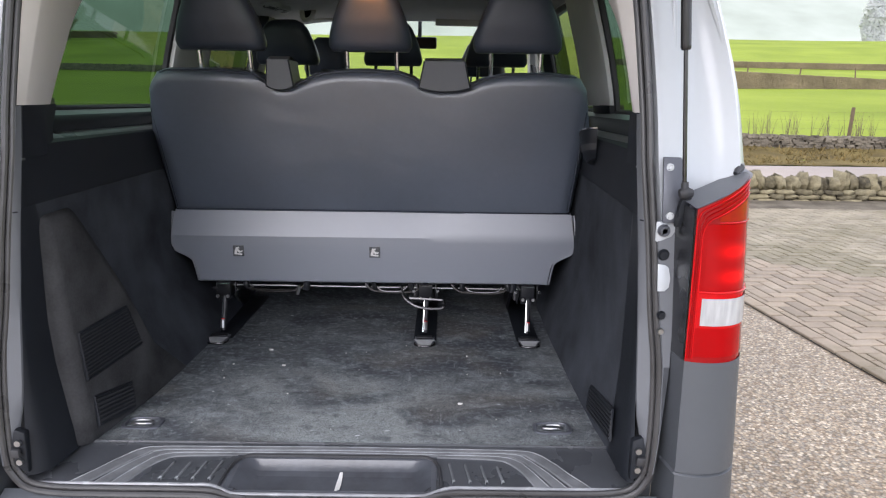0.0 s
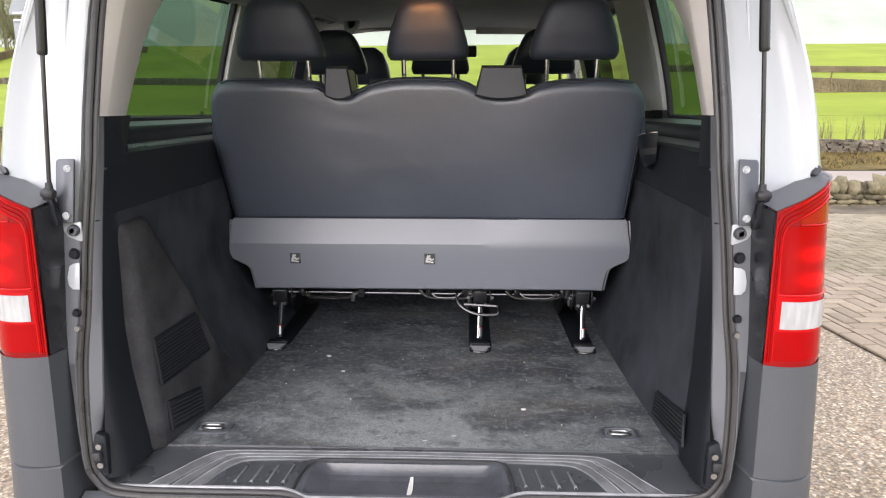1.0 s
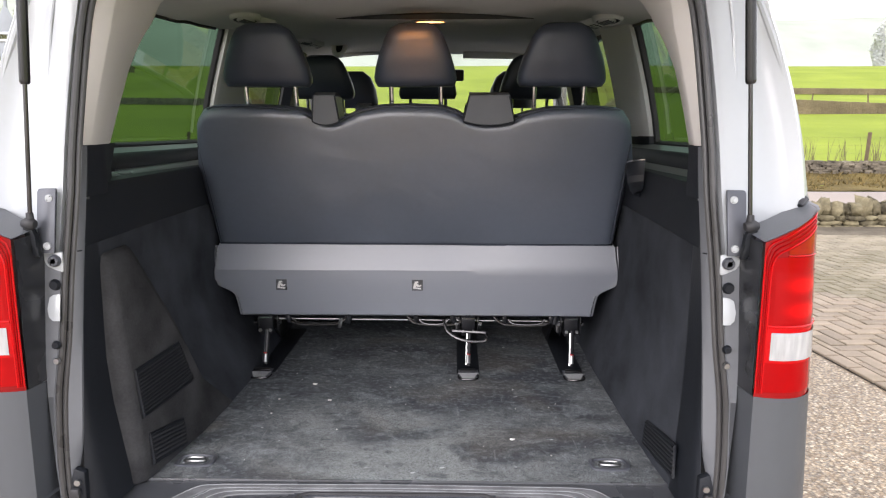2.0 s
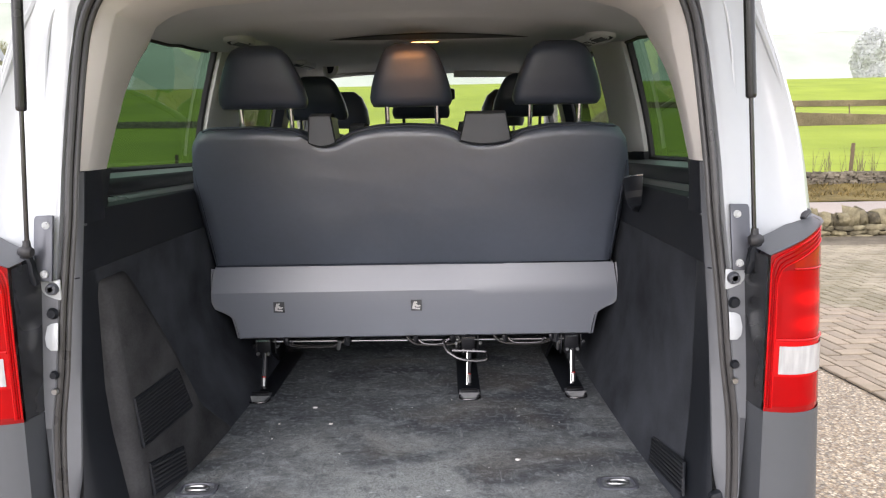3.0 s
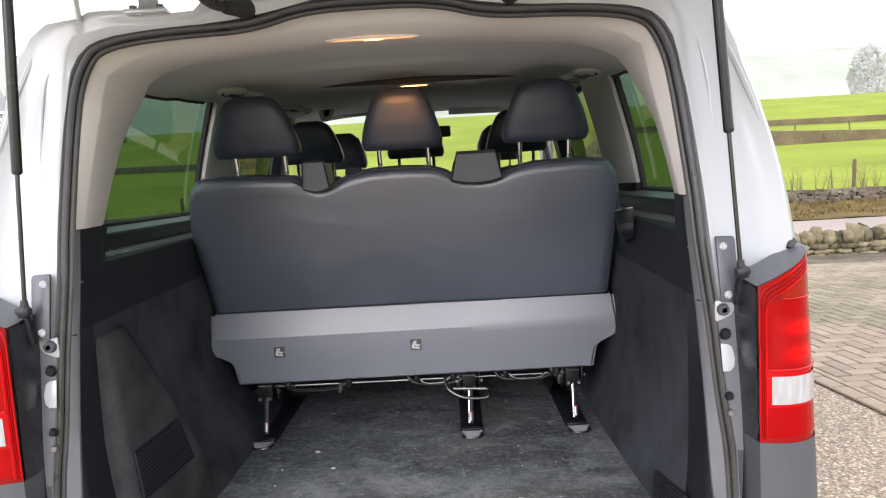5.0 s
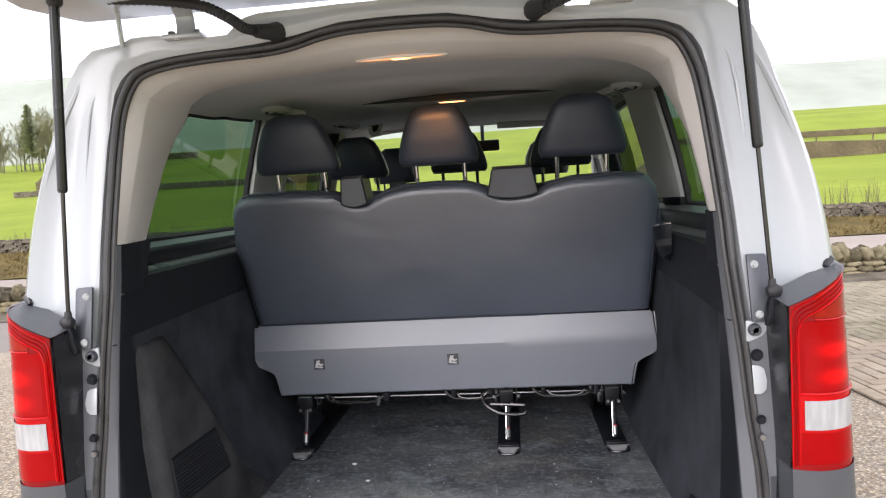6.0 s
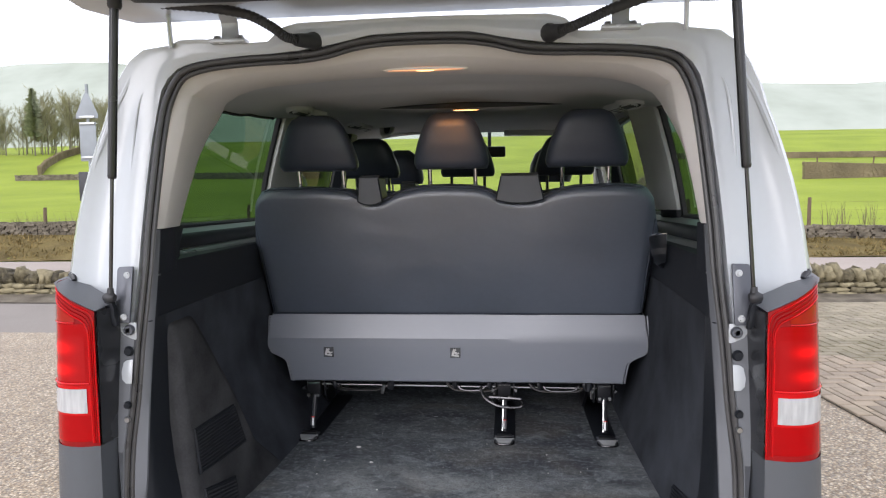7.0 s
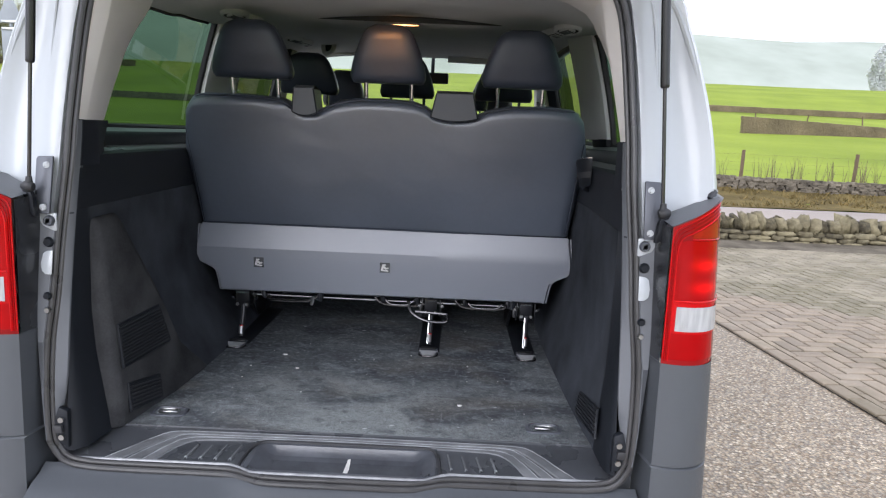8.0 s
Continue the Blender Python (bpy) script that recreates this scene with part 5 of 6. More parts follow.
tagged(part("crumbs", bm, LABELW, None, smooth=False), "pale crumbs and scraps scattered on the load floor", "crumbs", kind="stuff")

# white frame round the door: pillars with a drain channel, running into the roof edge
half_frame = [(seal_x(z) + 0.010, z, out_x(z), z) for z in np.linspace(0.88, 1.66, 20)]
half_frame += [(0.658, 1.695, 0.797, 1.715), (0.650, 1.735, 0.772, 1.772), (0.633, 1.765, 0.742, 1.815), (0.608, 1.787, 0.705, 1.842), (0.585, 1.796, 0.668, 1.846), (0.565, 1.801, 0.635, 1.850), (0.55, 1.804, 0.605, 1.863), (0.53, 1.806, 0.560, 1.864), (0.51, 1.808, 0.530, 1.862), (0.49, 1.810, 0.500, 1.846)]
half_frame += [(x, lerp_table([(0, 1.857), (0.12, 1.854), (0.22, 1.833), (0.30, 1.821), (0.40, 1.815), (0.5, 1.811)], x), x, lerp_table([(0, 1.897), (0.31, 1.895), (0.345, 1.882), (0.372, 1.850), (0.5, 1.846)], x)) for x in (0.44, 0.40, 0.375, 0.36, 0.345, 0.325, 0.30, 0.26, 0.22, 0.17, 0.12, 0.06, 0.0)]
for s in (1, -1):
    rings = []
    for sx, sz, ox, oz in half_frame:
        y = min(0.056, rear_y(sz))
        side = min(1, max(0, (1.79 - sz) / 0.25))
        side = side * side * (3 - 2 * side)
        ch = 0.018 * side
        sec = [(0, 0.035), (0.04, 0.006), (0.28, 0.0), (0.40, ch), (0.64, ch + 0.004 * side), (0.78, ch * 0.5), (0.90, -0.002), (0.965, 0.010), (1.0, 0.040)]
        ring = [(s * (sx + (ox - sx) * f), y + d, sz + (oz - sz) * f) for f, d in sec]
        ring += [(s * (ox + 0.012 * side), y + 0.12, oz + 0.012 * (1 - side)), (s * (ox + 0.02 * side), y + 0.44, oz + 0.045 * (1 - side))]
        rings.append(ring)
    part("rear_frame", loft(rings), WHITE, van, "white painted door frame with pressed channel", sharp=50)
    # pressed bead round the recess in the pillar, and the outer drip ridge
    part("pressed_bead", tube(smooth_line([(s * a, rear_y(b) + 0.0045, b) for a, b in ((0.674, 1.735), (0.688, 1.737), (0.699, 1.731), (0.708, 1.716), (0.716, 1.685), (0.722, 1.64), (0.727, 1.56), (0.732, 1.46))], 4), [0.001, 0.002, 0.003, 0.004] + [0.0045] * 21 + [0.004, 0.003, 0.002, 0.001], 8), WHITE, van)
    part("drip_ridge", tube(smooth_line([(s * a, rear_y(b) + 0.0055, b) for a, b in ((0.714, 1.806), (0.733, 1.772), (0.755, 1.728), (0.775, 1.69), (0.803, 1.62), (0.826, 1.55), (0.850, 1.45))], 4), [0.003, 0.006] + [0.008] * 15 + [0.0075, 0.007, 0.006, 0.005, 0.004, 0.003, 0.002, 0.001], 8), WHITE, van)
# hinges, cable boots and the open tailgate
gate = thing("tailgate", "", "")
gate.parent = van
gate["label"] = "white tailgate standing open over the rear"


def gate_pt(x, v, h):
    """v: 0 at the hinge edge, 1 at the free edge; h: depth below the outer skin."""
    y = 0.10 - 1.18 * v
    z = 1.940 + 0.13 * v + 0.05 * math.sin(math.pi * v) - h - 0.04 * v * (abs(x) / 0.8) ** 4
    return (x, y, z)


def gate_w(v):
    return lerp_table([(0, 0.74), (0.12, 0.80), (0.5, 0.85), (1, 0.84)], v)


vs = (0, 0.03, 0.12, 0.3, 0.5, 0.7, 0.9, 0.97, 1.0)
outer = [[gate_pt(gate_w(v) * u, v, 0.0) for u in np.linspace(-1, 1, 21)] for v in vs]
innr = [[gate_pt(gate_w(v) * u * 0.985, v, 0.026 + 0.028 * min(1, v / 0.1)) for u in np.linspace(-1, 1, 21)] for v in vs]
bm = loft(outer)
loft(innr, bm=bm)
loft([[r[0] for r in outer], [r[0] for r in innr]], bm=bm)
loft([[r[-1] for r in outer], [r[-1] for r in innr]], bm=bm)
loft([outer[0], innr[0]], bm=bm)
loft([outer[-1], innr[-1]], bm=bm)
part("gate_shell", bm, WHITE, gate)
part("gate_lining", loft([[gate_pt(0.62 * u, v, h - 0.010 * abs(u) ** 6) for u in np.linspace(-1, 1, 13)] for v, h in ((0.172, 0.055), (0.180, 0.094), (0.20, 0.098), (0.5, 0.085), (0.93, 0.075), (0.95, 0.05))]), BLACK, gate, "black plastic inner lining")
part("gate_glass", loft([[gate_pt(0.60 * u, v, -0.003) for u in np.linspace(-1, 1, 9)] for v in (0.14, 0.5)]), RUBBER, gate, "dark rear window glass")
for s in (1, -1):
    hg = part("hinge", box(min(s * 0.425, s * 0.515), max(s * 0.425, s * 0.515), 0.030, 0.064, 1.843, 1.853, 0.002), HINGE, gate, "bright painted hinge")
    part("hinge_arm", loft([[(s * a, b, c) for a in (0.452, 0.492)] for b, c in ((0.052, 1.850), (0.060, 1.872), (0.056, 1.895), (0.036, 1.915), (-0.01, 1.925))] + [[(s * a, b, c) for a in (0.452, 0.492)] for b, c in ((-0.01, 1.931), (0.040, 1.922), (0.063, 1.898), (0.067, 1.872), (0.060, 1.850))]), HINGE, hg)
    for k in range(2):
        part("bolt", tube([(s * (0.440 + 0.058 * k), 0.044, 1.852), (s * (0.440 + 0.058 * k), 0.044, 1.861)], [0.010, 0.008], 10), STEEL, hg)
    part("gate_stay", tube([(s * 0.618, 0.048, 1.838), (s * 0.616, 0.034, 1.925)], 0.006, 8), HINGE, hg)
    o = 0.045 if s > 0 else 0.0
    boot = part("cable_boot", tube(smooth_line([(s * (0.262 + o), 0.070, 1.846), (s * (0.268 + o), 0.035, 1.840), (s * (0.288 + o), 0.0, 1.836)], 4), [0.026, 0.024, 0.022, 0.020, 0.018, 0.017, 0.016, 0.015, 0.0145], 12), RUBBER, van, "black rubber cable conduit")
    hose = smooth_line([(s * (0.283 + o), 0.003, 1.837), (s * (0.31 + o), -0.008, 1.842), (s * (0.343 + o * 1.2), -0.010, 1.858 if s > 0 else 1.866), (s * (0.402 + o), -0.010, 1.878 if s > 0 else 1.896), (s * (0.50 + o), -0.010, 1.908 if s > 0 else 1.916), (s * 0.60, -0.010, 1.927), (s * 0.69, -0.010, 1.942)], 14)
    part("conduit", tube(hose, [0.0125 if i % 2 else 0.0105 for i in range(len(hose))], 10), RUBBER, boot)

# ---- seats ----
def rbar(z):
    """The rear face of a backrest: it leans back as it rises, with a bright sloping band low down."""
    return lerp_table([(0.76, 0.922), (0.90, 0.902), (0.940, 0.898), (1.026, 0.926), (1.034, 0.925), (1.06, 0.917), (1.25, 0.860), (1.48, 0.785), (1.55, 0.770)], z)


def bench(dy, label):
    b = thing("bench_seat", label, "seat", "rows of seats in the van")
    # backrest cushion: outline with three humps
    top = [(-0.714, 1.36), (-0.714, 1.44), (-0.694, 1.485), (-0.64, 1.505), (-0.48, 1.506), (-0.36, 1.497), (-0.325, 1.478), (-0.30, 1.460), (-0.25, 1.456), (-0.22, 1.468), (-0.17, 1.492), (-0.10, 1.506), (0.0, 1.509), (0.10, 1.504), (0.15, 1.488), (0.18, 1.468), (0.22, 1.457), (0.29, 1.457), (0.33, 1.468), (0.37, 1.487), (0.44, 1.500), (0.58, 1.503), (0.67, 1.495), (0.708, 1.46), (0.716, 1.38)]
    nx = 61
    xs = np.linspace(-0.726, 0.730, nx)
    rear, front = [], []
    for v in np.linspace(0, 1, 22):
        r, f = [], []
        for x in xs:
            zt = float(np.interp(x, [p[0] for p in top], [p[1] for p in top]))
            if abs(x) > 0.684:
                zt -= 0.05 * ((abs(x) - 0.684) / 0.045) ** 2
            half = 1 - 0.045 * (1 - v)
            z = 1.030 + v * (zt - 1.030)
            edge = min(1, max(0, 0.730 - abs(x)) / 0.035, (1.0 - v) * 12)
            rnd = 0.035 * (1 - math.sqrt(max(0, 1 - (1 - max(0, edge)) ** 2)))
            bulge = -0.008 * math.sin(math.pi * v) * (1 - (x / 0.7) ** 4)
            wrinkle = 0.0030 * noise.noise(Vector((x * 4, z * 7, 0.3))) + 0.0016 * noise.noise(Vector((x * 9 + z * 5, z * 16, 2.0)))
            r.append((x * half, rbar(z) + dy + rnd + bulge + wrinkle, z))
            f.append((x * half, rbar(z) + dy + 0.15 - rnd, z))
        rear.append(r)
        front.append(f)
    bm = loft(rear)
    loft(front, bm=bm)
    loft([rear[-1], front[-1]], bm=bm)
    loft([rear[0], front[0]], bm=bm)
    loft([[r[0] for r in rear], [r[0] for r in front]], bm=bm)
    loft([[r[-1] for r in rear], [r[-1] for r in front]], bm=bm)
    bmesh.ops.remove_doubles(bm, verts=bm.verts, dist=0.0005)
    part("backrest", bm, LITVINYL, b, "black vinyl backrest with soft creases", sharp=60)
    seam = [(x, rbar(1.034) + dy - 0.004 - 0.004 * (1 - abs(x) / 0.7), 1.031 - 0.006 * (x > 0.1) * min(1, (x - 0.1) / 0.4)) for x in np.linspace(-0.684, 0.684, 30)]
    part("piping", tube(seam, 0.0035, 6), LEATHER, b)
    # piping round the rear edge of the cushion
    line = []
    for x in np.linspace(-0.66, 0.664, 56):
        zt = float(np.interp(x, [p[0] for p in top], [p[1] for p in top])) - 0.009
        line.append((x, rbar(zt) + dy + 0.006, zt))
    part("piping", tube(line, 0.0026, 6), LEATHER, b)
    for s in (1, -1):
        part("piping", tube([(s * (0.722 * (1 - 0.045 * (1 - v)) - 0.004), rbar(1.035 + 0.44 * v) + dy + 0.012, 1.035 + 0.44 * v) for v in np.linspace(0, 0.78, 12)], 0.0026, 6), LEATHER, b)
    # lower rear panel with notched corners
    rows = []
    for z in (1.027, 1.015, 0.985, 0.960, 0.940, 0.920, 0.905, 0.88, 0.862, 0.85, 0.81, 0.775, 0.768):
        w = lerp_table([(0.768, 0.612), (0.81, 0.618), (0.848, 0.625), (0.862, 0.642), (0.882, 0.684), (0.905, 0.700), (0.95, 0.698), (1.03, 0.691)], z)
        t = 0.012 if z < 0.77 else 0.0
        rows.append([(-w - 0.008, rbar(z) + dy + 0.06, z), (-w - 0.004, rbar(z) + dy + 0.012, z)] + [(x, rbar(z) + dy + t - 0.012 * max(0, (z - 0.935) / 0.09) * min(1, max(0, (x - 0.16) / 0.20)), z) for x in np.linspace(-w, w, 33)] + [(w + 0.004, rbar(z) + dy + 0.012, z), (w + 0.008, rbar(z) + dy + 0.06, z)])
    part("back_panel", loft(rows), PANEL, b, "satin dark grey plastic lower back panel", sharp=22)
    for s in (1, -1):
        edge = [(s * (lerp_table([(0.768, 0.612), (0.81, 0.618), (0.848, 0.625), (0.862, 0.642), (0.882, 0.684), (0.905, 0.700), (1.03, 0.691)], z) + 0.004), rbar(z) + dy + 0.006, z) for z in np.linspace(0.77, 1.02, 26)]
        part("panel_edge", tube(edge, 0.0040, 8), PANEL, b)
        part("panel_edge", tube([(p[0] + s * 0.011, p[1] + 0.008, p[2]) for p in edge], 0.0035, 8), PANEL, b)
    for x in (-0.47, 0.008):
        lab = part("label", box(x - 0.019, x + 0.019, 0.8990 + dy, 0.9025 + dy, 0.868, 0.906, 0.0), SILL, b, "small fixing-point label with white pictogram", smooth=False)
        marks = bmesh.new()
        for a, c, w in (((-0.014, 0.878), (0.013, 0.875), 0.0050), ((-0.010, 0.880), (-0.004, 0.900), 0.0085), ((-0.004, 0.891), (0.006, 0.883), 0.0080), ((0.006, 0.882), (0.014, 0.888), 0.0045), ((-0.003, 0.897), (0.003, 0.899), 0.0060)):
            d = Vector((c[0] - a[0], c[1] - a[1])).normalized() * w / 2
            prism([(x + a[0] - d.y, 0.8985 + dy, a[1] + d.x), (x + c[0] - d.y, 0.8985 + dy, c[1] + d.x), (x + c[0] + d.y, 0.8985 + dy, c[1] - d.x), (x + a[0] + d.y, 0.8985 + dy, a[1] - d.x)], (0, -0.0010, 0), bm=marks)
        part("pictogram", marks, LABELW, lab, smooth=False)
    # belt covers on the top edge
    for xa, xb in ((-0.317, -0.232), (0.166, 0.326)):
        m, hw = (xa + xb) / 2, (xb - xa) / 2
        sec = [[(m + u * (hw * (1 - 0.22 * v)), 0.0, 1.452 + 0.078 * v - 0.012 * (1 - v) * (1 - u * u)) for u in np.linspace(-1, 1, 9)] for v in np.linspace(0, 1, 5)]
        y = 0.776 + dy
        bm = loft([[(p[0], y - 0.006 - 0.02 * i / 4, p[2]) for p in r] for i, r in enumerate(sec)])
        loft([[(p[0], y + 0.12, p[2]) for p in r] for r in sec], bm=bm)
        for a in (0, -1):
            loft([[(r[a][0], y - 0.006 - 0.02 * i / 4, r[a][2]) for i, r in enumerate(sec)], [(r[a][0], y + 0.12, r[a][2]) for r in sec]], bm=bm)
        loft([[(p[0], y - 0.026, p[2]) for p in sec[-1]], [(p[0], y + 0.02, p[2] + 0.012) for p in sec[-1]], [(p[0], y + 0.12, p[2]) for p in sec[-1]]], bm=bm)
        cv = part("belt_cover", bm, GREY, b, "grey plastic belt outlet cover")
        part("cover_gasket", tube([(sec[k][0][0], y - 0.004 - 0.02 * k / 4, sec[k][0][2]) for k in range(4, -1, -1)] + [(p[0], y - 0.004, p[2] - 0.002) for p in sec[0]] + [(sec[k][-1][0], y - 0.004 - 0.02 * k / 4, sec[k][-1][2]) for k in range(5)], 0.003, 6), BLACK, cv)
    # head restraints on chrome posts
    for x in (-0.459, 0.012, 0.474):
        rings = []
        for v in np.linspace(0, 1, 15):
            z = 1.560 + 0.187 * v
            w = lerp_table([(0, 0.130), (0.04, 0.137), (0.14, 0.140), (0.3, 0.134), (0.5, 0.122), (0.7, 0.106), (0.8, 0.097), (0.9, 0.085), (0.96, 0.072), (1, 0.052)], v)
            d = lerp_table([(0, 0.040), (0.06, 0.052), (0.4, 0.056), (0.8, 0.048), (0.95, 0.036), (1, 0.022)], v)
            w, yc = w * (0.935 if abs(x) < 0.1 else 1.0), 0.805 + dy - 0.05 * v
            rings.append([(x + w * math.copysign(abs(math.cos(q)) ** 0.55, math.cos(q)), yc + d * math.copysign(abs(math.sin(q)) ** 0.6, math.sin(q)), z) for q in np.linspace(0, 2 * math.pi, 36, endpoint=False)])
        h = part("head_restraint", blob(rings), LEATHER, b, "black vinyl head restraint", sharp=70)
        for o in (-0.08, 0.08):
            part("post", tube([(x + o, 0.845 + dy, 1.46), (x + o, 0.815 + dy, 1.585)], 0.0075, 10), CHROME, h)
    # cushion and frame
    part("cushion", box(-0.66, 0.66, 1.02 + dy, 1.50 + dy, 0.88, 1.03, 0.05, 3), LEATHER, b)
    part("seat_pan", box(-0.62, 0.62, 0.93 + dy, 1.45 + dy, 0.80, 0.88, 0.01), BLACK, b)
    bar_y, bar_z = 0.945 + dy, 0.752
    part("release_bar", tube([(-0.54, bar_y, bar_z), (0.56, bar_y, bar_z - 0.006)], 0.0038, 8), RAILSTEEL, b)
    for x in (-0.533, 0.187, 0.551):
        leg = part("leg", prism([(x - 0.024, 0.905 + dy, 0.768), (x + 0.024, 0.905 + dy, 0.768), (x + 0.024, 0.915 + dy, 0.715), (x + 0.012, 0.915 + dy, 0.700), (x - 0.024, 0.915 + dy, 0.700)], (0, 0.05, 0), 0.003), LEGSTEEL, b, "black steel seat leg")
        part("latch_rod", tube([(x + 0.004, 0.915 + dy, 0.72), (x, 0.885 + dy, 0.60)], 0.0085, 10), LEGSTEEL, leg)
        # chrome line laid on the black rod for its bright highlight
        part("rod_edge", tube([(x - 0.003, 0.9065 + dy, 0.715), (x - 0.007, 0.8775 + dy, 0.605)], 0.0030, 6), CHROME, leg)
        part("latch_marker", tube([(x + 0.0007, 0.882 + dy, 0.640), (x + 0.0003, 0.876 + dy, 0.612)], 0.0083, 8), STEEL, leg)
        part("latch_marker", tube([(x + 0.001, 0.8830 + dy, 0.6440), (x + 0.0007, 0.882 + dy, 0.641)], 0.0078, 8), REDBIT, leg, "red lock marker")
        part("side_plate", prism([(x - 0.045, 0.98 + dy, 0.77), (x - 0.045, 1.36 + dy, 0.77), (x - 0.045, 1.36 + dy, 0.585), (x - 0.045, 1.25 + dy, 0.585), (x - 0.045, 1.10 + dy, 0.70), (x - 0.045, 0.96 + dy, 0.70)], (0.012, 0, 0), 0.002), LEGSTEEL, leg)
        shoe = part("floor_latch", prism([(x - 0.036, 0.825 + dy, 0.590), (x + 0.036, 0.825 + dy, 0.590), (x + 0.030, 0.818 + dy, 0.584), (x + 0.020, 0.815 + dy, 0.580), (x - 0.020, 0.815 + dy, 0.580), (x - 0.030, 0.818 + dy, 0.584)], (0, 0.035, 0.004), 0.0015), BRACKET, leg, "steel floor latch")
        part("tongue", prism([(x - 0.020, 0.796 + dy, 0.5830), (x + 0.020, 0.796 + dy, 0.5830), (x + 0.029, 0.816 + dy, 0.5925), (x + 0.037, 0.818 + dy, 0.5945), (x - 0.037, 0.818 + dy, 0.5945), (x - 0.029, 0.816 + dy, 0.5925)], (0, -0.001, 0.003), 0.0008), LATCH, shoe, "pale galvanised steel tongue")
        part("striker_loop", tube(smooth_line([(x - 0.034, 0.824 + dy, 0.584), (x - 0.032, 0.798 + dy, 0.585), (x - 0.016, 0.786 + dy, 0.5845), (x + 0.016, 0.786 + dy, 0.5845), (x + 0.032, 0.798 + dy, 0.585), (x + 0.034, 0.824 + dy, 0.584)], 4), 0.0032, 7), DARKSTEEL, shoe)
        part("tongue", prism([(x - 0.030, 0.830 + dy, 0.594), (x + 0.030, 0.830 + dy, 0.594), (x + 0.026, 0.850 + dy, 0.596), (x - 0.026, 0.850 + dy, 0.596)], (0, 0, 0.006), 0.0015), LEGSTEEL, shoe)
        for o in (-0.034, 0.034):
            part("bracket_plate", prism([(x + o, 0.93 + dy, 0.765), (x + o, 0.985 + dy, 0.765), (x + o, 0.985 + dy, 0.705), (x + o, 0.955 + dy, 0.690), (x + o, 0.93 + dy, 0.715)], (0.004, 0, 0), 0.001), LEGSTEEL, leg)
            part("bolt", tube([(x + o * 1.25, 0.935 + dy, 0.742), (x + o * 1.25, 0.920 + dy, 0.742)], [0.0085, 0.006], 10), CHROME, leg)
        # chrome line added along the top of the leg as a highlight
        part("guide_edge", tube([(x - 0.023, 0.9035 + dy, 0.766), (x + 0.023, 0.9035 + dy, 0.766)], 0.0022, 6), CHROME, leg)
        part("rail", box(x - 0.040, x + 0.040, 0.855 + dy, 1.38 + dy, 0.5805, 0.583, 0.001), BLACK, leg)
        for o in (-0.018, 0.018):
            part("bolt", tube([(x + o, 0.90 + dy, 0.722), (x + o, 0.893 + dy, 0.722)], 0.006, 8), STEEL, leg)
    for x0, x1 in ((-0.42, -0.27), (0.02, 0.155), (0.33, 0.47)):
        wire = smooth_line([(x0 - 0.05, bar_y - 0.006, bar_z + 0.012), (x0 - 0.01, bar_y - 0.012, bar_z - 0.014), (x1 + 0.01 - 0.03, bar_y - 0.012, bar_z - 0.015), (x1 + 0.03, bar_y - 0.006, bar_z + 0.014)], 6)
        part("wire_bracket", tube(wire, 0.0065, 10), DARKSTEEL, b)
        part("clamp", tube([(x1 + 0.032, bar_y - 0.012, bar_z + 0.022), (x1 + 0.026, bar_y - 0.012, bar_z - 0.012)], 0.012, 8), BLACK, b)
    for x in (-0.46, -0.245, 0.0, 0.13, 0.315, 0.48):
        part("clamp", tube(smooth_line([(x, bar_y - 0.004, bar_z + 0.024), (x + 0.002, bar_y - 0.016, bar_z + 0.010), (x + 0.006, bar_y - 0.010, bar_z - 0.006)], 4), 0.0095, 8), LEGSTEEL, b)
    for x0, x1 in ((-0.44, -0.27), (0.01, 0.12), (0.33, 0.46)):
        part("rod", tube(smooth_line([(x0, bar_y - 0.012, bar_z + 0.004), (x0 + 0.025, bar_y - 0.018, bar_z - 0.012), (x1 - 0.025, bar_y - 0.018, bar_z - 0.012), (x1, bar_y - 0.012, bar_z + 0.004)], 5), 0.0034, 8), DARKSTEEL, b)
    loop = smooth_line([(0.10, bar_y - 0.01, 0.752), (0.115, bar_y - 0.03, 0.715), (0.17, bar_y - 0.05, 0.690), (0.245, bar_y - 0.05, 0.688), (0.25, bar_y - 0.05, 0.712), (0.235, bar_y - 0.05, 0.718), (0.13, bar_y - 0.045, 0.722)], 6)
    part("pull_handle", tube(loop, 0.0065, 8), DARKSTEEL, b, "bent wire release handle")
    part("cable_end", tube([(-0.268, bar_y - 0.012, 0.755), (-0.275, bar_y - 0.014, 0.722)], [0.009, 0.006], 8), STEEL, b)
    return b


bench(0.0, "black vinyl three-seat bench with grey lower back panel")
bench(0.95, "black vinyl middle-row bench behind the rear bench")


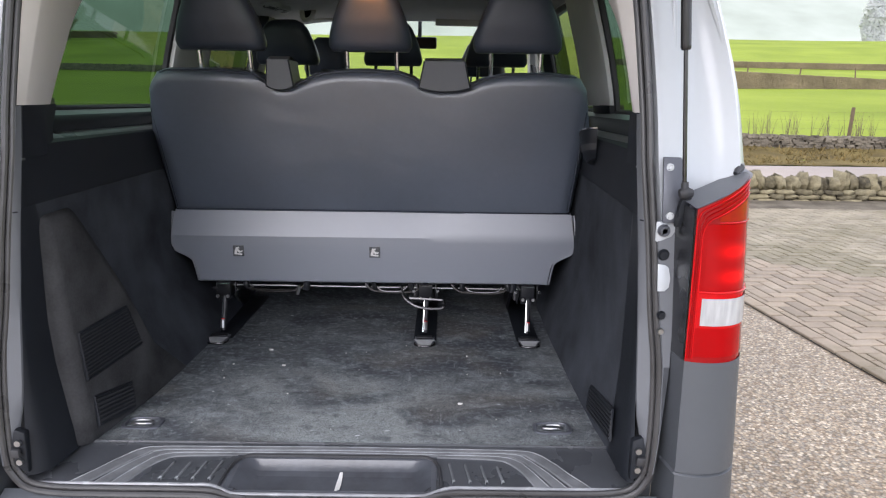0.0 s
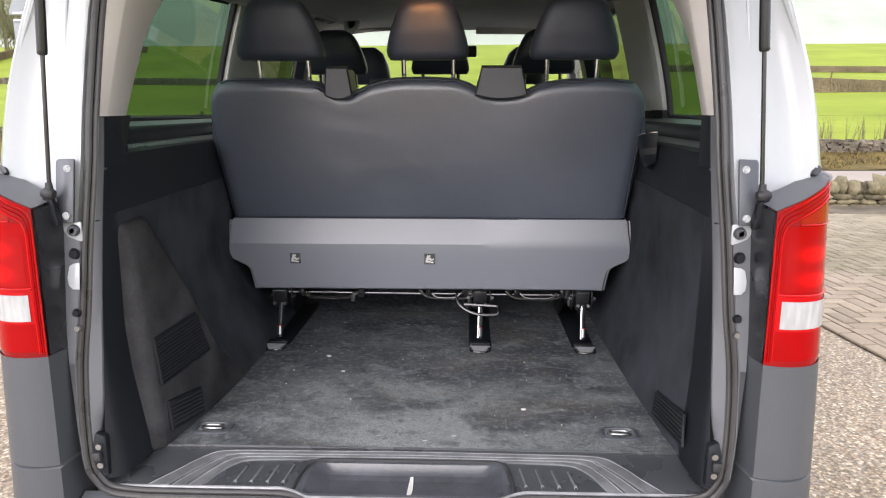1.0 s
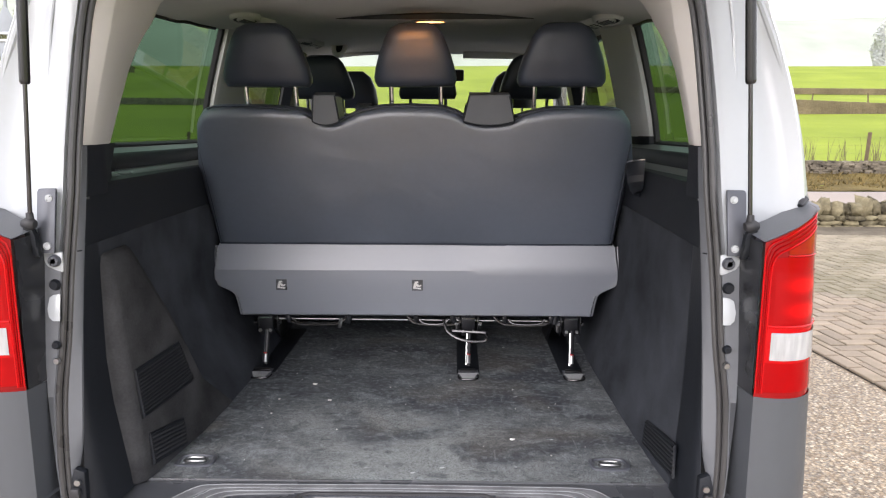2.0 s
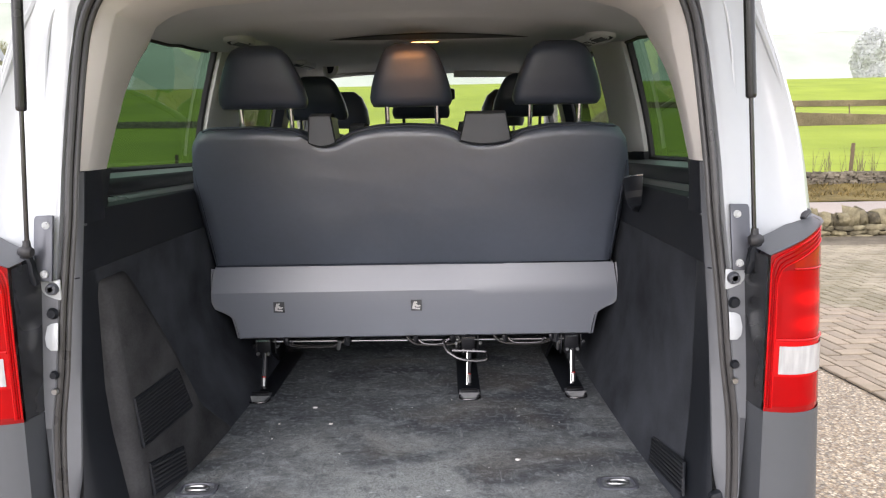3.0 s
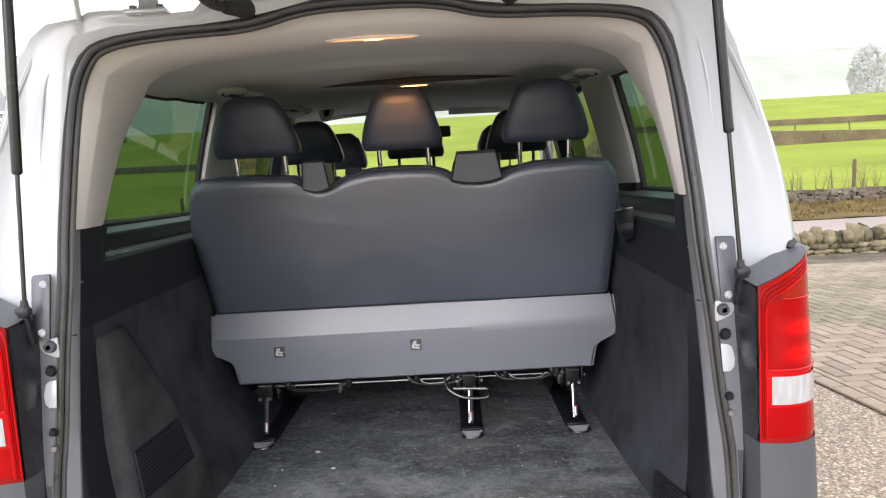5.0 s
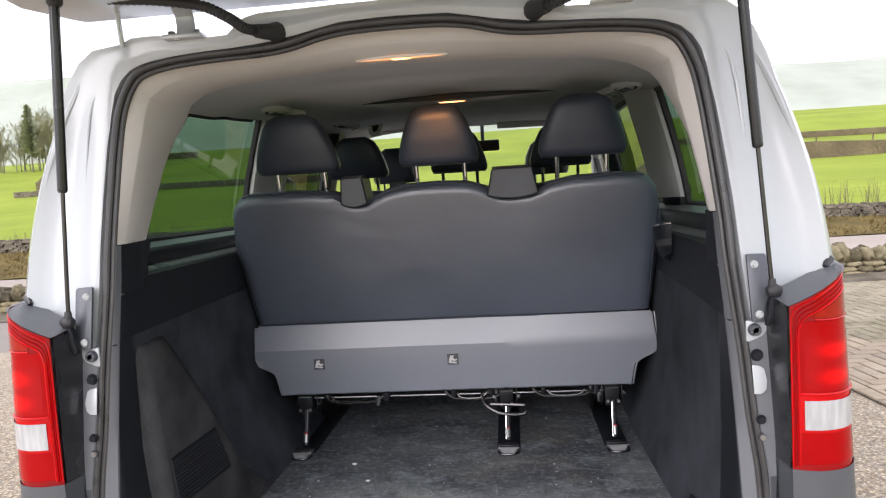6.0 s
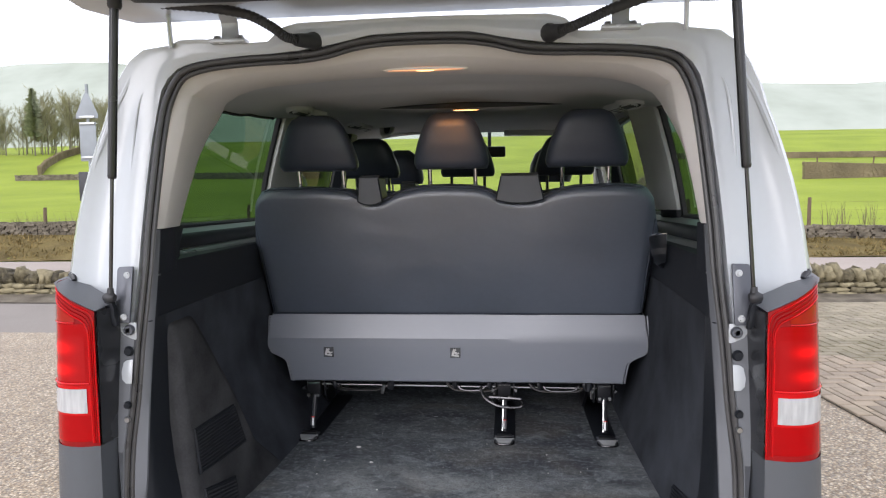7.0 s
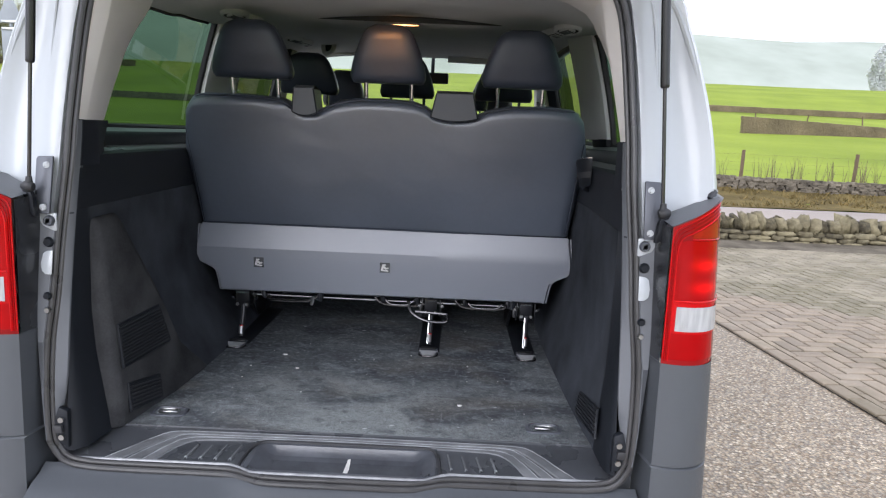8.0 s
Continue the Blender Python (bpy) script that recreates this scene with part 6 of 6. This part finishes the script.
def front_seat(x):
    b = thing("front_seat", "black vinyl front seat facing the windscreen", "seat", "rows of seats in the van")
    part("backrest", blob([[(x + w * math.copysign(abs(math.cos(q)) ** 0.5, math.cos(q)), y + d * math.copysign(abs(math.sin(q)) ** 0.6, math.sin(q)), z) for q in np.linspace(0, 2 * math.pi, 28, endpoint=False)] for z, w, d, y in ((0.85, 0.24, 0.05, 3.02), (0.9, 0.26, 0.07, 3.0), (1.2, 0.255, 0.07, 2.93), (1.42, 0.22, 0.06, 2.87), (1.50, 0.16, 0.04, 2.86))]), LEATHER, b)
    h = part("head_restraint", blob([[(x + w * math.copysign(abs(math.cos(q)) ** 0.55, math.cos(q)), y + d * math.sin(q), z) for q in np.linspace(0, 2 * math.pi, 28, endpoint=False)] for z, w, d, y in ((1.55, 0.125, 0.045, 2.85), (1.58, 0.135, 0.055, 2.845), (1.66, 0.125, 0.055, 2.835), (1.73, 0.095, 0.045, 2.825), (1.765, 0.05, 0.02, 2.82))]), LEATHER, b)
    for o in (-0.07, 0.07):
        part("post", tube([(x + o, 2.86, 1.47), (x + o, 2.85, 1.57)], 0.007, 8), CHROME, h)
    part("cushion", box(x - 0.25, x + 0.25, 2.98, 3.45, 0.80, 0.93, 0.05, 3), LEATHER, b)
    part("pedestal", box(x - 0.22, x + 0.22, 3.0, 3.42, 0.58, 0.80, 0.01), BLACK, b)


front_seat(-0.47)
front_seat(0.47)

# ---- dry-stone walls ----
def stone_bm(w, d, h, seed, k):
    """A rough stone: a box with its corners knocked about."""
    rng = random.Random(seed)
    bm = bmesh.new()
    vs = []
    for z in (0, 0.5, 1):
        for y in (0, 1):
            for x in (0, 0.5, 1):
                vs.append(bm.verts.new(((x - 0.5 + rng.uniform(-k, k) * 0.6) * w * (1 if z == 0.5 else 0.80), (y - 0.5 + rng.uniform(-k, k)) * d * (1 if z == 0.5 else 0.85), (z + rng.uniform(-k, k) * (0.5 if z else 0.1)) * h)))
    def v(x, y, z):
        return vs[z * 6 + y * 3 + x]
    for z in (0, 1):
        for y, f in ((0, 1), (1, -1)):
            for x in (0, 1):
                q = (v(x, y, z), v(x + 1, y, z), v(x + 1, y, z + 1), v(x, y, z + 1))
                bm.faces.new(q if f > 0 else q[::-1])
        for x in (0, 2):
            q = (v(x, 0, z), v(x, 1, z), v(x, 1, z + 1), v(x, 0, z + 1))
            bm.faces.new(q if x else q[::-1])
    for z in (0, 2):
        for x in (0, 1):
            bm.faces.new((v(x, 0, z), v(x + 1, 0, z), v(x + 1, 1, z), v(x, 1, z)))
    bmesh.ops.recalc_face_normals(bm, faces=bm.faces)
    return bm


def stone_mesh(w, d, h, seed, material, k):
    bm = stone_bm(w, d, h, seed, k)
    me = bpy.data.meshes.new("stone")
    for f in bm.faces:
        f.smooth = True
    bm.to_mesh(me)
    bm.free()
    me.materials.append(material)
    return me


FLAT = [stone_mesh(0.24, 0.20, 0.068, 100 + i, STONE, 0.16) for i in range(12)]
COPE = [stone_mesh(0.092, 0.24, 0.25, 200 + i, STONE, 0.26) for i in range(12)]
nwall = tagged(part("boundary_wall", prism([(-24, 8.52, 0), (24, 8.52, 0), (24, 8.52, 0.20), (-24, 8.52, 0.20)], (0, 0.30, 0)), EARTH), "low dry-stone wall with upright coping stones", "wall", kind="structure")
rng = random.Random(11)


def put_stone(me, x, y, z, sx, sz, turn, tilt, lean=0.0):
    o = new("stone", me)
    o.parent = nwall
    o.matrix_basis = Matrix.LocRotScale((x, y, z), Euler((tilt, lean + rng.uniform(-0.08, 0.08), turn)), (sx, 1, sz))


for lo, hi in ((2.6, 9.6), (-12.0, -4.2)):
    z = 0.0
    for row in range(3):
        x = lo + rng.uniform(0, 0.1)
        while x < hi:
            sx = rng.uniform(0.6, 1.35)
            put_stone(rng.choice(FLAT), x + 0.12 * sx, 8.52 + rng.uniform(-0.02, 0.02), z, sx, rng.uniform(0.85, 1.15), rng.uniform(-0.06, 0.06), 0)
            x += 0.24 * sx + 0.010
        z += 0.071
    x = lo
    while x < hi:
        sx = rng.uniform(0.65, 1.5)
        put_stone(rng.choice(COPE), x + 0.0525 * sx, 8.60 + rng.uniform(-0.04, 0.04), 0.20, sx, rng.uniform(0.60, 1.05), rng.uniform(-0.22, 0.22), rng.uniform(-0.12, 0.12), rng.uniform(-0.35, 0.2))
        x += 0.092 * sx * rng.uniform(1.0, 1.16)


def scatter_wall(name, line, height, base, size, label, depth=0.35, seed=3, top=True, material=None):
    """A far dry-stone wall: many rough stones joined, over a dark core. line: points of its foot."""
    r = random.Random(seed)
    verts, faces = [], []

    def add(c, w, d, h, turn, tilt=0.0):
        i = len(verts)
        ca, sa = math.cos(turn), math.sin(turn)
        for z in (0, 1):
            for y in (-0.5, 0.5):
                for x in (-0.5, 0.5):
                    a, b, k = (x * w * r.uniform(0.8, 1.1), y * d, z * h * r.uniform(0.85, 1.1))
                    verts.append((c[0] + a * ca - b * sa, c[1] + a * sa + b * ca, c[2] + k))
        faces.extend([tuple(i + k for k in q) for q in ((0, 1, 3, 2), (4, 6, 7, 5), (0, 4, 5, 1), (2, 3, 7, 6), (0, 2, 6, 4), (1, 5, 7, 3))])
    for (xa, ya), (xb, yb) in zip(line, line[1:]):
        length, turn = math.hypot(xb - xa, yb - ya), math.atan2(yb - ya, xb - xa)
        rows = max(2, int(height / size[1]))
        for k in range(rows):
            t = 0.0
            while t < length:
                w = size[0] * r.uniform(0.6, 1.5)
                f = (t + w / 2) / length
                x, y = xa + (xb - xa) * f, ya + (yb - ya) * f
                add((x + r.uniform(-0.03, 0.03), y + r.uniform(-0.04, 0.04), base(x, y) + k * size[1]), w * 0.96, depth, size[1] * 0.94, turn)
                t += w
        if top:
            t = 0.0
            while t < length:
                w = size[1] * r.uniform(0.8, 1.6)
                f = t / length
                x, y = xa + (xb - xa) * f, ya + (yb - ya) * f
                add((x, y, base(x, y) + rows * size[1] - 0.02), w * 0.9, depth * 0.9, size[1] * r.uniform(0.8, 1.5), turn)
                t += w
    me = bpy.data.meshes.new(name)
    me.from_pydata(verts, [], faces)
    me.materials.append(material or STONEFAR)
    return tagged(new(name, me), label, "wall", kind="stuff")


scatter_wall("field_wall", [(-30, 17.4), (-4, 17.5), (28, 17.3)], 0.40, lambda x, y: terrain_z(x, 17.0) - 0.02, (0.15, 0.055), "grey dry-stone wall on the far side of the road")
scatter_wall("field_wall", [(20.5, 49), (34, 50.5), (70, 54)], 1.25, lambda x, y: 2.35 - 0.035 * (x - 20), (0.14, 0.055), "brown dry-stone wall across the pasture", seed=5, material=STONEBROWN)
scatter_wall("field_wall", [(14, 75.2), (26, 75), (110, 77)], 0.60, lambda x, y: terrain_z(x, y), (0.18, 0.065), "long dry-stone wall below the crest", seed=6, material=STONEBROWN)
scatter_wall("field_wall", [(-47.1, 61.7), (-16, 57.5)], 0.50, lambda x, y: terrain_z(x, y), (0.26, 0.09), "dry-stone wall climbing the pasture", seed=7)
scatter_wall("field_wall", [(-52, 72), (-57.5, 81), (-63, 92), (-66.5, 102), (-66, 109), (-52, 113)], 0.95, lambda x, y: terrain_z(x, y), (0.30, 0.10), "dry-stone wall curving up in front of the trees", seed=8, material=STONEBROWN)

# fence on the field side of the far wall
fence = thing("wire_fence", "weathered post and wire fence behind the stone wall", "fence")
for i, x in enumerate(np.arange(-26.5, 27, 3.17)):
    lean = 0.06 * math.sin(i * 2.3)
    part("post", tube([(x, 18.3, 0.35), (x + lean, 18.3, 1.33)], [0.055, 0.05], 8), WOOD, fence)
for z in (0.75, 0.98, 1.2):
    part("wire", tube([(x, 18.3, z + 0.01 * math.sin(x)) for x in np.linspace(-26.5, 27, 30)], 0.0022, 4), WOOD, fence)

far_fence = thing("wire_fence", "short weathered posts between two pasture walls", "fence")
for i, x in enumerate(np.arange(26.0, 62.0, 4.6)):
    y = 60 + 0.3 * math.sin(i * 1.7)
    z = terrain_z(x, y)
    part("post", tube([(x, y, z - 0.1), (x + 0.1 * math.sin(i * 2.1), y, z + 0.75 + 0.2 * math.sin(i * 3.3))], [0.06, 0.055], 6), WOOD, far_fence)

# dead stems along the wall
rs = random.Random(17)
bm = bmesh.new()
for i in range(420):
    x = rs.uniform(-24, 24)
    y, z = rs.uniform(17.7, 18.2), 0.5
    for k in range(rs.randint(2, 4)):
        h = rs.uniform(0.25, 0.75)
        dx, dy = rs.uniform(-0.18, 0.18), rs.uniform(-0.1, 0.1)
        tube([(x, y, z - 0.1), (x + dx * 0.4, y + dy, z + h * 0.6), (x + dx, y + dy, z + h)], [0.007, 0.005, 0.002], 3, bm=bm, cap=False)
tagged(part("dead_stems", bm, TWIG), "thin dead weed stems along the wall", "weeds", kind="stuff")


# tufts of dry grass on the bank
rs = random.Random(23)
verts, faces = [], []
for i in range(16000):
    x, y = rs.uniform(-22, 22), rs.uniform(14.7, 17.25)
    if noise.noise(Vector((x * 0.8, y * 1.2, 7.0))) < -0.1:
        continue
    z, h, w, a = terrain_z(x, y) + 0.02, rs.uniform(0.03, 0.12), rs.uniform(0.010, 0.025), rs.uniform(0, math.pi)
    dx, dy, tx, ty = math.cos(a) * w, math.sin(a) * w, rs.uniform(-0.1, 0.1), rs.uniform(-0.1, 0.1)
    i0 = len(verts)
    verts += [(x - dx, y - dy, z), (x + dx, y + dy, z), (x + tx, y + ty, z + h)]
    faces.append((i0, i0 + 1, i0 + 2))
me = bpy.data.meshes.new("grass_tufts")
me.from_pydata(verts, [], faces)
me.materials.append(shader("dry_grass", (0.10, 0.085, 0.032), 0.95, var=0.3, scale=1.0, tint=(0.20, 0.145, 0.06), island=0.4, spec=0.1))
tagged(new("grass_tufts", me), "brown and olive tufts of winter grass", "grass", kind="stuff")


def bare_tree(name, x, y, h, seed, label, conifer=False, twig=None):
    r = random.Random(seed)
    z0 = terrain_z(x, y) - 0.2
    t = thing(name, label, "tree", "trees beyond the pasture")
    part("trunk", tube([(x, y, z0), (x + r.uniform(-0.1, 0.1), y, z0 + h * 0.35), (x + r.uniform(-0.3, 0.3), y, z0 + h * 0.7), (x + r.uniform(-0.2, 0.2), y, z0 + h)], [h * 0.010, h * 0.008, h * 0.005, h * 0.0015], 7), twig or BARK, t)
    bm = bmesh.new()
    if conifer:
        for k in range(1100):
            f = r.uniform(0.30, 1.0)
            a = r.uniform(0, 2 * math.pi)
            rad = h * 0.25 * (1.06 - f) ** 0.62 * r.uniform(0.4, 1.15) * (0.75 + 0.35 * noise.noise(Vector((a * 1.3, f * 7, seed))))
            p = Vector((x + math.cos(a) * rad * 0.2, y + math.sin(a) * rad * 0.2, z0 + h * f))
            q = Vector((x + math.cos(a) * rad, y + math.sin(a) * rad, z0 + h * f + rad * r.uniform(-0.15, 0.35)))
            d = (q - p)
            sd = Vector((-d.y, d.x, 0)).normalized() * h * 0.012
            vs = [bm.verts.new(v) for v in (p, p.lerp(q, 0.5) + sd, q, p.lerp(q, 0.55) - sd + Vector((0, 0, -0.25)))]
            bm.faces.new(vs)
        part("crown", bm, CONIFER, t, smooth=False)
        return t

    def limb(p, d, length, rad, depth):
        mid = p + d * length * 0.5 + Vector((r.uniform(-1, 1), r.uniform(-1, 1), r.uniform(-0.2, 0.6))) * length * 0.06
        end = p + d * length + Vector((0, 0, length * 0.10))
        tube([p, mid, end], [rad, rad * 0.75, rad * 0.35], 3, bm=bm, cap=False)
        if depth >= 3:
            return
        for k in range((5, 4, 3)[depth]):
            f = r.uniform(0.25, 1.0)
            nd = (d + Vector((r.uniform(-1, 1), r.uniform(-1, 1), r.uniform(-0.1, 0.6))) * 0.62).normalized()
            limb(p.lerp(end, f), nd, length * r.uniform(0.38, 0.60), rad * 0.62, depth + 1)
    for k in range(13):
        f = r.uniform(0.07, 0.92)
        a = r.uniform(0, 2 * math.pi)
        spread = 0.75 - 0.30 * f
        d = Vector((math.cos(a) * spread, math.sin(a) * spread, 0.8)).normalized()
        limb(Vector((x, y, z0 + h * f)), d, h * (0.40 - 0.20 * f) * r.uniform(0.8, 1.15), h * 0.0050, 0)
    part("crown", bm, twig or TREETWIG, t)
    return t


bare_tree("conifer", -71.6, 99, 10.4, 1, "tall hazy green conifer among bare trees", True)
bare_tree("conifer", -74.2, 104, 7.6, 2, "shorter conifer among bare trees", True)
rt = random.Random(31)
for i in range(64):
    x = -82 + 0.46 * i + rt.uniform(-0.5, 0.5)
    y = 100 + rt.uniform(-1, 6)
    h = lerp_table([(-84, 4.6), (-81, 5.2), (-77, 6.4), (-73, 7.6), (-69, 8.4), (-66, 8.4), (-62, 7.4), (-52, 6.5)], x) * rt.uniform(0.86, 1.05)
    bare_tree("bare_tree", x, y, h, 60 + i, "bare winter tree with fine olive twigs")


def misty_tree(x, y, w, h, seed, label):
    """A broad rounded far tree, its mist painted as pale leaves: a trunk under a dome of many small leafy clumps."""
    r = random.Random(seed)
    z0 = terrain_z(x, y) - 0.3
    t = thing("misty_tree", label, "tree", "trees beyond the pasture")
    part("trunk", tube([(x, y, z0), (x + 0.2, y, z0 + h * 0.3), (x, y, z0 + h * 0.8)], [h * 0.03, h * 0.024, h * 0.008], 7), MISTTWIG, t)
    bm = bmesh.new()

    def skin_pt(a, f, k=1.0):
        rad = w / 2 * math.sqrt(max(0.0, 1 - max(0.0, (f - 0.38) / 0.62) ** 2.2)) * (0.84 + 0.30 * noise.noise(Vector((math.cos(a) * 1.7, math.sin(a) * 1.7, f * 4 + seed)))) * k
        return Vector((x + math.cos(a) * rad, y + math.sin(a) * rad * 0.8, z0 + h * f * (0.97 + 0.04 * noise.noise(Vector((math.cos(a), math.sin(a), seed))))))
    for k in range(8000):
        c = skin_pt(r.uniform(0, 2 * math.pi), r.uniform(0.06, 1.0), r.uniform(0.80, 1.0))
        u = Vector((r.gauss(0, 1), r.gauss(0, 1), r.gauss(0, 1))).normalized()
        v = u.cross(Vector((r.gauss(0, 1), r.gauss(0, 1), r.gauss(0, 1)))).normalized()
        n = r.uniform(0.22, 0.45)
        bm.faces.new([bm.verts.new(c + u * n), bm.verts.new(c + v * n * 0.7), bm.verts.new(c - u * n), bm.verts.new(c - v * n * 0.8)])
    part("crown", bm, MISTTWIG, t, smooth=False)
    return t


misty_tree(99.6, 165, 9.8, 12.7, 140, "broad rounded tree on the crest of the pasture, painted pale like mist")
misty_tree(107.6, 169, 9.0, 8.6, 141, "lower tree on the crest of the pasture, painted pale like mist")

# back of a road sign beyond the wall
sign = thing("road_sign", "grey-backed triangular road sign with plate on a pole", "sign")
part("pole", tube([(-11.50, 17.05, 0.0), (-11.50, 17.05, 4.75)], 0.045, 12), ALU, sign)
part("plate", prism([(-11.83, 17.0, 3.80), (-11.17, 17.0, 3.80), (-11.17, 17.0, 3.90), (-11.45, 17.0, 4.50), (-11.55, 17.0, 4.50), (-11.83, 17.0, 3.90)], (0, 0.02, 0), 0.004), ALU, sign)
part("plate", box(-11.74, -11.26, 17.0, 17.02, 2.62, 3.70, 0.004), ALU, sign)
for z in (3.84, 3.66, 2.72):
    part("clip", box(-11.72, -11.28, 16.97, 17.0, z - 0.03, z + 0.03, 0.004), STEEL, sign)
part("lamp_box", box(-11.78, -11.52, 16.9, 17.0, 1.5, 2.32, 0.02), RUBBER, sign, "dark box on the pole")

# ---- block paving ----
pave = tagged(part("pavement", loft([[(2.70 - 0.083 * y, y, 0.004), (9.5, y, 0.004)] for y in (-6, 8.30)]), GROUT), "herringbone block paving beside the drive", "pavement", kind="structure")


def paver_mesh(w, d, material):
    bm = bmesh.new()
    g, k, h = 0.0080, 0.006, 0.016
    rings = [[(-w / 2 + g + a, -d / 2 + g + a, z), (w / 2 - g - a, -d / 2 + g + a, z), (w / 2 - g - a, d / 2 - g - a, z), (-w / 2 + g + a, d / 2 - g - a, z)] for a, z in ((0, 0), (0, h - 0.004), (k, h))]
    loft(rings, wrap=True, bm=bm)
    top = [v for v in bm.verts if v.co.z > h - 0.001]
    bm.faces.new(top)
    bmesh.ops.recalc_face_normals(bm, faces=bm.faces)
    me = bpy.data.meshes.new("paver")
    bm.to_mesh(me)
    bm.free()
    me.materials.append(material)
    return me


PW, PD = 0.23, 0.115
PM, PMG = paver_mesh(PW, PD, PAVER), paver_mesh(PW, PD, PAVERG)
cells = []
for i in range(-70, 90):
    for j in range(-40, 60):
        # herringbone laid square, then turned 45 degrees to the edge
        for kind in (0, 1):
            if kind == 0:
                cx, cy, turn = (i * 1.0 + 2 * j) * PD + PD, (i * 1.0 - 2 * j) * PD + PD / 2, 0.0
            else:
                cx, cy, turn = (i * 1.0 + 2 * j) * PD + 2.5 * PD, (i * 1.0 - 2 * j) * PD, math.pi / 2
            a = radians(4.8)
            x, y = cx * math.cos(a) - cy * math.sin(a), cx * math.sin(a) + cy * math.cos(a)
            cells.append((x + 4.0, y + 3.0, turn + a))


def past_edge(x, y):
    """How far a point lies inside the border course."""
    return (x - (2.70 - 0.083 * y)) * math.cos(radians(4.8)) - PD - 0.003


def grey_zone(x, y):
    """Past a slanting line the blocks are grey, nearer the drive buff."""
    return y > 4.85 - 0.95 * (x - 3.0)


inside = [c for c in cells if past_edge(c[0], c[1]) > -PW and c[0] < 9.3 and -5.8 < c[1] < 8.15]
whole, cutoff = [], []
for c in inside:
    ca, sa = math.cos(c[2]), math.sin(c[2])
    corners = [(c[0] + a * ca - b * sa, c[1] + a * sa + b * ca) for a, b in ((-PW / 2, -PD / 2), (PW / 2, -PD / 2), (PW / 2, PD / 2), (-PW / 2, PD / 2))]
    d = [past_edge(*p) for p in corners]
    if min(d) > 0:
        whole.append(c)
    elif max(d) > 0.02:
        poly = []
        for i in range(4):
            p, q, dp, dq = corners[i], corners[(i + 1) % 4], d[i], d[(i + 1) % 4]
            if dp > 0:
                poly.append(p)
            if dp * dq < 0:
                t = dp / (dp - dq)
                poly.append((p[0] + (q[0] - p[0]) * t, p[1] + (q[1] - p[1]) * t))
        cutoff.append(poly)
keep = whole
border = [(2.70 - 0.083 * (-5.83 + PW * k) + PD / 2, -5.83 + PW * k, math.pi / 2 + radians(4.8)) for k in range(61)]
near = sorted(keep, key=lambda c: (c[0] - 3.2) ** 2 + (c[1] - 2.8) ** 2)
rp = random.Random(4)
for x, y, a in border + near[:238]:
    o = new("paver", PMG if grey_zone(x, y) else PM)
    o.parent = pave
    o.matrix_basis = Matrix.LocRotScale((x, y, 0.004 + rp.uniform(-0.002, 0.002)), Euler((rp.uniform(-0.008, 0.008), rp.uniform(-0.008, 0.008), a)), None)
base_v = [v.co.copy() for v in PM.vertices]
base_f = [tuple(p.vertices) for p in PM.polygons]
for grey, material in ((False, PAVERS), (True, PAVERG)):
    verts, faces = [], []
    for x, y, a in near[238:]:
        if grey_zone(x, y) != grey:
            continue
        m = Matrix.LocRotScale((x, y, 0.004 + rp.uniform(-0.002, 0.002)), Euler((rp.uniform(-0.008, 0.008), rp.uniform(-0.008, 0.008), a)), None)
        i = len(verts)
        verts.extend(m @ v for v in base_v)
        faces.extend(tuple(i + k for k in f) for f in base_f)
    me = bpy.data.meshes.new("paver_field")
    me.from_pydata([tuple(v) for v in verts], [], faces)
    me.materials.append(material)
    pf = tagged(new("paver_field", me), "", "", kind="stuff")
    pf.parent = pave
bm = bmesh.new()
for poly in cutoff:
    m = Vector((sum(p[0] for p in poly) / len(poly), sum(p[1] for p in poly) / len(poly)))
    inset = [m + (Vector(p) - m) * (1 - 0.006 / max(0.02, (Vector(p) - m).length)) for p in poly]
    prism([(p.x, p.y, 0.006) for p in inset], (0, 0, 0.011), bm=bm)
pc = part("cut_paver", bm, PAVERS, pave, smooth=False)
pc["kind"] = "stuff"
